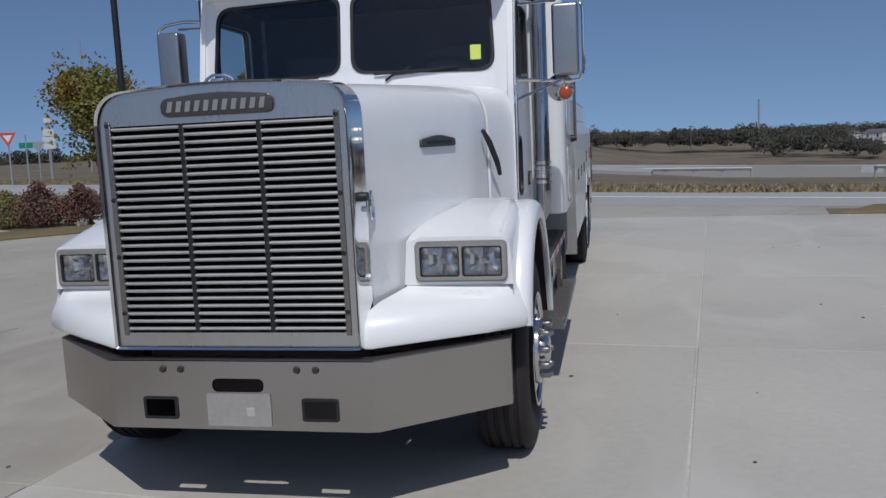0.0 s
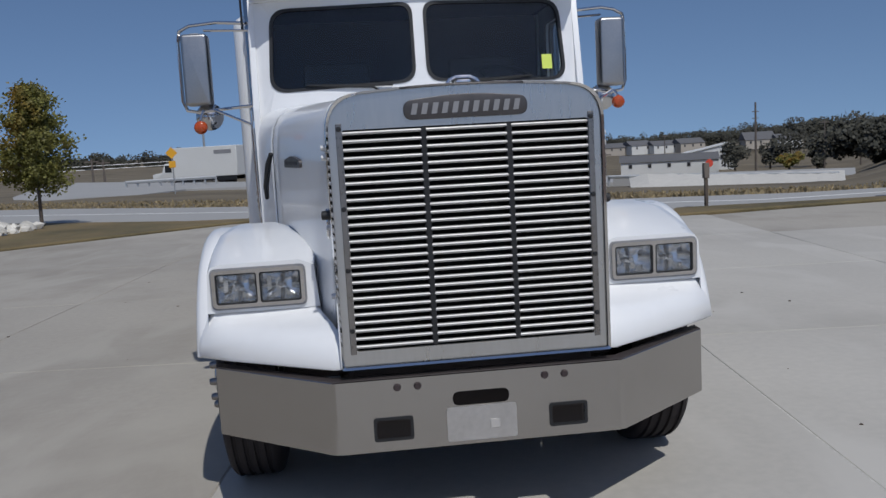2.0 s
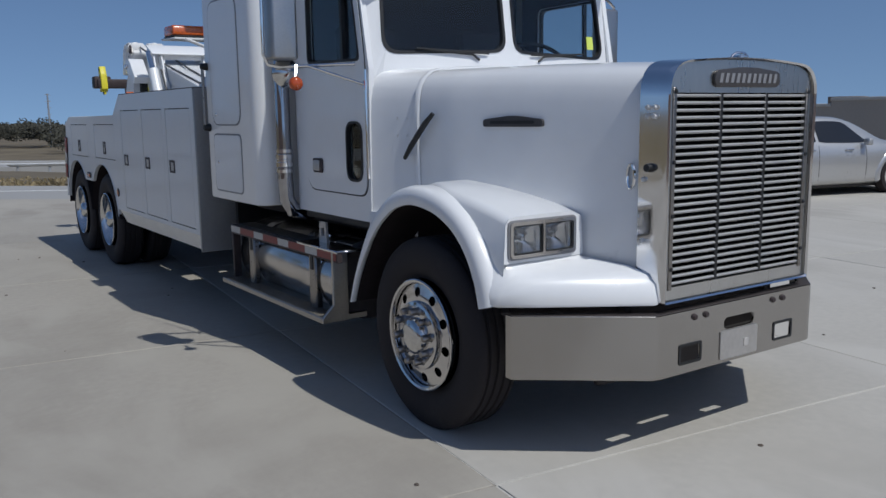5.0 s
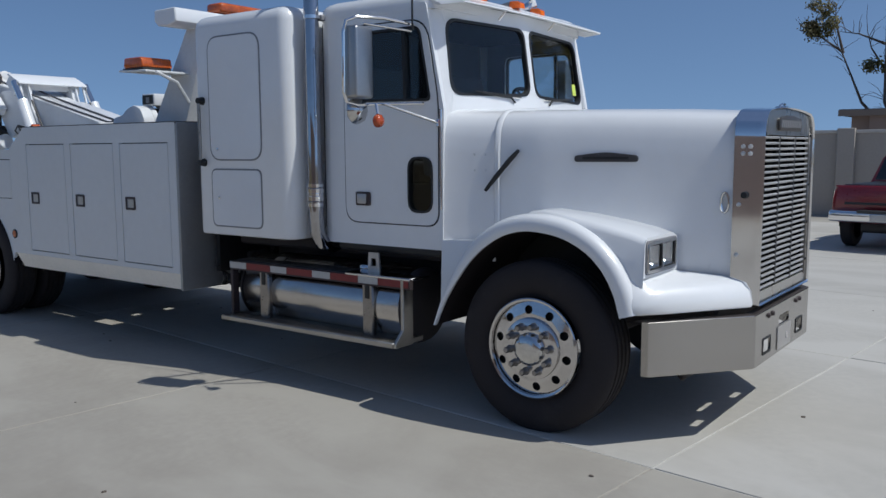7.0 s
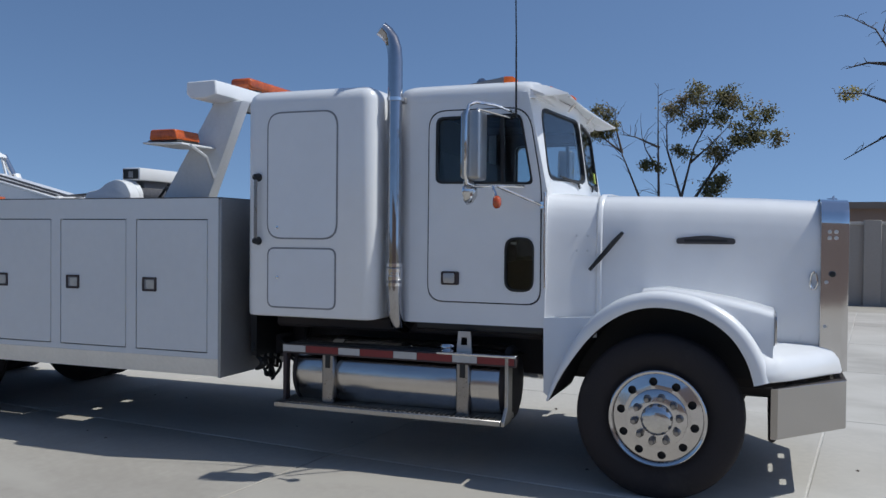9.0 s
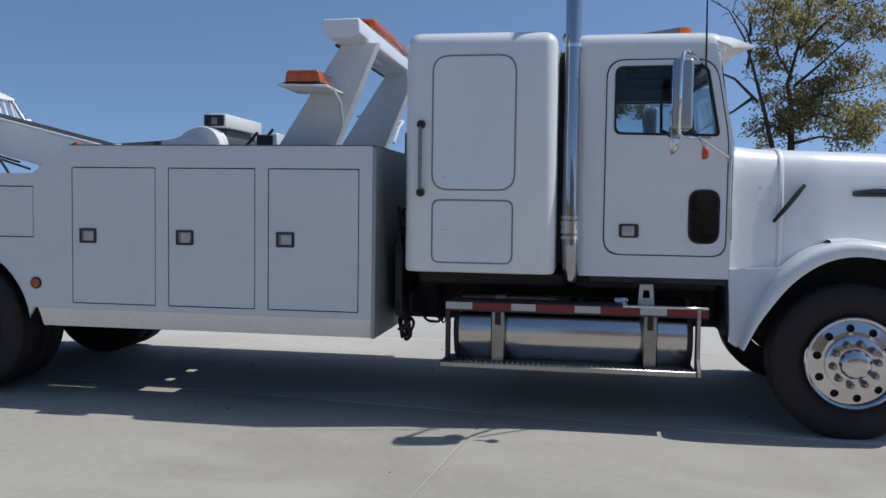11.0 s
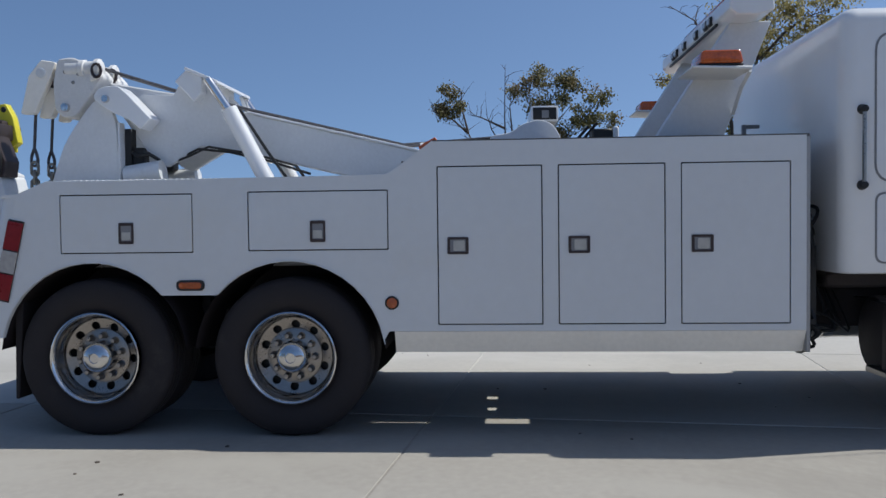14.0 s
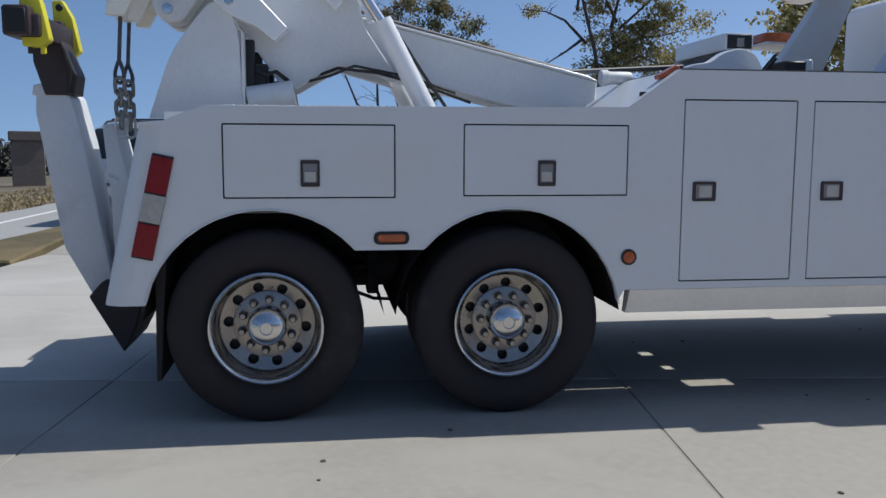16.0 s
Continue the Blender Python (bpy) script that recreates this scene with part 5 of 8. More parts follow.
    # skirt below the lamps
    rows = [
        [(s * 0.68, 0.47, 1.0), (s * 0.72, 0.468, 0.99), (s * 1.088, 0.468, 0.985), (s * 1.132, 0.468, 0.99), (s * 1.162, 0.53, 0.99)],
        [(s * 0.66, 0.445, 0.975), (s * 0.71, 0.44, 0.968), (s * 1.088, 0.448, 0.955), (s * 1.147, 0.45, 0.945), (s * 1.187, 0.53, 0.95)],
        [(s * 0.6, 0.2, 0.955), (s * 0.66, 0.19, 0.945), (s * 1.058, 0.4, 0.935), (s * 1.162, 0.43, 0.915), (s * 1.207, 0.52, 0.9)],
        [(s * 0.572, 0.1, 0.93), (s * 0.62, 0.075, 0.915), (s * 1.048, 0.36, 0.9), (s * 1.182, 0.425, 0.88), (s * 1.217, 0.51, 0.87)],
        [(s * 0.57, 0.05, 0.885), (s * 0.605, 0.045, 0.87), (s * 1.048, 0.34, 0.86), (s * 1.197, 0.43, 0.845), (s * 1.222, 0.5, 0.84)],
        [(s * 0.57, 0.03, 0.8), (s * 0.6, 0.028, 0.8), (s * 1.058, 0.333, 0.8), (s * 1.207, 0.44, 0.8), (s * 1.226, 0.5, 0.8)],
        [(s * 0.57, 0.035, 0.786), (s * 0.6, 0.034, 0.786), (s * 1.058, 0.34, 0.786), (s * 1.197, 0.45, 0.786), (s * 1.212, 0.5, 0.786)],
        [(s * 0.57, 0.1, 0.79), (s * 0.62, 0.11, 0.79), (s * 1.038, 0.42, 0.79), (s * 1.152, 0.5, 0.79), (s * 1.172, 0.54, 0.79)],
    ]
    part("fender_skirt", loft(rows, False, False), WHITE, fender, sharp=0.9)
    part("fender_wall", box(min(s * 0.52, s * 0.55), max(s * 0.52, s * 0.55), 0.3, 1.9, 0.7, 1.3), BLACK, fender)
    # lamps
    lamp = part("headlamp", plate(rrect(s * 0.925 - 0.206, s * 0.925 + 0.206, 1.008, 1.18, 0.024), [rrect(s * 0.925 - 0.19, s * 0.925 - 0.006, 1.024, 1.163, 0.014), rrect(s * 0.925 + 0.006, s * 0.925 + 0.19, 1.024, 1.163, 0.014)], lambda a, b: (a, 0.432, b), lambda a, b: (a, 0.47, b)), BEZEL, truck, "twin rectangular headlamp in a metal bezel")
    part("bezel_seal", plate(rrect(s * 0.925 - 0.214, s * 0.925 + 0.214, 1.0, 1.188, 0.028), [rrect(s * 0.925 - 0.2, s * 0.925 + 0.2, 1.013, 1.173, 0.02)], lambda a, b: (a, 0.44, b), lambda a, b: (a, 0.47, b)), TRIM_GREY, lamp)
    part("lamp_back", box(min(s * 0.73, s * 1.12), max(s * 0.73, s * 1.12), 0.58, 0.59, 1.0, 1.19), BLACK, lamp)
    for d in (-1, 1):
        cx = s * 0.925 + d * 0.098
        w, h = 0.091, 0.069
        rings = []
        for g, y in ((1.0, 0.45), (0.97, 0.462), (0.86, 0.482), (0.7, 0.498), (0.5, 0.51), (0.3, 0.517), (0.1, 0.52)):
            ring = []
            for x, z in held(rrect(-w, w, -h, h, 0.012, 3), 0.018):
                a = math.atan2(z * 1.4, x)
                flute = (0.006 * math.sin(a * 7 + g * 9.0) + 0.004 * math.sin(a * 3 - g * 14.0)) * math.sin(g * math.pi)
                ring.append((cx + x * g, y + flute, 1.093 + z * g))
            rings.append(ring)
        part("reflector", loft(rings, True, False), REFLECT, lamp, sharp=0.3)
        part("bulb", lathe([(0.0, 0.476), (0.011, 0.478), (0.013, 0.488), (0.01, 0.52)], 10, "y", (cx, 0, 1.093), caps=False), TRIM_GREY, lamp)
        part("lens", plate(rrect(cx - w, cx + w, 1.024, 1.163, 0.013), [], lambda a, b: (a, 0.446, b), lambda a, b: (a, 0.448, b)), HEADLAMP, lamp)
        part("lens_frame", plate(rrect(cx - w - 0.001, cx + w + 0.001, 1.023, 1.164, 0.014), [rrect(cx - w + 0.006, cx + w - 0.006, 1.03, 1.157, 0.012)], lambda a, b: (a, 0.437, b), lambda a, b: (a, 0.45, b)), BLACK, lamp)

# cab
def screen_y(x, z, out=0.0):
    return 1.822 + 0.085 * min(abs(x), 0.95) / 0.9 + (z - 2.06) * 0.145 + max(0.0, abs(x) - 0.95) * 0.6 - out


panes = [rounded([(s * 0.032, 2.07), (s * 0.925, 2.045), (s * 0.9, 2.555), (s * 0.032, 2.56)], [0.1, 0.11, 0.11, 0.08], 6) for s in (-1, 1)]
steps = (-1.02, -0.96, -0.9, -0.7, -0.5, -0.3, -0.15, 0.0, 0.15, 0.3, 0.5, 0.7, 0.9, 0.96, 1.02)
front = [(x, 1.8) for x in steps] + [(x * 0.98, 2.66) for x in steps[::-1]]
cab = part("cab", plate(front, panes, lambda a, b: (a, screen_y(a, b), b), lambda a, b: (a, screen_y(a, b) + 0.04, b)), WHITE, truck, "white conventional cab with a split windscreen", sharp=0.25)
for s, pane in zip((-1, 1), panes):
    cx = sum(p[0] for p in pane) / len(pane)
    shrink = [(cx + (x - cx) * 0.955, 2.3 + (z - 2.3) * 0.925) for x, z in pane]
    part("windscreen_seal", plate(pane, [shrink], lambda a, b: (a, screen_y(a, b) - 0.006, b), lambda a, b: (a, screen_y(a, b) + 0.03, b)), BLACK, cab)
    pn = part("windscreen", plate(pane, [], lambda a, b: (a, screen_y(a, b) + 0.008, b), lambda a, b: (a, screen_y(a, b) + 0.012, b)), TINTED, cab, "tinted windscreen pane")
    bm = tube([(s * 0.25, 1.83, 2.02), (s * 0.3, 1.832, 2.055), (s * 0.62, 1.868, 2.075)], 0.008, 6)
    bm = tube([(s * 0.18, 1.822, 2.06), (s * 0.7, 1.874, 2.082)], 0.006, 6, bm)
    part("wiper", bm, BLACK, cab, "black windscreen wiper")
part("inspection_sticker", plate(rrect(0.77, 0.835, 2.12, 2.21, 0.004), [], lambda a, b: (a, screen_y(a, b) + 0.002, b), lambda a, b: (a, screen_y(a, b) + 0.006, b)), STICKER, cab, "yellow-green sticker inside the windscreen")

DOOR = [(1.935, 1.19), (2.75, 1.19), (2.75, 2.53), (2.03, 2.53), (1.935, 2.0)]
WINDOW = [(1.985, 2.005), (2.7, 2.02), (2.7, 2.49), (2.075, 2.495)]
PORT = rrect(1.975, 2.185, 1.27, 1.645, 0.085, 5)
for s in (-1, 1):
    side = rounded([(1.9, 1.03), (2.9, 1.03), (2.9, 2.64), (2.03, 2.64), (1.89, 1.955)], [0.01, 0.0, 0.0, 0.02, 0.01], 2)
    win = rounded(WINDOW, [0.04, 0.05, 0.06, 0.06], 5)
    X = lambda d: (lambda a, b: (s * (1.03 + d), a, b))
    part("cab_side", plate(side, [win, PORT], X(0.0), X(-0.035)), WHITE, cab)
    part("door_trim", plate([(1.98, 1.15), (2.88, 1.15), (2.88, 2.6), (2.08, 2.6), (1.96, 1.98)], [win, PORT], X(-0.038), X(-0.05)), CABIN, cab, "dark inner trim")
    door_out = rounded(DOOR, [0.1, 0.12, 0.13, 0.14, 0.1], 6)
    gap = [(2.34 + (y - 2.34) * 1.022, 1.86 + (z - 1.86) * 1.014) for y, z in door_out]
    part("door_gap", plate(gap, [door_out], X(0.002), X(-0.01)), GASKET, cab)
    door = part("door", plate(door_out, [win, PORT], X(0.007), X(0.001)), WHITE, truck, "white cab door with a small lower window")
    winin = [(2.36 + (y - 2.36) * 0.955, 2.255 + (z - 2.255) * 0.93) for y, z in win]
    part("window_seal", plate(win, [winin], X(0.011), X(-0.02)), BLACK, door)
    part("door_glass", plate(win, [], X(-0.012), X(-0.016)), SIDE_TINT, door, "tinted side window")
    part("vent_bar", prism([(2.19, 2.02), (2.215, 2.02), (2.225, 2.49), (2.2, 2.49)], "x", s * 1.015, s * 1.042), BLACK, door)
    portin = [(2.08 + (y - 2.08) * 0.88, 1.4575 + (z - 1.4575) * 0.93) for y, z in PORT]
    part("port_seal", plate(PORT, [portin], X(0.013), X(-0.02)), BLACK, door)
    part("port_glass", plate(PORT, [], X(-0.008), X(-0.012)), SIDE_TINT, door)
    part("latch_plate", prism(rrect(2.515, 2.65, 1.305, 1.4, 0.015), "x", s * 1.036, s * 1.05, 0.004, 1), DARK_STEEL, door, "square dark door latch with a chrome paddle")
    part("latch_paddle", prism(rrect(2.545, 2.63, 1.318, 1.388, 0.012), "x", s * 1.049, s * 1.058, 0.004, 2), DULL_PLATE, door)
    part("drip_strip", tube([(s * 1.04, 1.9, 1.3), (s * 1.045, 1.905, 1.6), (s * 1.045, 1.905, 1.95)], 0.008, 6), CHROME, cab)
    for y in (1.63, 1.7):
        for z in (1.56, 1.66):
            part("rivet", lathe([(0.009, 0.0), (0.006, s * 0.0012), (0.0, s * 0.0016)], 8, "x", (s * (0.933 + (y - 1.63) * 0.3), y, z), caps=False), WHITE_WORN, cab)
    # rear corner and cowl
    rings = []
    for z in (1.03, 2.64):
        rings.append([(s * (1.03 - 0.12 + 0.12 * math.cos(a)), 2.9 + 0.12 * math.sin(a), z) for a in [i * math.pi / 12 for i in range(7)]] + [(0.0, 3.02, z)])
    part("cab_corner", loft(rings, False, False), WHITE, cab)
    # roof rails of the door and grab handle
    part("fender_tail", plate([(1.905, 1.1), (1.89, 0.6), (1.845, 0.57), (1.78, 0.75), (1.69, 0.92), (1.6, 1.06), (1.56, 1.12)], [], lambda a, b: (s * (1.033 + 0.042 * min(1.0, max(0.0, (1.12 - b) / 0.2))), a, b), lambda a, b: (s * 1.0, a, b)), WHITE, cab)
    part("sill", box(min(s * 0.9, s * 1.02), max(s * 0.9, s * 1.02), 1.9, 2.85, 0.98, 1.05, 0.02), BLACK, cab)
rings = []
for z, g in ((2.6, 0.0), (2.63, 0.0), (2.675, 0.008), (2.705, 0.035), (2.725, 0.08), (2.735, 0.16), (2.745, 0.4)):
    rings.append([(x * (1.032 - g), 2.45 + (y - 2.45) * (1 - g * 1.1), z) for x, y in rounded([(-1, 1.95), (1, 1.95), (1, 3.025), (-1, 3.025)], 0.14, 5)])
part("roof", loft(rings, True, True), WHITE, cab, "rounded white cab roof", sharp=1.0)
part("cowl", loft([hood_ring(1.566, 0.911, 0.97, 1.953), hood_ring(1.7, 0.951, 0.97, 1.958), hood_ring(1.8, 0.984, 0.97, 1.966), hood_ring(1.87, 1.01, 0.97, 1.972), hood_ring(1.905, 1.027, 0.97, 1.974)], False, False), WHITE, cab, "smooth white cowl below the windscreen", sharp=0.9)
visor = []
for i in range(19):
    x = -0.97 + 1.94 * i / 18
    edge = (x / 0.97) ** 2
    y, z, drop = 1.835 - 0.065 * edge, 2.645 - 0.03 * edge, 0.014 * edge ** 2
    visor.append([(x, 2.1, 2.733 - drop), (x, 1.95 - 0.03 * edge, 2.7 - drop), (x, y, z + 0.014), (x, y - 0.006, z + 0.004), (x, y + 0.006, z), (x, 2.03, 2.69 - drop)])
for s, place in ((-1, 0), (1, len(visor) + 1)):
    visor.insert(place, [(s * 1.012, 2.1, 2.69), (s * 1.012, 2.04, 2.67), (s * 1.012, 1.93, 2.625), (s * 1.014, 1.92, 2.612), (s * 1.01, 1.93, 2.608), (s * 1.0, 2.03, 2.64)])
part("sun_visor", loft(visor, True, True), WHITE, cab, "white outside sun visor above the windscreen", sharp=0.5)
part("visor_rod", tube([(-0.35, 1.84, 2.655), (-0.35, 1.905, 2.59)], 0.008, 6), CHROME, cab)
part("visor_rod", tube([(0.35, 1.84, 2.655), (0.35, 1.905, 2.59)], 0.008, 6), CHROME, cab)
for x in (-0.81, -0.41, 0.0, 0.41, 0.81):
    ahead, roof_z = 0.25 * (1 - (x / 0.81) ** 2), 2.735 - 0.018 * (1 - (x / 0.81) ** 2)
    rings = [[(x + a * g, y - ahead, roof_z + b * h) for a, b in rounded([(-0.05, 0), (0.05, 0), (0.04, 1), (-0.04, 1)], 0.01, 2)] for y, g, h in ((2.26, 1.0, 0.05), (2.4, 0.8, 0.032), (2.58, 0.4, 0.008))]
    lt = part("clearance_light", loft(rings, True, True), TRIM_GREY, truck, "teardrop roof marker with an amber lens")
    part("lens", loft([[(x + a * g, y - ahead, roof_z + b * h) for a, b in rounded([(-0.05, 0), (0.05, 0), (0.04, 1), (-0.04, 1)], 0.01, 2)] for y, g, h in ((2.175, 0.7, 0.035), (2.195, 0.95, 0.05), (2.258, 1.02, 0.053))], True, True), AMBER, lt)
part("air_horn", lathe([(0.07, 1.98), (0.045, 2.02), (0.025, 2.1), (0.018, 2.3), (0.03, 2.36), (0.0, 2.37)], 14, "y", (0.62, 0.22, 2.83), caps=False), CHROME, truck, "chrome trumpet horn on the roof")
part("horn_foot", box(0.595, 0.645, 2.48, 2.54, 2.72, 2.82, 0.008, 1), CHROME, truck)
part("antenna", tube([(-1.08, 2.1, 2.46), (-1.08, 2.105, 3.0), (-1.08, 2.12, 3.75)], [0.008, 0.005, 0.003], 6), BLACK, truck, "thin whip antenna on the mirror arm")

# cab inside
part("cab_floor", box(-0.9, 0.9, 1.75, 2.88, 1.08, 1.14), CABIN, cab)
part("rear_wall", box(-0.98, 0.98, 2.95, 2.99, 1.1, 2.62), CABIN, cab)
part("headliner", box(-0.99, 0.99, 2.0, 2.97, 2.6, 2.625), CABIN, cab)
part("dashboard", box(-0.97, 0.97, 1.95, 2.13, 1.5, 1.98, 0.05), CABIN, cab)
for s in (-1, 1):
    part("driver_seat", box(s * 0.52 - 0.24, s * 0.52 + 0.24, 2.3, 2.76, 1.45, 1.6, 0.05), SEAT, cab)
    part("seat_back", prism(rounded([(2.66, 1.55), (2.8, 1.55), (2.86, 2.28), (2.76, 2.3)], 0.04), "x", s * 0.52 - 0.23, s * 0.52 + 0.23, 0.04, 2), SEAT, cab)
wheel_ring = [(0.52 + 0.235 * math.cos(a), 2.14 + 0.1 * math.sin(a), 2.06 + 0.21 * math.sin(a) * 0.55) for a in [i * math.pi / 14 for i in range(28)]]
bm = tube(wheel_ring, 0.016, 8, closed=True)
for k in (0, 9, 18):
    bm = tube([wheel_ring[k], (0.52, 2.12, 2.0)], 0.01, 6, bm)
bm = tube([(0.52, 2.12, 2.0), (0.52, 1.95, 1.85)], 0.025, 8, bm)
part("steering_wheel", bm, BLACK, cab, "black steering wheel")

# mirrors
for s in (-1, 1):
    k = -0.075 if s > 0 else 0.0
    mx = 1.405 + k
    m = part("mirror", prism(rrect(s * mx - 0.084, s * mx + 0.084, 2.015, 2.465, 0.025), "y", 2.225, 2.35, 0.05, 4), MIRROR_BACK, truck, "tall steel mirror on a tubular arm")
    part("mirror_glass", prism(rrect(s * mx - 0.072, s * mx + 0.072, 2.03, 2.45, 0.02), "y", 2.351, 2.355), MIRROR, m)
    loop = [(s * 1.04, 2.12, 2.5), (s * 1.25, 2.2, 2.525), (s * (1.43 + k), 2.27, 2.52), (s * (1.5 + k), 2.295, 2.49), (s * (1.515 + k), 2.305, 2.42), (s * (1.515 + k), 2.31, 2.05), (s * (1.49 + k), 2.305, 1.99), (s * (1.42 + k), 2.28, 1.975), (s * 1.2, 2.16, 1.985), (s * 1.035, 2.05, 1.99)]
    part("mirror_arm", tube(loop, 0.011, 8), CHROME, m)
    part("mirror_tie", tube([(s * 1.04, 2.14, 2.46), (s * (mx - 0.06), 2.29, 2.49)], 0.008, 6), CHROME, m)
    part("mirror_brace", tube([(s * 1.3, 2.16, 1.98), (s * 1.035, 1.92, 1.86)], 0.009, 8), CHROME, m)
    part("brace_foot", box(s * 1.035 - 0.012, s * 1.035 + 0.012, 1.9, 1.94, 1.84, 1.89, 0.004, 1), CHROME, m)
    part("spot_mirror", lathe([(0.0, 2.285), (0.05, 2.295), (0.08, 2.32), (0.09, 2.345)], 20, "y", (s * (1.36 + k), 0, 1.945), caps=False), RIM_LIP, m, "round convex mirror with a bright metal back")
    part("spot_glass", lathe([(0.09, 2.346), (0.084, 2.355), (0.05, 2.362), (0.0, 2.365)], 20, "y", (s * (1.36 + k), 0, 1.945), caps=False), MIRROR, m)
    lz = 1.872 if s < 0 else 1.9
    part("turn_lamp", lathe([(0.0, 2.106), (0.026, 2.109), (0.038, 2.118), (0.042, 2.13), (0.042, 2.145), (0.036, 2.152), (0.0, 2.155)], 18, "y", (s * (1.39 + k * 0.8), 0, lz), caps=False), TURN_AMBER, m, "round amber turn lamp")
    part("lamp_bracket", tube([(s * (1.39 + k * 0.8), 2.14, lz + 0.04), (s * (1.37 + k * 0.8), 2.17, 1.98)], 0.01, 6), CHROME, m)

# exhaust stacks
for s in (-1, 1):
    path = [(s * 0.8, 2.98, 1.03), (s * 0.95, 2.975, 0.99), (s * 1.06, 2.975, 1.02), (s * 1.1, 2.98, 1.1), (s * 1.105, 2.985, 1.25), (s * 1.105, 2.99, 1.6), (s * 1.105, 2.99, 2.9), (s * 1.105, 2.998, 2.98), (s * 1.105, 3.02, 3.045), (s * 1.115, 3.055, 3.095), (s * 1.14, 3.09, 3.125)]
    stack = part("exhaust_pipe", tube(path, [0.055] * 5 + [0.053] * 6, 24), STACK, truck, "tall chrome exhaust stack with a bent tip")
    part("stack_mouth", lathe([(0.0, 0.0), (0.046, 0.001)], 16, "z", caps=False), BLACK, stack).matrix_basis = look((s * 1.144, 3.0956, 3.13), (s * 1.14, 3.09, 3.125))
    for z in (1.3, 1.44, 2.62):
        part("clamp", lathe([(0.055, z - 0.014), (0.062, z - 0.012), (0.062, z + 0.012), (0.055, z + 0.014)], 18, "z", (s * 1.105, 2.987, 0), caps=False), CHROME, stack)
    part("flex_joint", lathe([(0.056, 1.325), (0.064, 1.33), (0.064, 1.36), (0.059, 1.365), (0.059, 1.38), (0.064, 1.385), (0.064, 1.415), (0.056, 1.42)], 20, "z", (s * 1.105, 2.987, 0), caps=False), CHROME, stack)
    part("stack_bracket", box(min(s * 0.96, s * 1.06), max(s * 0.96, s * 1.06), 2.93, 2.98, 2.6, 2.64, 0.005, 1), TRIM_GREY, stack)
part("cab_boot", box(-0.9, 0.9, 2.98, 3.2, 1.1, 2.62, 0.03, 2), GASKET, truck, "dark rubber boot between cab and sleeper")

# sleeper
bm = box(-1.262, 1.262, 3.085, 4.14, 1.045, 2.71)
bmesh.ops.bevel(bm, geom=[e for e in bm.edges if max(v.co.z for v in e.verts) > 2], offset=0.1, segments=6, profile=0.5, affect="EDGES", clamp_overlap=True)
low = [e for e in bm.edges if max(v.co.z for v in e.verts) < 1.05]
bmesh.ops.bevel(bm, geom=low, offset=0.022, segments=2, profile=0.5, affect="EDGES", clamp_overlap=True)
sleeper = part("sleeper", bm, WHITE, truck, "white box sleeper behind the cab")
for s in (-1, 1):
    X = lambda d: (lambda a, b: (s * (1.262 + d), a, b))
    for (y0, y1, z0, z1, r) in ((3.36, 3.945, 1.615, 2.545, 0.12), (3.37, 3.94, 1.11, 1.555, 0.06)):
        o = rrect(y0, y1, z0, z1, r, 6)
        i = rrect(y0 + 0.012, y1 - 0.012, z0 + 0.012, z1 - 0.012, r - 0.01, 6)
        part("hatch_rim", plate(o, [i], X(0.003), X(-0.004)), TRIM_GREY, sleeper)
        ht = part("hatch", plate(i, [], X(0.006), X(-0.002)), WHITE, sleeper, "rounded luggage hatch")
        part("lock", lathe([(0.0, s * 1.274), (0.011, s * 1.273), (0.013, s * 1.266)], 12, "x", (0, y1 - 0.09, z0 + (0.085 if z0 > 1.5 else 0.225)), caps=False), CHROME, sleeper)
    bm = tube([(s * 1.3, 4.02, 2.06), (s * 1.3, 4.02, 1.61)], 0.013, 8)
    handle = part("grab_handle", bm, DULL_ALLOY, sleeper, "vertical steel grab handle with black feet")
    for z in (2.07, 1.6):
        part("handle_foot", lathe([(0.0, s * 1.315), (0.022, s * 1.312), (0.026, s * 1.29), (0.032, s * 1.262)], 12, "x", (0, 4.02, z), caps=False), BLACK, handle)

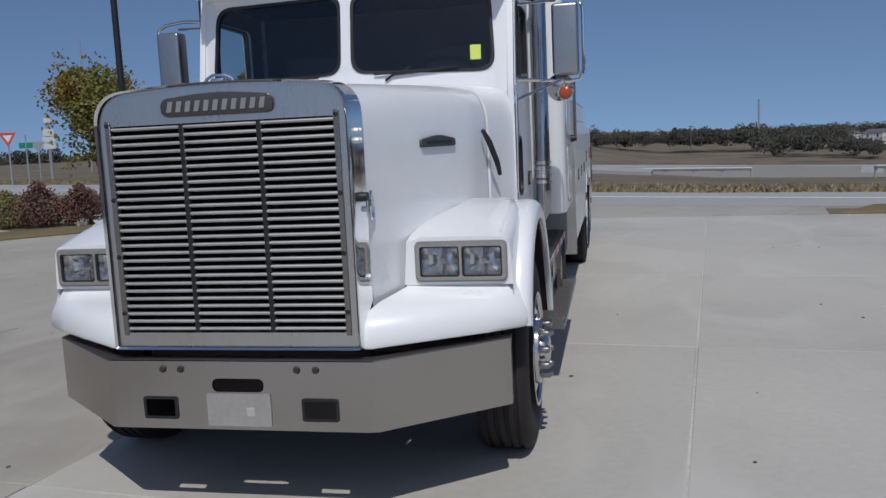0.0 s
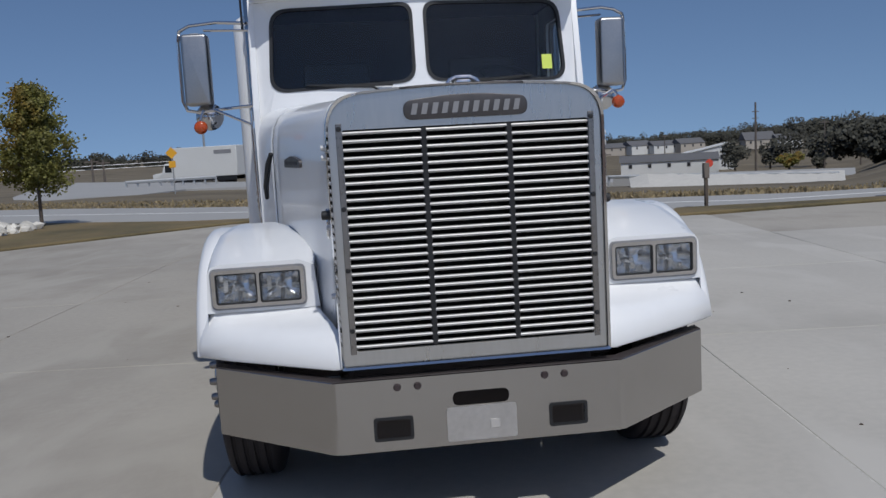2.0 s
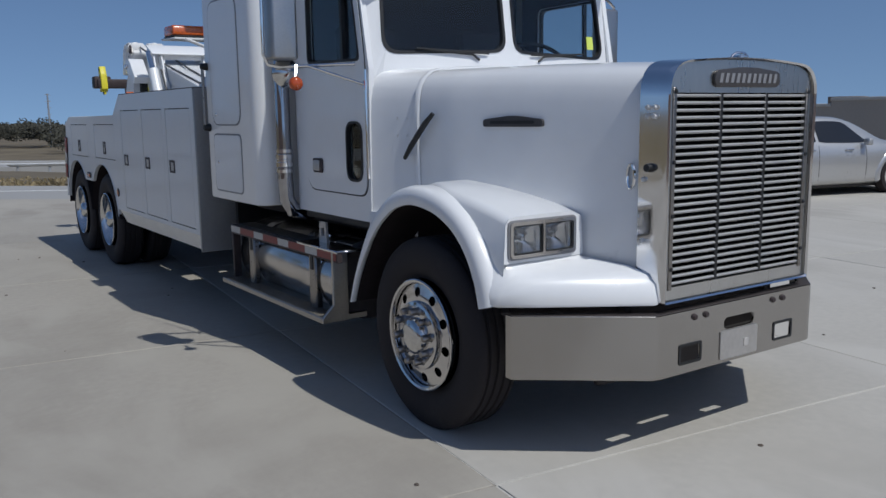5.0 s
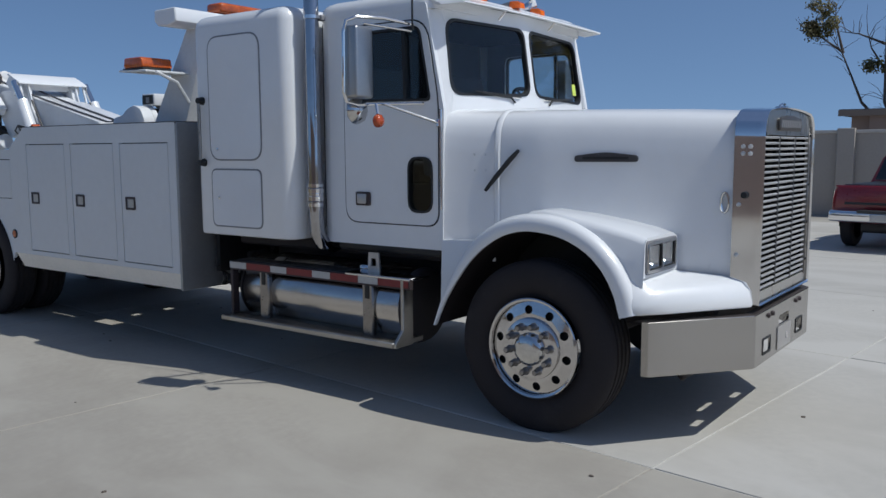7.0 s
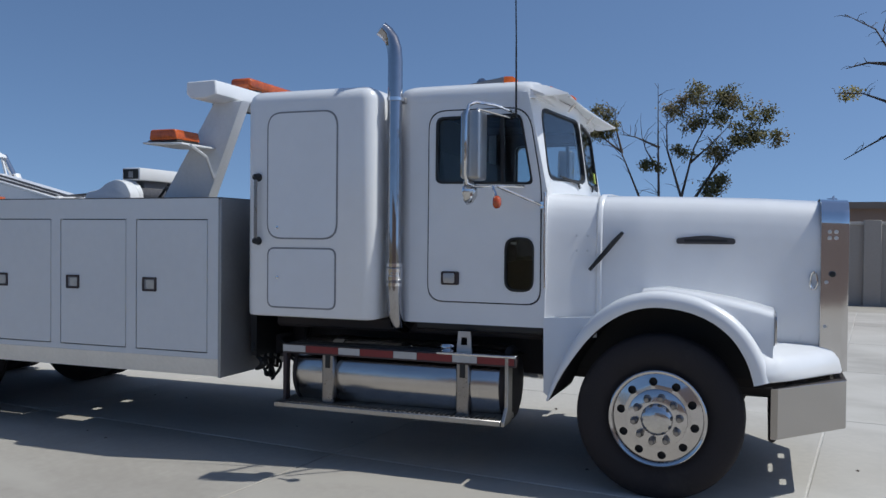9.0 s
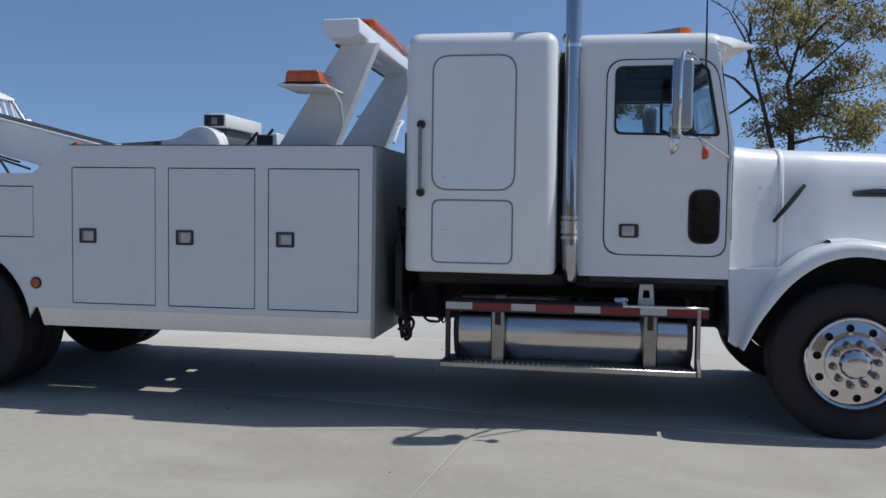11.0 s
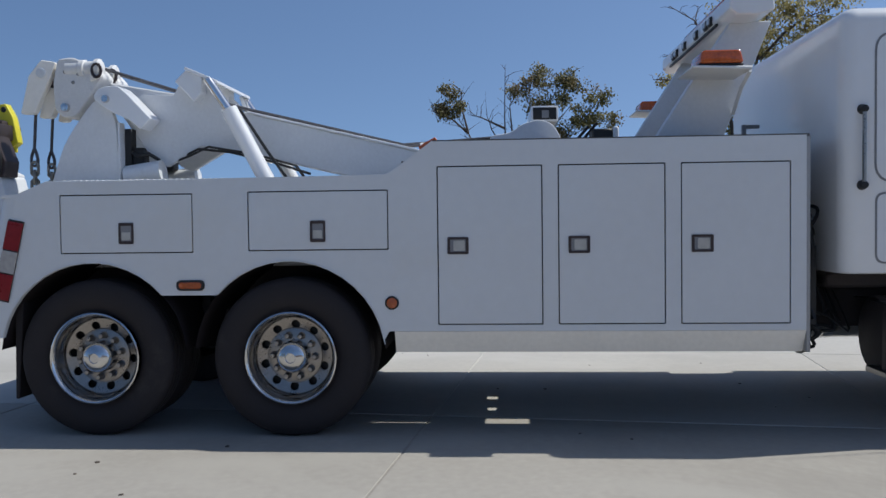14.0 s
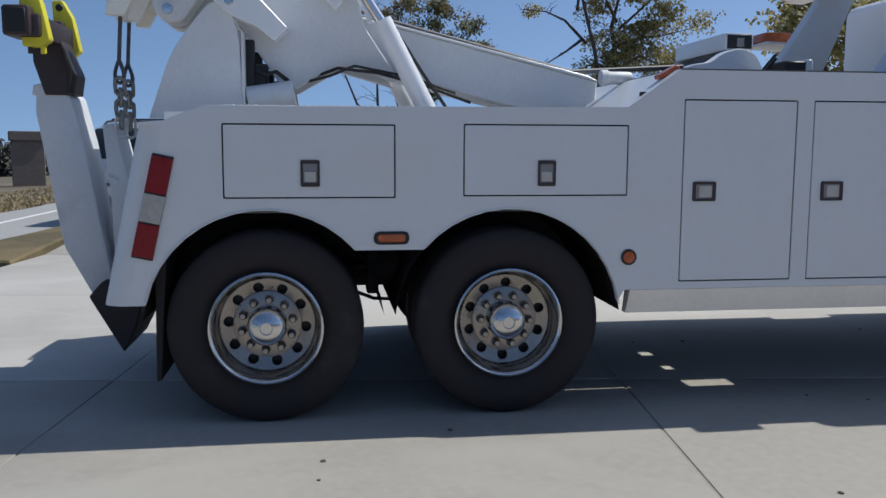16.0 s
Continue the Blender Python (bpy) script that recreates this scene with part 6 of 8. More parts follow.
# fuel tanks and steps
for s in (-1, 1):
    tank = part("fuel_tank", lathe([(0.0, 2.14), (0.2, 2.14), (0.245, 2.15), (0.262, 2.175), (0.262, 3.76), (0.245, 3.785), (0.2, 3.79), (0.0, 3.79)], 32, "y", (s * 0.9, 0, 0.62), caps=False), TANK, truck, "polished cylindrical fuel tank under the steps")
    # Dark discs cover both ends of the polished tank.
    part("tank_end", lathe([(0.0, 2.134), (0.2, 2.134), (0.25, 2.145), (0.264, 2.172), (0.264, 2.18)], 32, "y", (s * 0.9, 0, 0.62), caps=False), GRIME, tank, "dark tank end")
    part("tank_end", lathe([(0.264, 3.752), (0.264, 3.76), (0.25, 3.788), (0.2, 3.797), (0.0, 3.797)], 32, "y", (s * 0.9, 0, 0.62), caps=False), GRIME, tank, "dark tank end")
    for y in (2.43, 3.47):
        part("tank_strap", lathe([(0.264, y - 0.045), (0.27, y - 0.042), (0.27, y + 0.042), (0.264, y + 0.045)], 32, "y", (s * 0.9, 0, 0.62), caps=False), ALLOY, tank)
        part("strap_bracket", box(min(s * 1.14, s * 1.19), max(s * 1.14, s * 1.19), y - 0.05, y + 0.05, 0.42, 0.8, 0.01, 1), DULL_ALLOY, tank)
        part("bracket_bolt", box(min(s * 1.19, s * 1.196), max(s * 1.19, s * 1.196), y - 0.02, y + 0.02, 0.68, 0.79, 0.003, 1), BLACK, tank)
    part("filler_cap", lathe([(0.0, 0.882), (0.06, 0.88), (0.066, 0.87), (0.066, 0.85)], 16, "z", (s * 0.96, 2.62, 0), caps=False), ALLOY, tank)
    step = part("side_step", box(min(s * 0.95, s * 1.285), max(s * 0.95, s * 1.285), 2.13, 3.865, 0.385, 0.425, 0.006, 1), STEP_ALLOY, truck, "aluminium side step with a checkered tread")
    part("tank_deck", box(min(s * 0.6, s * 1.17), max(s * 0.6, s * 1.17), 2.64, 3.8, 0.838, 0.85, 0.003, 1), BLACK, step, "black deck plate over the tank")
    part("upper_step", box(min(s * 0.98, s * 1.205), max(s * 0.98, s * 1.205), 2.05, 2.62, 0.83, 0.85, 0.005, 1), ALLOY, step)
    part("step_edge", box(min(s * 1.16, s * 1.2), max(s * 1.16, s * 1.2), 2.05, 3.84, 0.772, 0.842, 0.004, 1), DARK_STEEL, step)
    part("end_plate", prism([(s * 1.1, 0.84), (s * 1.205, 0.84), (s * 1.205, 0.5), (s * 1.285, 0.42), (s * 1.285, 0.39), (s * 1.1, 0.39)], "y", 2.1, 2.125, 0.003, 1), STEP_ALLOY, step)
    part("end_post", box(min(s * 1.14, s * 1.2), max(s * 1.14, s * 1.2), 3.81, 3.84, 0.42, 0.8, 0.004, 1), DARK_STEEL, step)
    cuts = (2.06, 2.322, 2.502, 2.764, 2.944, 3.206, 3.38, 3.648, 3.84)
    for k, (y, y1) in enumerate(zip(cuts, cuts[1:])):
        part("reflective_tape", box(min(s * 1.2, s * 1.203), max(s * 1.2, s * 1.203), y + 0.002, y1 - 0.002, 0.786, 0.834), (RED_TAPE, SILVER_TAPE)[k % 2], step, ("red reflective tape", "silver reflective tape")[k % 2])
    part("step_bracket", plate([(2.4, 0.845), (2.51, 0.845), (2.5, 0.985), (2.41, 0.985)], [[(2.43, 0.89), (2.48, 0.89), (2.475, 0.945), (2.435, 0.945)]], lambda a, b: (s * 1.09, a, b), lambda a, b: (s * 1.075, a, b)), DULL_PLATE, step)
    bm = None
    for k in range(44):
        y = 2.2 + k * 0.036
        bm = box(min(s * 1.16, s * 1.275), max(s * 1.16, s * 1.275), y, y + 0.014, 0.425, 0.432, bm=bm)
    part("tread_mat", bm, STEP_ALLOY, step)
bm = tube([(-0.6, 4.25, 0.95), (-0.75, 4.22, 0.7), (-0.8, 4.2, 0.55), (-0.72, 4.25, 0.5), (-0.6, 4.3, 0.62)], 0.018)
bm = tube([(-0.5, 4.28, 1.2), (-0.85, 4.24, 0.95), (-0.86, 4.2, 0.62), (-0.7, 4.2, 0.58), (-0.5, 4.3, 0.75)], 0.014, 8, bm)
bm = tube([(-0.95, 4.24, 1.5), (-1.0, 4.22, 1.2), (-0.95, 4.25, 0.9), (-1.02, 4.22, 0.75), (-0.7, 4.24, 0.7)], 0.014, 8, bm)
part("air_line", bm, BLACK, truck, "tangled black air hoses")
for k, (x0, z0, r0) in enumerate(((-0.9, 1.38, 0.1), (-0.78, 1.3, 0.13), (-0.6, 1.36, 0.11), (-0.86, 0.6, 0.07), (-0.74, 0.57, 0.09), (-0.95, 0.64, 0.05))):
    part("hose_coil", tube([(x0 + r0 * math.cos(a) * 0.6, 4.2 + 0.03 * math.sin(2 * a + k), z0 + r0 * math.sin(a)) for a in [i * math.pi / 9 for i in range(18)]], 0.012, 6, closed=True), BLACK, truck, "coiled black air hose")
rh = random.Random(8)
for k in range(5):
    p = Vector((rh.uniform(-0.7, -0.5), 4.3, rh.uniform(0.66, 0.9)))
    pts = [p.copy()]
    for n in range(5):
        p = p + Vector((rh.uniform(-0.04, 0.04), -rh.uniform(0.03, 0.11), rh.uniform(-0.09, 0.06)))
        p.z = min(0.86, max(0.62, p.z))
        pts.append(p.copy())
    pts.append(Vector((-0.55, p.y + 0.05, 0.95)))
    part("air_hose", tube(smooth(pts, 3), rh.choice((0.008, 0.011)), 6), BLACK, truck, "slack black air hose under the sleeper")
part("hose_manifold", box(-0.72, -0.5, 4.16, 4.3, 0.68, 0.84, 0.02, 1), GRIME, truck)
part("rear_bulkhead", box(-1.0, 1.0, 4.2, 4.25, 0.7, 1.22), BLACK, truck)
# Added dark fill, stops light showing through under cab and sleeper.
part("under_cab_fill", box(-0.88, 0.88, 1.95, 4.1, 0.93, 1.035, 0.02, 1), GRIME, truck, "added dark fill that blocks light under cab and sleeper")
for s in (-1, 1):
    part("splash_guard", prism(rounded([(1.88, 0.62), (1.9, 0.62), (1.93, 1.05), (1.9, 1.05)], 0.008), "x", s * 0.5, s * 0.98, 0.004, 1), RUBBER, truck, "black rubber flap behind the front wheel")

# wheels
def tyre_mesh(w):
    h = w / 2
    p = [(0.30, -h * 0.72), (0.34, -h * 0.9), (0.40, -h), (0.455, -h * 0.98), (0.495, -h * 0.9), (0.513, -h * 0.8)]
    tread = []
    for k, a in enumerate((-0.55, -0.18, 0.18, 0.55)):
        tread += [(0.523, h * a - 0.012), (0.511, h * a - 0.008), (0.511, h * a + 0.008), (0.523, h * a + 0.012)]
    return p + [(0.52, -h * 0.72)] + tread + [(0.52, h * 0.72)] + [(r, -a) for r, a in p[::-1]]


def circle(r, n, cy=0.0, cz=0.0):
    return [(cy + r * math.cos(2 * math.pi * i / n), cz + r * math.sin(2 * math.pi * i / n)) for i in range(n)]


def build_wheel(front, parent):
    """A wheel on the x axis whose outer side is -x."""
    w = thing("wheel", "", "")
    w.parent = parent
    width = 0.28
    part("tyre", lathe(tyre_mesh(width), 64, "x", caps=False), RUBBER, w, "worn black truck tyre", sharp=0.5)
    o = -width / 2
    if front:
        prof = [(0.29, -o), (0.27, 0.02), (0.276, o + 0.03), (0.3, o - 0.004), (0.304, o - 0.012), (0.298, o - 0.016), (0.286, o - 0.012), (0.281, o + 0.004)]
        face, disc_r, hole_r, lug_r, raised = o - 0.008, 0.284, 0.232, 0.14, 0.02
    else:
        prof = [(0.29, -o), (0.27, 0.02), (0.276, o + 0.03), (0.3, o - 0.004), (0.304, o - 0.012), (0.296, o - 0.016), (0.284, o - 0.006), (0.276, o + 0.03), (0.27, o + 0.06), (0.262, o + 0.068), (0.254, o + 0.1), (0.25, o + 0.14)]
        face, disc_r, hole_r, lug_r, raised = o + 0.128, 0.256, 0.208, 0.14, 0.014
    part("rim", lathe(prof, 56, "x", caps=False), ALLOY if front else RIM_LIP, w, "polished aluminium rim" if front else "dull aluminium rim", sharp=0.7)

    def dish(a, b):
        """The disc leans back towards its rim on a steered wheel, and forward on a driven one."""
        return (0.02 if front else -0.022) * max(0.0, math.hypot(a, b) - 0.187) / (disc_r - 0.187)

    holes = [circle(0.0295 if not front else 0.0265, 16, hole_r * math.cos(2 * math.pi * k / 10), hole_r * math.sin(2 * math.pi * k / 10)) for k in range(10)]
    part("wheel_disc", plate(circle(disc_r, 56), holes + [circle(0.09, 32)], lambda a, b: (face + dish(a, b), a, b), lambda a, b: (face + 0.016 + dish(a, b), a, b)), ALLOY if front else DULL_ALLOY, w)
    part("brake_drum", lathe([(0.0, face + 0.05), (0.262, face + 0.05), (0.262, face + 0.09)], 32, "x", caps=False), BLACK, w)
    lug_x = face - raised
    part("hub_face", lathe([(0.187, face + 0.001), (0.184, lug_x + 0.003), (0.179, lug_x), (0.085, lug_x)], 48, "x", caps=False), ALLOY if front else DULL_ALLOY, w)
    hub = [(0.1, lug_x + 0.01), (0.098, lug_x - 0.02), (0.09, lug_x - 0.034), (0.07, lug_x - 0.044), (0.035, lug_x - 0.049), (0.0, lug_x - 0.05)]
    if not front:
        hub = [(0.108, lug_x + 0.02), (0.106, lug_x - 0.06), (0.098, lug_x - 0.1), (0.074, lug_x - 0.124), (0.034, lug_x - 0.134), (0.03, lug_x - 0.126), (0.0, lug_x - 0.126)]
    part("hub_cap", lathe(hub, 32, "x", caps=False), RIM_LIP, w, "domed chrome hub cap", sharp=0.9)
    lug = None
    for k in range(10):
        a = 2 * math.pi * (k + 0.5) / 10
        m = pose(lug_x, lug_r * math.cos(a), lug_r * math.sin(a))
        if lug is None:
            lug = part("lug_nut", lathe([(0.027, 0.004), (0.024, -0.004), (0.0195, -0.008), (0.0195, -0.046), (0.014, -0.056), (0.0, -0.057)], 10, "x", caps=False), LUG, w)
            lug.matrix_basis = m
        else:
            again(lug, w, m)
    return w


def copy_part(ob, m):
    o = copy_thing(ob, m)
    return o


steer = build_wheel(True, truck)
steer.matrix_basis = pose(-1.05, 1.125, 0.513, 11)
copy_part(steer, pose(1.05, 1.125, 0.513, 30, 0, 180))
drive = build_wheel(False, truck)
drive.matrix_basis = pose(-1.115, 7.64, 0.525, 20, 0, 0)
for x, y, rz in ((-1.115, 8.96, 0), (1.115, 7.64, 180), (1.115, 8.96, 180)):
    copy_part(drive, pose(x, y, 0.525, 5, 0, rz))
for s in (-1, 1):
    for y in (7.64, 8.96):
        part("inner_tyre", lathe(tyre_mesh(0.27), 40, "x", (s * 0.79, y, 0.525), caps=False), RUBBER, truck)

# ---- service body ----
R_ARCH = 0.628
rear_arc = arc(8.96, 0.53, R_ARCH, 14, 139, 14)
front_arc = arc(7.64, 0.53, R_ARCH, 41, 170, 14)
outline = [(9.66, 0.665), (9.575, 0.665)] + rear_arc[1:] + front_arc + [(6.985, 0.7), (4.36, 0.7), (4.36, 1.918), (6.69, 1.918), (6.985, 1.712), (9.25, 1.695), (9.455, 1.615)]
body = None
DOORS = ((4.462, 5.122, 0.748, 1.752, "side"), (5.232, 5.89, 0.748, 1.752, "side"), (6.002, 6.66, 0.748, 1.752, "side"), (6.99, 7.895, 1.235, 1.608, "top"), (8.275, 9.157, 1.228, 1.602, "top"))
for s in (-1, 1):
    X = lambda d: (lambda a, b: (s * (1.28 + d), a, b))
    holes = [rrect(y0 - 0.008, y1 + 0.008, z0 - 0.008, z1 + 0.008, 0.006, 1) for y0, y1, z0, z1, _ in DOORS]
    panel = plate(outline, holes, X(0.0), X(-0.03))
    if body is None:
        body = part("service_body", panel, WHITE_BODY, truck, "white steel service body with side compartments")
    else:
        part("side_panel", panel, WHITE_BODY, body)
    part("compartment_back", box(min(s * 1.2, s * 1.22), max(s * 1.2, s * 1.22), 4.4, 9.2, 1.2, 1.7), GASKET, body)
    part("compartment_back", box(min(s * 1.2, s * 1.22), max(s * 1.2, s * 1.22), 4.4, 6.9, 0.71, 1.8), GASKET, body)
    for y0, y1, z0, z1, kind in DOORS:
        d = part("compartment_door", prism(rrect(y0, y1, z0, z1, 0.006, 2), "x", s * 1.262, s * 1.2795, 0.002, 1), WHITE_BODY, truck, "flush white compartment door with a paddle latch")
        if kind == "side":
            cy, cz, w, h = y1 - 0.125, 1.25, 0.068, 0.055
        else:
            cy, cz, w, h = (y0 + y1) / 2 - 0.0, 1.352, 0.05, 0.07
        part("latch_frame", plate(rrect(cy - w, cy + w, cz - h, cz + h, 0.01), [rrect(cy - w * 0.74, cy + w * 0.74, cz - h * 0.72, cz + h * 0.72, 0.006)], X(0.006), X(-0.004)), DARK_STEEL, d)
        part("latch_cup", prism(rrect(cy - w * 0.75, cy + w * 0.75, cz - h * 0.75, cz + h * 0.75, 0.005), "x", s * 1.276, s * 1.2815), TRIM_GREY, d)
        if kind == "side":
            pad = rrect(cy - w * 0.66, cy + w * 0.45, cz - h * 0.62, cz + h * 0.6, 0.01)
        else:
            pad = rrect(cy - w * 0.6, cy + w * 0.6, cz - h * 0.64, cz + h * 0.12, 0.006)
        part("latch_paddle", prism(pad, "x", s * 1.281, s * 1.285, 0.002, 1), LATCH, d, "worn steel paddle latch")
    part("kick_panel", prism([(s * 1.28, 0.698), (s * 1.212, 0.556), (s * 1.15, 0.556), (s * 1.2, 0.72)], "y", 4.362, 6.95), CREAM, body, "turned-in white kick panel")
    # wheel arch liners
    for cy in (7.64, 8.96):
        ring0 = [(s * 1.275, y, z) for y, z in arc(cy, 0.53, R_ARCH + 0.004, 5, 175, 16)]
        ring1 = [(s * 0.01, y, z) for _, y, z in ring0]
        part("arch_liner", loft([ring0, ring1], False, False), LINER, body)
        ringt = [(s * 1.284, y, z) for y, z in arc(cy, 0.53, R_ARCH + 0.006, 41 if cy < 8 else 14, 172 if cy < 8 else 139, 16)]
        part("arch_trim", tube(ringt, 0.0035, 6), WHITE_BODY, body)
    # side lamps
    part("marker_lamp", prism(rrect(8.195, 8.385, 0.972, 1.042, 0.034, 6), "x", s * 1.28, s * 1.29, 0.004, 1), BLACK, body, "oval amber side marker in a black ring")
    part("marker_lens", prism(rrect(8.215, 8.365, 0.986, 1.028, 0.02, 5), "x", s * 1.289, s * 1.298, 0.004, 1), AMBER_DARK, body)
    part("reflector_ring", lathe([(0.045, s * 1.28), (0.045, s * 1.287), (0.036, s * 1.29)], 20, "x", (0, 6.965, 0.885), caps=False), BLACK, body)
    part("reflector_lens", lathe([(0.036, s * 1.285), (0.033, s * 1.292), (0.0, s * 1.294)], 20, "x", (0, 6.965, 0.885), caps=False), AMBER_DARK, body)
    # rear corner lamp strip on the slanted corner
    def strip(f0, f1):
        a, b = Vector((9.458, 1.436)), Vector((9.578, 0.922))
        p, q = a.lerp(b, f0), a.lerp(b, f1)
        w = Vector((0.106, 0.022))
        return [tuple(p - w * 0.5), tuple(p + w * 0.5), tuple(q + w * 0.5), tuple(q - w * 0.5)]
    holder = part("tail_lamp", prism(strip(-0.02, 1.02), "x", s * 1.28, s * 1.29, 0.003, 1), BLACK, body, "red and white tail lamp strip")
    part("red_lens", prism(strip(0.0, 0.36), "x", s * 1.29, s * 1.297, 0.003, 1), RED, body)
    part("clear_lens", prism(strip(0.375, 0.655), "x", s * 1.29, s * 1.297, 0.003, 1), CLEAR_LENS, body)
    part("red_lens", prism(strip(0.67, 1.0), "x", s * 1.29, s * 1.297, 0.003, 1), RED, body)
    # rounded rear corner
    rings = []
    for z in (1.612, 1.3, 1.0, 0.665):
        y = 9.455 + (1.615 - z) * 0.2158
        rings.append([(s * 1.28, y - 0.002, z), (s * 1.275, y + 0.05, z), (s * 1.25, y + 0.1, z), (s * 1.2, y + 0.13, z), (s * 0.8, y + 0.15, z), (s * 0.7, y + 0.15, z)])
    part("rear_corner", loft(rings, False, False), WHITE_BODY, body)
    part("inner_side", box(min(s * 0.66, s * 0.7), max(s * 0.66, s * 0.7), 6.7, 9.55, 1.22, 1.69), WHITE_BODY, body)
    bm = None
    for k in range(56):
        y = 7.05 + k * 0.038
        bm = box(min(s * 1.27, s * 1.1), max(s * 1.27, s * 1.1), y, y + 0.018, 1.70, 1.7065, bm=bm)
    part("tread_strip", bm, WHITE_WORN, body)
part("front_wall", box(-1.278, 1.278, 4.335, 4.362, 0.56, 1.918, 0.004, 1), GREY_END, body, "bare aluminium front wall")
# Ground rectangles to be lit through unseen slots added to deck and floor.
SUN_PATCHES = ((-0.83, -0.66, 6.06, 6.38), (0.44, 0.5, 6.7, 7.48), (-0.815, -0.77, 6.67, 7.19), (-0.05, 0.1, 6.28, 6.38), (-0.42, -0.3, 6.29, 6.37))


def slotted(x0, x1, y0, y1, z0, z1):
    """A plate with added slots, placed so slips of sun reach chosen ground patches."""
    holes = [rrect(a + 0.145 * z0, b + 0.145 * z0, c - 0.7 * z0, d - 0.7 * z0, 0.004, 1) for a, b, c, d in SUN_PATCHES]
    return plate(rrect(x0, x1, y0, y1, 0.004, 1), holes, lambda a, b: (a, b, z1), lambda a, b: (a, b, z0))


part("deck", slotted(-1.279, 1.279, 4.34, 6.69, 1.907, 1.926), DECK, body, "dark deck plate, top unseen, kept dark to cut bounced light")
part("deck_slope", prism([(6.69, 1.906), (6.695, 1.922), (6.985, 1.715), (6.985, 1.698)], "x", -1.279, 1.279), WHITE_BODY, body)
for s in (-1, 1):
    part("rear_deck", box(min(s * 0.66, s * 1.279), max(s * 0.66, s * 1.279), 6.98, 9.26, 1.684, 1.702, 0.004, 1), WHITE_BODY, body)
    part("deck_tail", prism([(9.25, 1.685), (9.25, 1.702), (9.452, 1.621), (9.58, 1.612), (9.58, 1.595), (9.45, 1.6)], "x", s * 0.7, s * 1.279), WHITE_BODY, body)
# Added dark block, stops daylight showing through above the drive wheels.
part("axle_gap_block", box(-0.5, 0.5, 6.95, 9.55, 0.86, 1.13, 0.01, 1), GRIME, body)
part("deck_stud", box(-0.03, 0.01, 4.37, 4.4, 1.92, 2.12, 0.004, 1), TRIM_GREY, body)
part("deck_stud_arm", box(-0.028, 0.008, 4.27, 4.37, 2.09, 2.118, 0.004, 1), TRIM_GREY, body)
part("tub_floor", box(-0.68, 0.68, 6.6, 9.6, 1.1, 1.14), WHITE_WORN, body)
part("tailboard", box(-0.8, 0.8, 9.6, 9.64, 0.7, 1.5, 0.005, 1), WHITE_WORN, body)
part("floor_pan", slotted(-1.2, 1.2, 4.37, 6.95, 0.73, 0.75), GRIME, body)

# ---- light pylon over the front of the body ----
pylon = part("light_pylon", prism([(4.77, 1.92), (5.23, 1.92), (4.71, 2.72), (4.44, 2.72)], "x", -0.86, -0.74, 0.012, 2), WHITE_WORN, truck, "slanted white pylon carrying amber light bars")
part("pylon_leg", prism([(4.77, 1.92), (5.23, 1.92), (4.71, 2.72), (4.44, 2.72)], "x", 0.6, 0.72, 0.012, 2), WHITE_WORN, pylon)
part("pylon_head", prism(rounded([(4.51, 2.845), (4.5, 2.735), (4.6, 2.705), (4.74, 2.71), (4.785, 2.75), (4.78, 2.84)], 0.012, 2), "x", -1.12, 1.12, 0.008, 1), WHITE, pylon, "white box beam across the pylon head")
part("light_bar", box(-0.66, 0.66, 4.5, 4.7, 2.855, 2.945, 0.03, 3), AMBER_BAR, pylon, "amber warning light bar")
for x in (-0.5, 0.5):
    part("light_bar_foot", box(x - 0.05, x + 0.05, 4.52, 4.68, 2.838, 2.86, 0.006, 1), BLACK, pylon)
for x in (-0.62, -0.5, -0.2, 0.2, 0.5, 0.62):
    lampw = part("work_lamp", box(x - 0.05, x + 0.05, 4.772, 4.8, 2.742, 2.806, 0.012, 2), BLACK, pylon, "small work lamp let into the pylon head")
    part("lens", prism(rrect(x - 0.036, x + 0.036, 2.754, 2.794, 0.01), "y", 4.799, 4.805), CLEAR_LENS, lampw)
part("lamp_rail", box(-0.78, 0.78, 4.77, 4.79, 2.708, 2.728, 0.004, 1), BLACK, pylon)
for s in (-1, 1):
    part("lamp_shelf", prism(rounded([(4.69, 2.33), (5.06, 2.345), (5.06, 2.36), (4.69, 2.348)], 0.004, 1), "x", s * 0.84, s * 1.29, 0.004, 1), WHITE_WORN, pylon)
    part("shelf_brace", tube([(s * 0.87, 4.7, 2.1), (s * 1.0, 4.68, 2.26), (s * 1.2, 4.68, 2.335)], 0.014, 6), WHITE_WORN, pylon)
    part("beacon_base", box(min(s * 1.0, s * 1.28), max(s * 1.0, s * 1.28), 4.74, 5.02, 2.355, 2.372, 0.006, 1), BLACK, pylon)
    part("beacon_lens", prism(rounded([(4.74, 2.372), (5.01, 2.372), (4.995, 2.455), (4.76, 2.455)], 0.02, 3), "x", s * 0.99, s * 1.28, 0.02, 3), AMBER_BAR, pylon, "amber flasher on a side shelf")

# ---- winch ----
winch = part("winch", lathe([(0.0, -0.66), (0.15, -0.655), (0.16, -0.64), (0.16, -0.6), (0.1, -0.59), (0.1, 0.09), (0.16, 0.1), (0.16, 0.14), (0.15, 0.155), (0.0, 0.16)], 26, "x", (0.22, 5.98, 1.975), caps=False), WHITE_WORN, truck, "white cable winch on the deck")
part("gear_housing", prism(rounded([(6.35, 1.925), (5.82, 1.925), (5.82, 2.0), (5.88, 2.1), (5.98, 2.135), (6.1, 2.1), (6.18, 2.04), (6.33, 2.02)], 0.04, 3), "x", -0.55, -0.43, 0.012, 2), WHITE_WORN, winch)
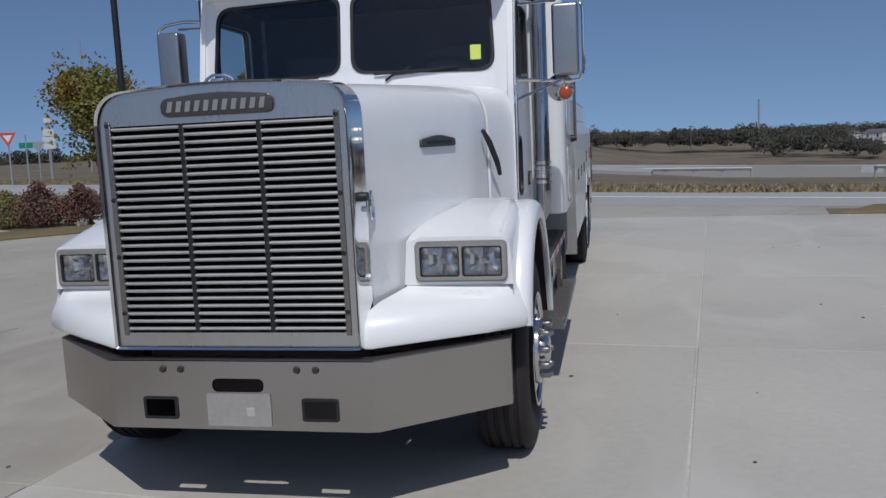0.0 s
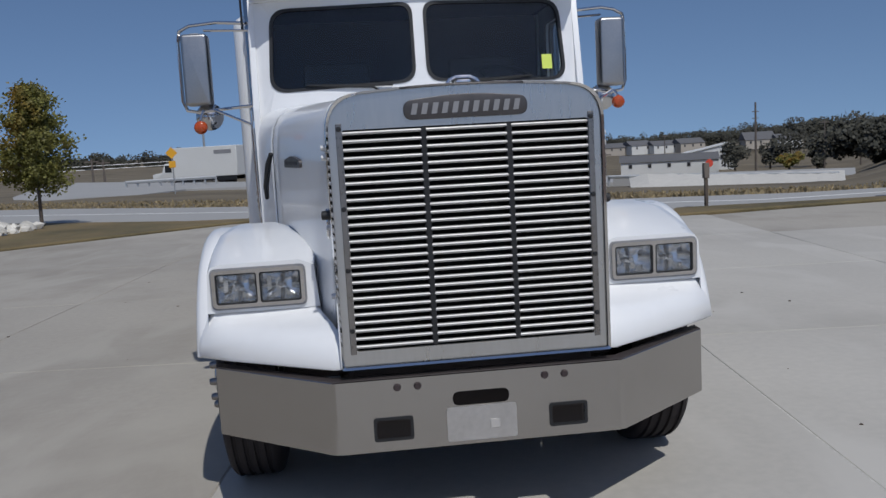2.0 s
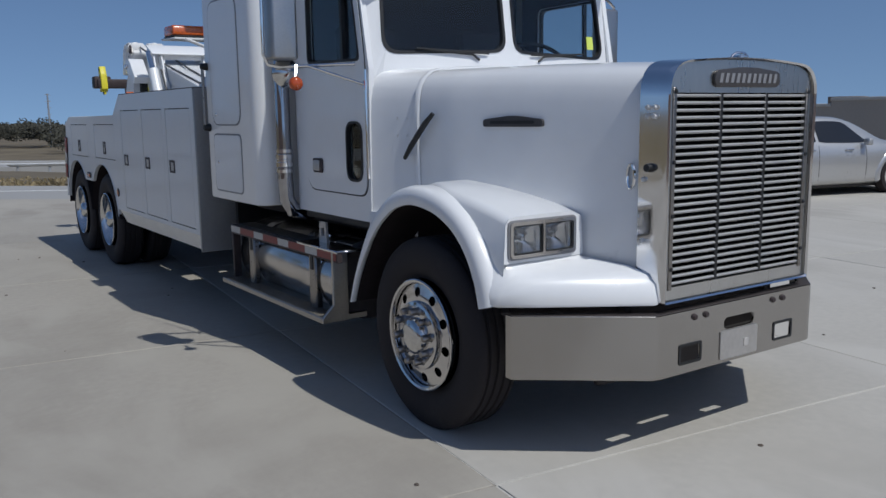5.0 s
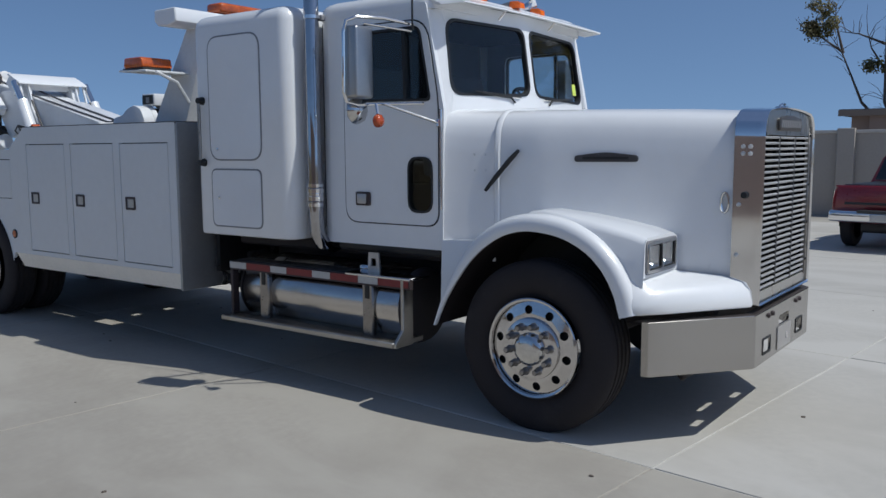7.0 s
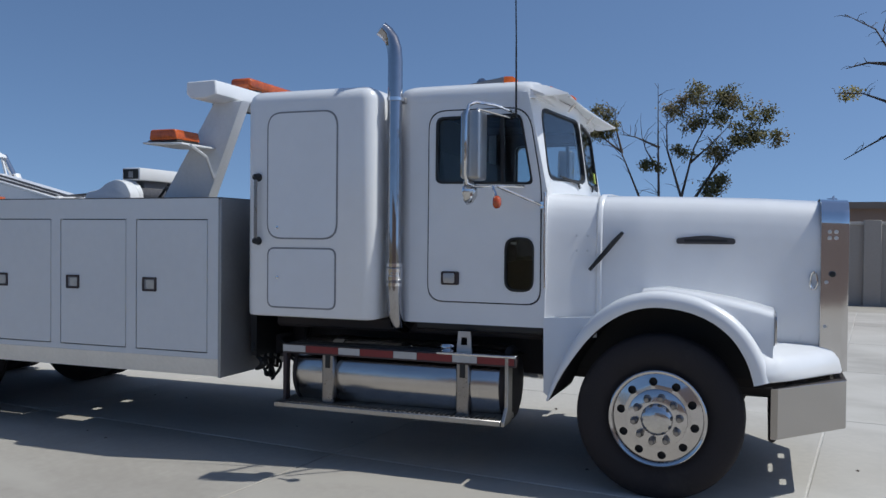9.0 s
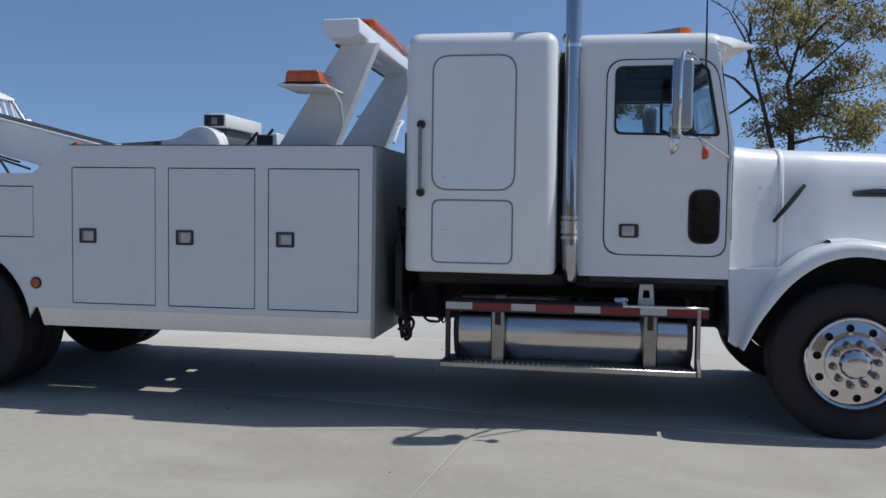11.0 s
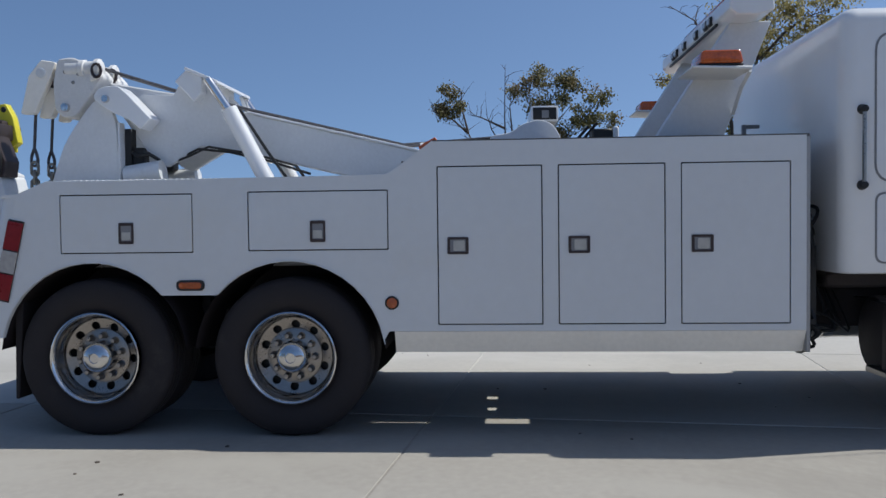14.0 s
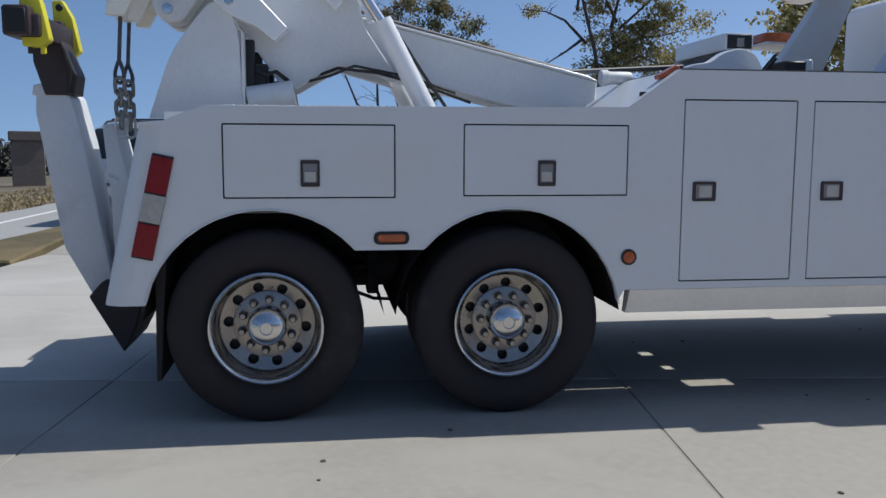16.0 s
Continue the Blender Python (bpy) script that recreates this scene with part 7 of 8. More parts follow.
part("cable_wraps", lathe([(0.1, -0.58), (0.135, -0.57), (0.135, 0.07), (0.1, 0.08)], 22, "x", (0.22, 5.98, 1.975), caps=False), ROPE, winch)
part("motor", box(-0.42, 0.38, 5.83, 6.03, 2.13, 2.245, 0.012, 2), WHITE, winch, "long white motor case across the winch")
part("motor_end", box(-0.426, -0.42, 5.845, 6.015, 2.143, 2.232, 0.002, 1), BLACK, winch)
part("motor_label", box(-0.43, -0.426, 5.9, 5.95, 2.155, 2.21, 0.001, 1), TRIM_GREY, winch)
part("motor_foot", box(-0.3, 0.25, 5.88, 5.98, 2.05, 2.135, 0.01, 1), TRIM_GREY, winch)
part("valve_block", box(-0.38, -0.15, 5.4, 5.58, 1.925, 2.075, 0.01, 1), BLACK, truck, "black valve block on the deck")
part("valve_cover", box(-0.4, -0.13, 5.39, 5.43, 1.93, 2.085, 0.006, 1), WHITE, truck)
part("valve_plate", box(-0.386, -0.38, 5.46, 5.53, 1.95, 1.99, 0.001, 1), TRIM_GREY, truck)
bm = tube([(-0.3, 5.75, 1.93), (-0.3, 5.6, 2.1)], 0.012, 6)
part("control_lever", bm, BLACK, truck)
part("control_lever", tube([(-0.15, 5.7, 1.93), (-0.15, 5.52, 2.14)], 0.012, 6), BLACK, truck)
part("boom_motor", lathe([(0.0, 6.64), (0.034, 6.642), (0.042, 6.655), (0.042, 6.8), (0.052, 6.805), (0.052, 6.85), (0.0, 6.855)], 18, "y", (-0.36, 0, 1.945), caps=False), CHIPPED, truck, "white hydraulic motor at the boom foot")
part("deck_lamp", prism(rounded([(6.66, 1.925), (6.78, 1.87), (6.79, 1.895), (6.68, 1.955)], 0.008), "x", -1.2, -1.12, 0.006, 1), AMBER_DARK, truck, "small amber lamp at the deck edge")

# ---- recovery boom ----
boom = part("recovery_boom", prism([(9.3, 2.52), (9.25, 2.38), (8.2, 1.95), (7.0, 1.66), (6.85, 1.7), (6.83, 1.93), (8.2, 2.26), (8.75, 2.42)], "x", -0.24, 0.24, 0.01, 1), WHITE_WORN, truck, "white steel recovery boom lying over the body")
tower = rounded([(9.68, 1.66), (9.55, 2.03), (9.42, 2.22), (9.3, 2.36), (9.2, 2.34), (9.14, 2.16), (9.12, 1.66)], [0.01, 0.1, 0.1, 0.05, 0.06, 0.06, 0.01], 4)
for s in (-1, 1):
    a, b = s * 0.40, s * 0.46
    part("mast_plate", prism(tower, "x", a, b, 0.006, 1), WHITE_WORN, boom, "curved white mast plate")
    arm = rounded([(9.3, 2.36), (9.24, 2.44), (9.1, 2.45), (9.02, 2.38), (8.85, 2.2), (8.93, 2.12), (9.03, 2.2), (9.17, 2.26)], [0.05, 0.05, 0.03, 0.02, 0.01, 0.01, 0.03, 0.05], 4)
    part("hinge_arm", prism(arm, "x", s * 0.33, s * 0.52, 0.006, 1), WHITE, boom)
    part("hinge_pin", lathe([(0.0, s * 0.545), (0.025, s * 0.545), (0.03, s * 0.52), (0.03, s * 0.5)], 14, "x", (0, 9.19, 2.35), caps=False), ALLOY, boom)
    gus = rounded([(9.18, 2.27), (9.02, 2.04), (8.92, 1.89), (8.82, 1.85), (8.54, 2.01), (8.15, 1.9), (8.37, 2.23), (8.42, 2.4), (8.62, 2.58), (8.7, 2.5), (8.76, 2.4), (9.0, 2.42)], 0.02, 2)
    part("boom_gusset", prism(gus, "x", s * 0.245, s * 0.3, 0.006, 1), WHITE_WORN, boom)
    part("peak_plate", prism(rounded([(8.71, 2.49), (8.62, 2.575), (8.5, 2.525), (8.5, 2.4), (8.56, 2.33)], 0.012, 2), "x", s * 0.28, s * 0.4, 0.008, 1), WHITE, boom, "white box end at the boom hump")
    for xa, xb in ((0.284, 0.3), (0.38, 0.398)):
        part("peak_strut", prism([(8.4, 2.46), (8.425, 2.47), (8.36, 2.27), (8.335, 2.27)], "x", s * xa, s * xb), WHITE, boom)
    rod = part("lift_cylinder", tube([(s * 0.44, 8.28, 2.265), (s * 0.44, 8.0, 1.725), (s * 0.44, 7.75, 1.24)], 0.062, 16), WHITE, boom, "white hydraulic lift cylinder")
    part("cylinder_rod", tube([(s * 0.44, 8.44, 2.49), (s * 0.44, 8.26, 2.22)], 0.034, 12), CHROME, boom, "chrome cylinder rod")
    part("hydraulic_hose", tube([(s * 0.36, 8.22, 2.27), (s * 0.36, 8.02, 1.96), (s * 0.36, 7.85, 1.72)], 0.012, 6), BLACK, boom)
part("peak_lid", prism(rounded([(8.63, 2.575), (8.62, 2.595), (8.37, 2.485), (8.37, 2.46)], 0.006, 1), "x", -0.42, 0.42, 0.004, 1), WHITE, boom)
part("peak_beam", prism(rounded([(8.62, 2.57), (8.5, 2.52), (8.5, 2.4), (8.68, 2.45)], 0.012, 2), "x", -0.28, 0.28, 0.006, 1), WHITE, boom)
part("boom_cap", prism([(8.2, 2.26), (8.2, 2.275), (6.9, 1.965), (6.83, 1.93)], "x", -0.26, 0.26, 0.003, 1), WHITE, boom)
bm = tube([(-0.2, 8.8, 1.9), (-0.36, 8.55, 1.98), (-0.4, 8.3, 1.95), (-0.36, 8.0, 1.88), (-0.3, 7.7, 1.78)], 0.01, 8)
bm = tube([(-0.2, 8.85, 1.88), (-0.38, 8.6, 1.93), (-0.42, 8.45, 1.99), (-0.38, 8.1, 1.93), (-0.3, 7.8, 1.84)], 0.009, 8, bm)
part("hose_loom", bm, BLACK, boom)
for s in (-1, 1):
    part("mast_recess", box(min(s * 0.24, s * 0.36), max(s * 0.24, s * 0.36), 8.98, 9.11, 1.86, 2.0, 0.01, 1), BLACK, boom)
    # Black sheet behind the mast edge stands in for shade in the gap.
    part("mast_gap_shade", box(min(s * 0.3, s * 0.39), max(s * 0.3, s * 0.39), 9.06, 9.11, 1.68, 2.14), BLACK, boom)
    part("mast_hose", tube([(s * 0.36, 9.1, 1.98), (s * 0.4, 9.0, 1.93), (s * 0.38, 8.93, 1.95), (s * 0.34, 8.86, 1.9)], 0.014, 8), BLACK, boom)
    part("mast_edge", box(min(s * 0.38, s * 0.47), max(s * 0.38, s * 0.47), 9.112, 9.13, 1.68, 2.18, 0.004, 1), WHITE_WORN, boom)
    part("extend_cylinder", tube([(s * 0.38, 9.1, 1.775), (s * 0.38, 8.82, 1.815)], 0.085, 16), WHITE_WORN, boom, "white tilt cylinder beside the mast")
for x in (-0.3, -0.04):
    head = rounded([(9.66, 2.5), (9.62, 2.68), (9.5, 2.69), (9.33, 2.62), (9.26, 2.54), (9.35, 2.42), (9.48, 2.24), (9.58, 2.23), (9.65, 2.3)], 0.03, 3)
    part("sheave_head", prism(head, "x", x - 0.1, x + 0.1, 0.01, 1), CHIPPED, boom, "white sheave housing at the boom end")
    part("sheave_cover", prism(rounded([(9.93, 2.27), (9.82, 2.27), (9.68, 2.56), (9.64, 2.66), (9.76, 2.68), (9.86, 2.56)], 0.02, 3), "x", x - 0.085, x - 0.02, 0.006, 1), CREAM, boom)
    part("sheave_cover", prism(rounded([(9.83, 2.25), (9.75, 2.25), (9.64, 2.45), (9.6, 2.6), (9.7, 2.62), (9.78, 2.5)], 0.02, 3), "x", x + 0.02, x + 0.085, 0.006, 1), CREAM, boom)
    part("sheave", lathe([(0.05, x - 0.02), (0.1, x - 0.018), (0.08, x), (0.1, x + 0.018), (0.05, x + 0.02)], 20, "x", (0, 9.72, 2.58), caps=False), DARK_STEEL, boom)
    for by, bz, br in ((9.56, 2.58, 0.014), (9.46, 2.56, 0.01), (9.5, 2.5, 0.012)):
        part("housing_bolt", lathe([(0.0, x - 0.108), (br, x - 0.107), (br * 1.2, x - 0.1)], 10, "x", (0, by, bz), caps=False), TRIM_GREY, boom)
    part("guide_roller", lathe([(0.0, 9.29), (0.06, 9.29), (0.075, 9.3), (0.075, 9.33), (0.058, 9.335), (0.058, 9.41), (0.07, 9.415), (0.07, 9.45), (0.06, 9.46), (0.06, 9.56), (0.0, 9.565)], 20, "y", (x - 0.06, 0, 2.605), caps=False), CHIPPED, boom, "chipped white cable roller")
    part("roller_shackle", tube([(x - 0.13, 9.3 + 0.035 * math.sin(a), 2.58 + 0.05 * math.cos(a)) for a in [k * math.pi / 6 for k in range(12)]], 0.012, 6, closed=True), DARK_STEEL, boom)
    part("cable_guard", prism(rounded([(9.36, 2.5), (9.36, 2.64), (9.3, 2.63), (9.27, 2.54)], 0.01), "x", x - 0.115, x - 0.1), CREAM, boom)
    part("cover_bolt", lathe([(0.0, x - 0.1), (0.034, x - 0.098), (0.04, x - 0.085)], 14, "x", (0, 9.76, 2.58), caps=False), WHITE_WORN, boom)
    part("sheave_pin", lathe([(0.0, x - 0.13), (0.03, x - 0.128), (0.034, x - 0.1)], 14, "x", (0, 9.56, 2.31), caps=False), ALLOY, boom)
    part("winch_cable", tube([(x, 9.32, 2.62), (x * 0.9, 8.75, 2.44), (x * 0.8, 8.2, 2.29), (x * 0.6, 7.0, 2.0), (x * 0.5, 6.2, 2.05)], 0.012, 6), ROPE, boom, "steel winch cable along the boom")
    yy = 9.875 if x < -0.2 else 9.88
    part("hook_cable", tube([(x, yy - 0.02, 2.3), (x, yy, 2.0)], 0.012, 6), ROPE, boom)
    part("cable_eye", tube([(x + 0.0, yy + 0.036 * math.sin(a) * (0.5 - 0.5 * math.cos(a)) ** 0.6, 1.945 + 0.07 * math.cos(a)) for a in [i * math.pi / 8 for i in range(16)]], 0.012, 6, closed=True), ROPE, boom)
    for k in range(4):
        z = 1.855 - k * 0.068
        wide = 0.028 if k % 2 == 0 else 0.012
        ring = [(x + 0.03 * math.cos(a) * (k % 2), yy + wide * math.cos(a), z + (0.03 if math.sin(a) > 0 else -0.03) * (abs(math.sin(a)) > 0.01) + 0.022 * math.sin(a)) for a in [i * math.pi / 8 for i in range(16)]]
        part("chain_link", tube(ring, 0.0125, 6, closed=True), CHAIN, boom, "galvanised chain link")
    low = rounded([(yy - 0.035, 1.665), (yy + 0.035, 1.665), (yy + 0.03, 1.545), (yy - 0.03, 1.545)], 0.028, 4)
    part("end_link", tube([(x, y, z) for y, z in low], 0.009, 6, closed=True), GALV_BOLT, boom, "bright oblong end link")

# ---- wheel lift folded up at the tail ----
lift = part("wheel_lift", prism(rounded([(10.43, 1.7), (10.42, 1.83), (10.3, 1.84), (10.22, 1.8), (10.15, 1.5), (10.08, 1.05), (10.01, 0.62), (10.14, 0.55), (10.3, 0.86)], 0.02, 2), "x", -0.24, 0.12, 0.02, 2), WHITE_WORN, truck, "white wheel-lift arm folded upright behind the body")
part("lift_side", prism(rounded([(10.05, 1.62), (9.98, 1.64), (9.86, 1.1), (9.84, 0.62), (10.0, 0.62), (10.02, 1.2)], 0.02, 2), "x", -0.2, 0.14, 0.015, 2), WHITE_WORN, lift)
part("lift_knee", prism(rounded([(10.14, 0.56), (10.05, 0.66), (9.9, 0.58), (9.82, 0.5), (9.86, 0.36), (9.94, 0.2), (10.03, 0.36)], 0.015, 2), "x", -0.34, 0.34, 0.01, 1), GRIME, lift, "greasy black lower joint")
part("lift_link", prism([(9.86, 1.0), (9.6, 0.85), (9.6, 0.7), (9.86, 0.72)], "x", -0.2, 0.2, 0.01, 1), GRIME, lift)
part("inner_tube", prism(rounded([(10.36, 1.8), (10.19, 1.8), (10.17, 1.92), (10.24, 2.1), (10.28, 2.2), (10.42, 2.22), (10.42, 2.0)], 0.01), "x", -0.26, -0.06, 0.01, 1), DARK_STEEL, lift, "dark inner boom tube")
part("tube_hose", tube([(-0.27, 10.22, 1.82), (-0.28, 10.2, 1.95), (-0.27, 10.24, 2.08)], 0.014, 8), BLACK, lift)
part("arm_lip", prism(rounded([(10.44, 1.8), (10.43, 1.86), (10.34, 1.88), (10.24, 1.83), (10.24, 1.79)], 0.008), "x", -0.25, 0.13, 0.006, 1), WHITE_WORN, lift)
part("cross_bar", box(-0.66, 0.12, 10.25, 10.38, 2.1, 2.23, 0.015, 2), DARK_STEEL, lift, "dark cross bar")
for x in (-0.57, 0.04):
    fork = rounded([(10.36, 2.05), (10.37, 2.4), (10.31, 2.41), (10.25, 2.3), (10.21, 2.09), (10.26, 2.05)], 0.012, 2)
    part("fork_holder", prism(fork, "x", x - 0.05, x + 0.035, 0.01, 2), YELLOW, lift, "yellow painted fork holder")
    part("holder_pin", lathe([(0.0, x - 0.056), (0.02, x - 0.055), (0.024, x - 0.05)], 12, "x", (0, 10.325, 2.36), caps=False), BLACK, lift)
    part("fork_tube", box(x - 0.13, x + 0.1, 10.29, 10.44, 2.1, 2.27, 0.02, 2), DARK_STEEL, lift)
    part("fork_socket", box(x - 0.134, x - 0.129, 10.31, 10.42, 2.12, 2.25, 0.002, 1), BLACK, lift)
    for dy in (0.0, 0.07):
        part("fork_pin", tube([(x, 10.26 + dy, 2.08), (x, 10.26 + dy, 2.015)], 0.016, 8), (YELLOW, DARK_STEEL)[dy > 0.01], lift)
lift.location.y = -0.035
part("grab_bar", tube([(-0.9, 9.75, 1.3), (-0.5, 9.9, 1.32)], 0.014, 6), CHROME, truck)

# brake chambers and lines between the drive wheels
for s in (-1, 1):
    part("brake_chamber", lathe([(0.0, 8.2), (0.075, 8.205), (0.085, 8.25), (0.085, 8.32), (0.07, 8.36), (0.02, 8.38), (0.02, 8.46)], 14, "y", (s * 0.72, 0, 0.78), caps=False), GRIME, truck)
    part("brake_bracket", box(min(s * 0.6, s * 0.78), max(s * 0.6, s * 0.78), 8.33, 8.4, 0.62, 0.92, 0.01, 1), GRIME, truck)
    part("brake_line", tube([(s * 0.75, 8.1, 0.72), (s * 0.78, 8.22, 0.585), (s * 0.76, 8.36, 0.59), (s * 0.72, 8.5, 0.64)], 0.012, 6), BLACK, truck)

# ---- parked cars ----
CAR_SILVER = mat("silver_car_paint", (0.5, 0.5, 0.5), 0.3, 0.55, var=0.03, scale=1, coat=0.8)
CAR_PEWTER = mat("pewter_car_paint", (0.56, 0.56, 0.54), 0.36, 0.5, var=0.03, scale=1, coat=0.7)
CAR_RED = mat("dark_red_car_paint", (0.2, 0.012, 0.018), 0.3, 0.1, var=0.06, scale=1, coat=0.7)
CAR_GLASS = mat("dark_car_glass", (0.012, 0.014, 0.018), 0.06, 0.0, var=0.05, spec=0.6)
RED_DARK = mat("dark_red_lens", (0.085, 0.008, 0.01), 0.2, var=0.15, scale=25, coat=0.5)
SMOKE_LENS = mat("smoked_red_lens", (0.03, 0.006, 0.008), 0.2, var=0.3, scale=30, coat=0.5)
CAR_RIM = mat("silver_wheel_paint", (0.55, 0.55, 0.55), 0.35, 0.4, var=0.08, scale=10)
CAR_PLASTIC = mat("dark_bumper_plastic", (0.04, 0.04, 0.042), 0.6, var=0.1)


def car(name, label, category, loc, turn, paint, rings, windows, screens, wheels, radius, extras, fine=3, seams=(), flare=0.0):
    """rings: x, half width, sill z, belt z, top z, top half width, from tail to nose."""
    o = thing(name, label, category, loc, turn, "parked cars")
    rings = smooth(rings, fine)

    def half(w, lo, bz, tz, tw):
        h, g = bz - lo, tz - bz
        return [(w * 0.88, lo), (w * 0.965, lo + 0.05), (w * 0.985, lo + 0.13), (w, lo + h * 0.5), (w * 0.998, lo + h * 0.66), (w * 0.98, lo + h * 0.82), (w * 0.95, bz - 0.015), (w * 0.925, bz + 0.01), (tw + (w * 0.925 - tw) * 0.1, bz + g * 0.86), (tw * 0.96, bz + g * 0.95), (tw * 0.84, tz - 0.005), (tw * 0.4, tz)]

    def section(x, *r):
        pts = half(*r)
        return [(x, y, z) for y, z in pts] + [(x, -y, z) for y, z in pts[::-1]]

    def at(x):
        for a, b in zip(rings, rings[1:]):
            if a[0] <= x <= b[0]:
                f = (x - a[0]) / (b[0] - a[0])
                return [p + (q - p) * f for p, q in zip(a, b)]
        return rings[-1]

    def skin(x, z):
        """Half width of the body at x and height z."""
        pts = half(*at(x)[1:])
        for (y0, z0), (y1, z1) in zip(pts, pts[1:]):
            if z0 <= z <= z1:
                return y0 + (y1 - y0) * (z - z0) / max(1e-6, z1 - z0)
        return pts[0][0] if z < pts[0][1] else pts[-1][0]

    def patch(nm, m, s, x0, x1, z0, z1, out, lb="", nx=8, nz=4):
        """A piece that follows the body's side."""
        rows = []
        for i in range(nx + 1):
            x = x0 + (x1 - x0) * i / nx
            zs = [z0 + (z1 - z0) * k / nz for k in range(nz + 1)]
            rows.append([(x, s * (skin(x, z) + out), z) for z in zs] + [(x, s * (skin(x, z) - 0.02), z) for z in zs[::-1]])
        return part(nm, loft(rows, True, True), m, o, lb, sharp=0.8)

    part("body", loft([section(*r) for r in rings], True, True), paint, o, sharp=0.9)
    for s in (-1, 1):
        for x0, x1, lean0, lean1 in windows:
            rows = []
            for i in range(9):
                xb, xt = x0 + (x1 - x0) * i / 8, x0 + lean0 + (x1 + lean1 - x0 - lean0) * i / 8
                zb, zt = at(xb)[3] + 0.04, at(xt)[3] + (at(xt)[4] - at(xt)[3]) * 0.83
                soft = 0.02 if i in (0, 8) else 0.0
                run = [(xb + (xt - xb) * k / 8, zb + soft + (zt - zb - 2 * soft) * k / 8) for k in range(9)]
                rows.append([(x, s * (skin(x, z) + 0.008), z) for x, z in run] + [(x, s * (skin(x, z) - 0.02), z) for x, z in run[::-1]])
            part("side_window", loft(rows, True, True), CAR_GLASS, o, sharp=0.8)
        for x, z0, z1 in seams:
            patch("door_seam", GASKET, s, x - 0.006, x + 0.006, z0, z1, 0.002, nx=1, nz=6)
    for nm, x0, x1, wide in screens:
        rows = []
        for k in range(9):
            r = at(x0 + (x1 - x0) * k / 8)
            ys = [r[5] * wide * q / 4 for q in range(-4, 5)]
            rows.append([(r[0], y, r[4] + 0.008 - 0.005 * abs(y / r[5])) for y in ys] + [(r[0], y, r[4] - 0.02) for y in ys[::-1]])
        part(nm, loft(rows, True, True), CAR_GLASS, o, sharp=0.9)
    for x in wheels:
        for s in (-1, 1):
            hw = at(x)[1]
            y1, y0 = s * (hw + 0.012), s * (hw - 0.21)
            wl = part("wheel", lathe([(radius * 0.6, y0), (radius * 0.93, y0), (radius, y0 + s * 0.03), (radius, y1 - s * 0.03), (radius * 0.95, y1), (radius * 0.7, y1), (radius * 0.66, y1 - s * 0.03)], 32, "y", (x, 0, radius), caps=False), RUBBER, o)
            part("rim", lathe([(radius * 0.7, y1 - s * 0.002), (radius * 0.66, y1 - s * 0.012), (radius * 0.62, y1 - s * 0.07), (0.07, y1 - s * 0.06)], 28, "y", (x, 0, radius), caps=False), TRIM_GREY, wl)
            part("hub_cap", lathe([(0.075, y1 - s * 0.05), (0.07, y1 - s * 0.022), (0.0, y1 - s * 0.018)], 16, "y", (x, 0, radius), caps=False), CAR_RIM, wl)
            for k in range(6):
                a = 2 * math.pi * k / 6 + 0.3
                u, v = (math.cos(a), math.sin(a)), (-math.sin(a), math.cos(a))
                pts = [(x + u[0] * d + v[0] * e, radius + u[1] * d + v[1] * e) for d, e in ((0.05, -0.035), (radius * 0.67, -0.052), (radius * 0.67, 0.052), (0.05, 0.035))]
                part("spoke", prism(pts, "y", min(y1 - s * 0.05, y1 - s * 0.016), max(y1 - s * 0.05, y1 - s * 0.016), 0.006, 1), CAR_RIM, wl)
            turns = [math.pi * k / 16 for k in range(17)]
            # Black ring on the body stands in for the shaded gap round the tyre.
            rows = [[(x + radius * g * math.cos(a), s * (hw + e), radius + radius * g * math.sin(a)) for a in turns] for g, e in ((1.12, 0.006), (1.11, 0.008), (0.97, 0.008), (0.97, -0.1))]
            part("arch_shade_ring", loft(rows, False, False), BLACK, o)
            if flare:
                wide = [math.pi * (k - 1) / 16 for k in range(19)]
                rows = [[(x + radius * g * math.cos(a), s * (hw + e * flare), radius + radius * g * math.sin(a)) for a in wide] for g, e in ((1.42, -0.3), (1.38, 0.35), (1.22, 0.9), (1.13, 1.0), (1.09, 0.9), (1.09, -0.5))]
                part("fender_flare", loft(rows, False, False), paint, o, sharp=1.0)
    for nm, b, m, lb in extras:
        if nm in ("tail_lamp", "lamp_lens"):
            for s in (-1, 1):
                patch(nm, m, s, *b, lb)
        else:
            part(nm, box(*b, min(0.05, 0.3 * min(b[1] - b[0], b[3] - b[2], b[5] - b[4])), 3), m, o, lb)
    return o


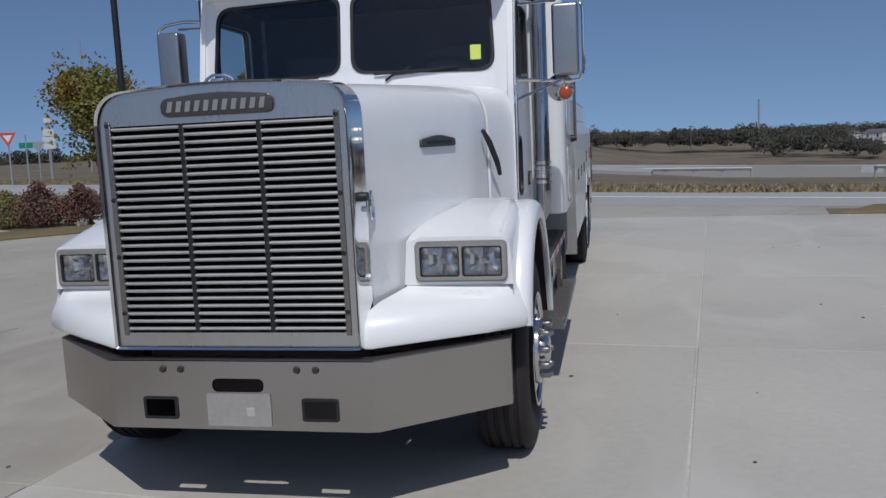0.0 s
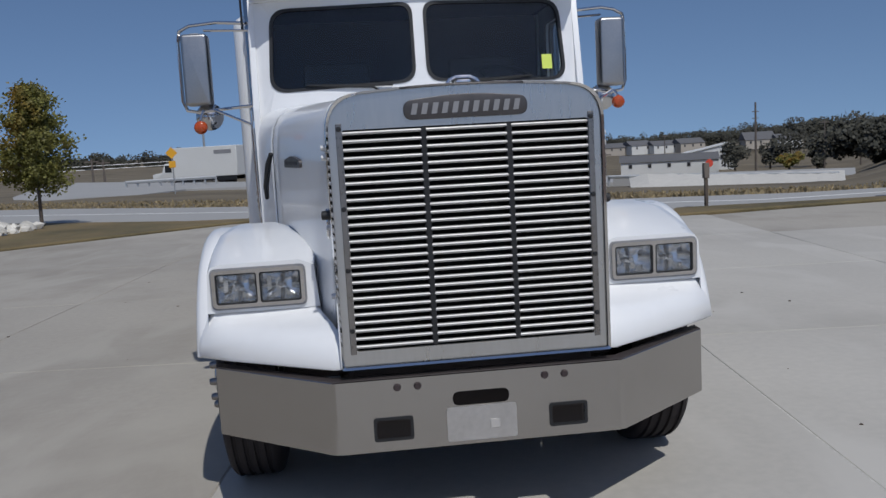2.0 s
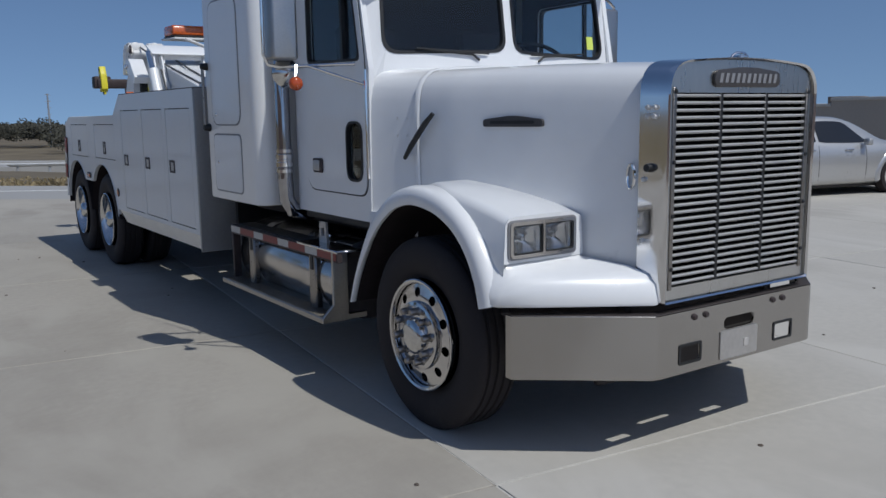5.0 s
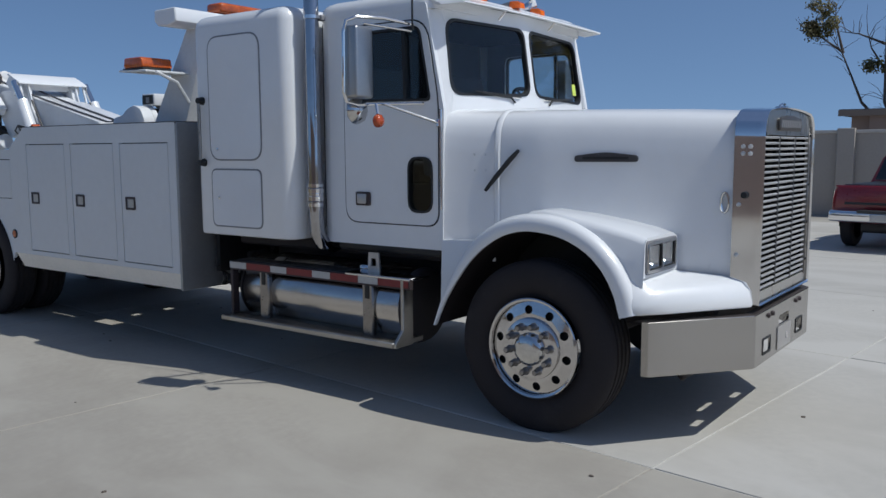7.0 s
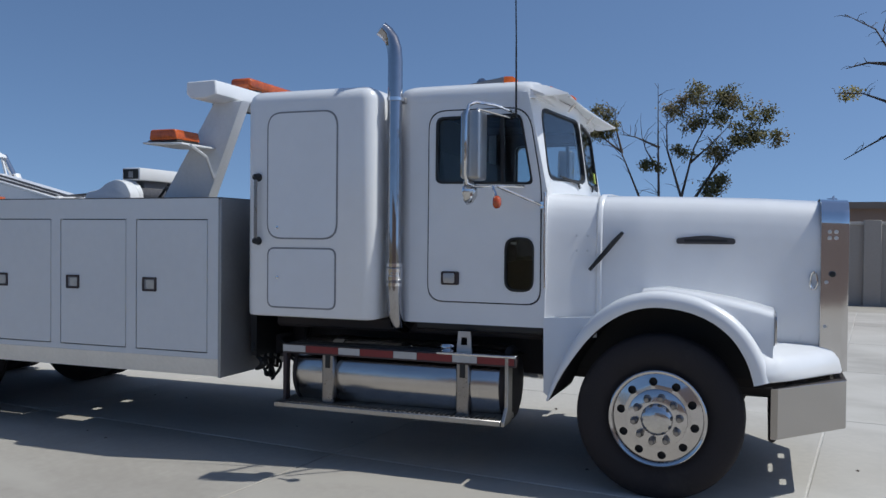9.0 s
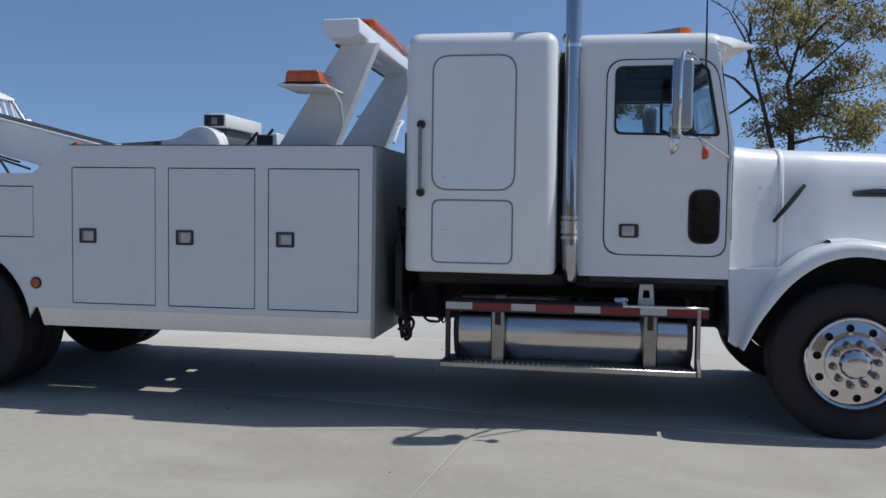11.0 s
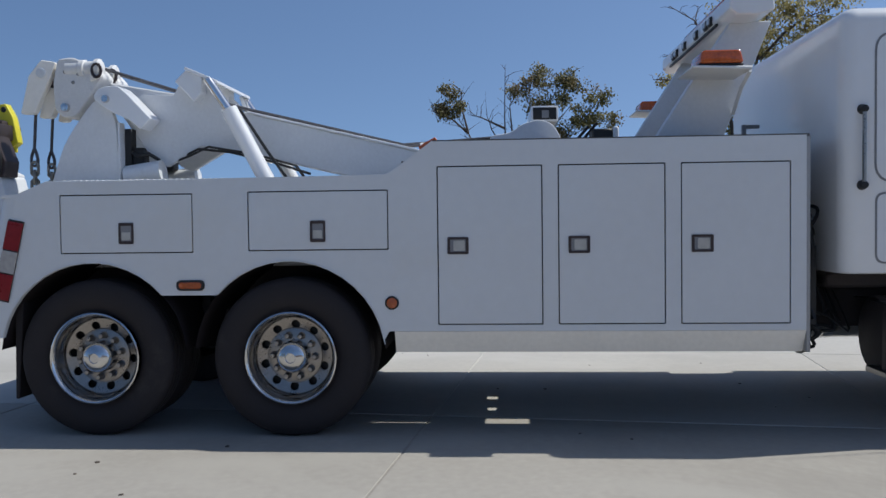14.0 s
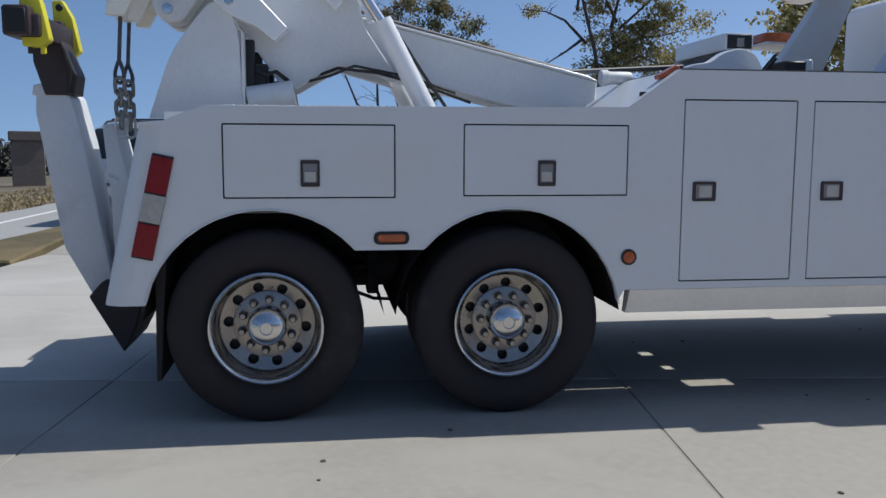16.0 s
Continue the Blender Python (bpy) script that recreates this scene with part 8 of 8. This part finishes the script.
sedan = car("sedan", "silver four-door sedan parked facing the wall", "car", (12.18, 7.46, 0), -14, CAR_SILVER,
    [(-2.46, 0.5, 0.42, 0.9, 0.97, 0.45), (-2.42, 0.69, 0.36, 0.985, 1.05, 0.6), (-2.32, 0.81, 0.31, 1.01, 1.085, 0.69), (-2.12, 0.87, 0.26, 1.01, 1.1, 0.73), (-1.78, 0.89, 0.21, 1.0, 1.12, 0.74), (-1.5, 0.893, 0.2, 0.985, 1.18, 0.69), (-1.1, 0.897, 0.2, 0.965, 1.34, 0.62), (-0.7, 0.9, 0.2, 0.95, 1.425, 0.59), (-0.1, 0.9, 0.2, 0.94, 1.46, 0.585), (0.4, 0.9, 0.2, 0.93, 1.41, 0.59), (0.8, 0.895, 0.2, 0.925, 1.25, 0.64), (1.2, 0.89, 0.2, 0.92, 1.03, 0.73), (1.8, 0.87, 0.22, 0.86, 0.93, 0.72), (2.2, 0.81, 0.28, 0.76, 0.82, 0.66), (2.42, 0.6, 0.42, 0.62, 0.67, 0.5)],
    ((-1.36, -0.46, 0.16, 0.0), (-0.39, 0.78, 0.0, -0.42)), (("rear_window", -1.66, -0.82, 0.84), ("windscreen", 0.5, 1.14, 0.84)), (-1.42, 1.43), 0.33,
    (("tail_lamp", (-2.45, -2.22, 0.765, 0.97, 0.006), RED_DARK, "red tail lamp"), ("lamp_lens", (-2.452, -2.43, 0.81, 0.89, 0.01), CLEAR_LENS, ""), ("underbody", (-2.1, 2.1, -0.75, 0.75, 0.14, 0.26), BLACK, ""), ("trunk_line", (-2.475, -2.44, -0.5, 0.5, 0.72, 0.73), GASKET, ""), ("lower_valance", (-2.36, -1.95, -0.7, 0.7, 0.2, 0.4), BLACK, ""), ("number_plate", (-2.48, -2.45, -0.16, 0.16, 0.5, 0.63), SILVER_TAPE, "plain plate"), ("side_marker", (-2.02, -1.9, -0.885, -0.86, 0.72, 0.745), AMBER_DARK, ""), ("door_handle", (-0.72, -0.54, -0.915, -0.875, 0.83, 0.86), CHROME, ""), ("door_handle", (0.2, 0.38, -0.915, -0.875, 0.83, 0.86), CHROME, ""), ("mirror", (0.62, 0.74, -1.02, -0.87, 0.92, 1.05), CAR_SILVER, ""), ("roof_antenna", (-0.98, -0.86, -0.02, 0.02, 1.37, 1.45), BLACK, "")),
    3, ((-0.43, 0.3, 0.93), (0.72, 0.3, 0.9), (-1.08, 0.72, 0.93)), 0.022)
sedan.matrix_basis = sedan.matrix_basis @ Matrix.Diagonal((1.03, 1.03, 1.05, 1.0))
suv = car("suv", "pewter sport utility vehicle with a roof rack, parked", "car", (13.63, 12.02, 0), -8, CAR_PEWTER,
    [(-2.45, 0.5, 0.52, 0.95, 1.03, 0.42), (-2.41, 0.74, 0.5, 1.08, 1.15, 0.64), (-2.33, 0.86, 0.48, 1.13, 1.32, 0.72), (-2.2, 0.92, 0.46, 1.145, 1.58, 0.71), (-2.02, 0.94, 0.42, 1.145, 1.745, 0.69), (-1.7, 0.945, 0.38, 1.14, 1.815, 0.67), (-1.0, 0.945, 0.36, 1.13, 1.845, 0.66), (0.0, 0.945, 0.36, 1.12, 1.83, 0.66), (0.4, 0.945, 0.36, 1.11, 1.77, 0.66), (0.8, 0.943, 0.36, 1.1, 1.53, 0.69), (1.2, 0.94, 0.36, 1.09, 1.2, 0.78), (1.9, 0.92, 0.36, 1.05, 1.12, 0.76), (2.3, 0.86, 0.42, 0.9, 0.96, 0.7), (2.42, 0.7, 0.5, 0.74, 0.8, 0.6)],
    ((-2.31, -2.0, 0.09, 0.08), (-1.94, -1.13, 0.06, 0.0), (-1.03, -0.22, 0.02, 0.0), (-0.13, 0.84, 0.0, -0.42)), (("rear_window", -2.395, -2.06, 0.95), ("windscreen", 0.48, 1.14, 0.84)), (-1.42, 1.45), 0.41,
    (("tail_lamp", (-2.4, -2.16, 0.76, 1.12, 0.008), SMOKE_LENS, "tall smoked tail lamp"), ("lamp_lens", (-2.405, -2.3, 0.87, 0.94, 0.012), RED_DARK, ""), ("rear_bumper", (-2.53, -2.28, -0.8, 0.8, 0.5, 0.73), CAR_PEWTER, "silver bumper with rounded ends"), ("bumper_step", (-2.54, -2.4, -0.5, 0.5, 0.725, 0.75), CAR_PLASTIC, ""), ("lower_valance", (-2.44, -2.1, -0.8, 0.8, 0.43, 0.52), CAR_PLASTIC, ""), ("number_plate", (-2.49, -2.45, -0.16, 0.16, 0.83, 0.96), SILVER_TAPE, "plain plate"), ("mirror", (0.7, 0.84, -1.08, -0.9, 1.1, 1.28), CAR_PEWTER, ""), ("underbody", (-2.2, 2.1, -0.62, 0.62, 0.28, 0.46), BLACK, ""), ("door_handle", (-0.98, -0.8, -0.96, -0.91, 1.0, 1.04), BLACK, ""), ("door_handle", (0.0, 0.18, -0.96, -0.91, 1.0, 1.04), BLACK, "")),
    3, ((-1.08, 0.85, 1.12), (-0.18, 0.45, 1.1), (0.8, 0.5, 1.06)), 0.04)
for sy in (-1, 1):
    part("roof_rail", tube([(-1.98, sy * 0.57, 1.74), (-1.78, sy * 0.57, 1.85), (-1.2, sy * 0.58, 1.9), (-0.3, sy * 0.58, 1.9), (0.2, sy * 0.57, 1.87), (0.42, sy * 0.56, 1.76)], 0.022, 8), BLACK, suv, "arched black roof rail")
suv.matrix_basis = suv.matrix_basis @ Matrix.Diagonal((1.06, 1.06, 1.07, 1.0))
for x in (-1.5, -0.4):
    part("rack_bar", tube([(x, -0.58, 1.905), (x, 0.58, 1.905)], 0.016, 6), BLACK, suv)
# A black sheet over the closed bed stands in for the shade inside it.
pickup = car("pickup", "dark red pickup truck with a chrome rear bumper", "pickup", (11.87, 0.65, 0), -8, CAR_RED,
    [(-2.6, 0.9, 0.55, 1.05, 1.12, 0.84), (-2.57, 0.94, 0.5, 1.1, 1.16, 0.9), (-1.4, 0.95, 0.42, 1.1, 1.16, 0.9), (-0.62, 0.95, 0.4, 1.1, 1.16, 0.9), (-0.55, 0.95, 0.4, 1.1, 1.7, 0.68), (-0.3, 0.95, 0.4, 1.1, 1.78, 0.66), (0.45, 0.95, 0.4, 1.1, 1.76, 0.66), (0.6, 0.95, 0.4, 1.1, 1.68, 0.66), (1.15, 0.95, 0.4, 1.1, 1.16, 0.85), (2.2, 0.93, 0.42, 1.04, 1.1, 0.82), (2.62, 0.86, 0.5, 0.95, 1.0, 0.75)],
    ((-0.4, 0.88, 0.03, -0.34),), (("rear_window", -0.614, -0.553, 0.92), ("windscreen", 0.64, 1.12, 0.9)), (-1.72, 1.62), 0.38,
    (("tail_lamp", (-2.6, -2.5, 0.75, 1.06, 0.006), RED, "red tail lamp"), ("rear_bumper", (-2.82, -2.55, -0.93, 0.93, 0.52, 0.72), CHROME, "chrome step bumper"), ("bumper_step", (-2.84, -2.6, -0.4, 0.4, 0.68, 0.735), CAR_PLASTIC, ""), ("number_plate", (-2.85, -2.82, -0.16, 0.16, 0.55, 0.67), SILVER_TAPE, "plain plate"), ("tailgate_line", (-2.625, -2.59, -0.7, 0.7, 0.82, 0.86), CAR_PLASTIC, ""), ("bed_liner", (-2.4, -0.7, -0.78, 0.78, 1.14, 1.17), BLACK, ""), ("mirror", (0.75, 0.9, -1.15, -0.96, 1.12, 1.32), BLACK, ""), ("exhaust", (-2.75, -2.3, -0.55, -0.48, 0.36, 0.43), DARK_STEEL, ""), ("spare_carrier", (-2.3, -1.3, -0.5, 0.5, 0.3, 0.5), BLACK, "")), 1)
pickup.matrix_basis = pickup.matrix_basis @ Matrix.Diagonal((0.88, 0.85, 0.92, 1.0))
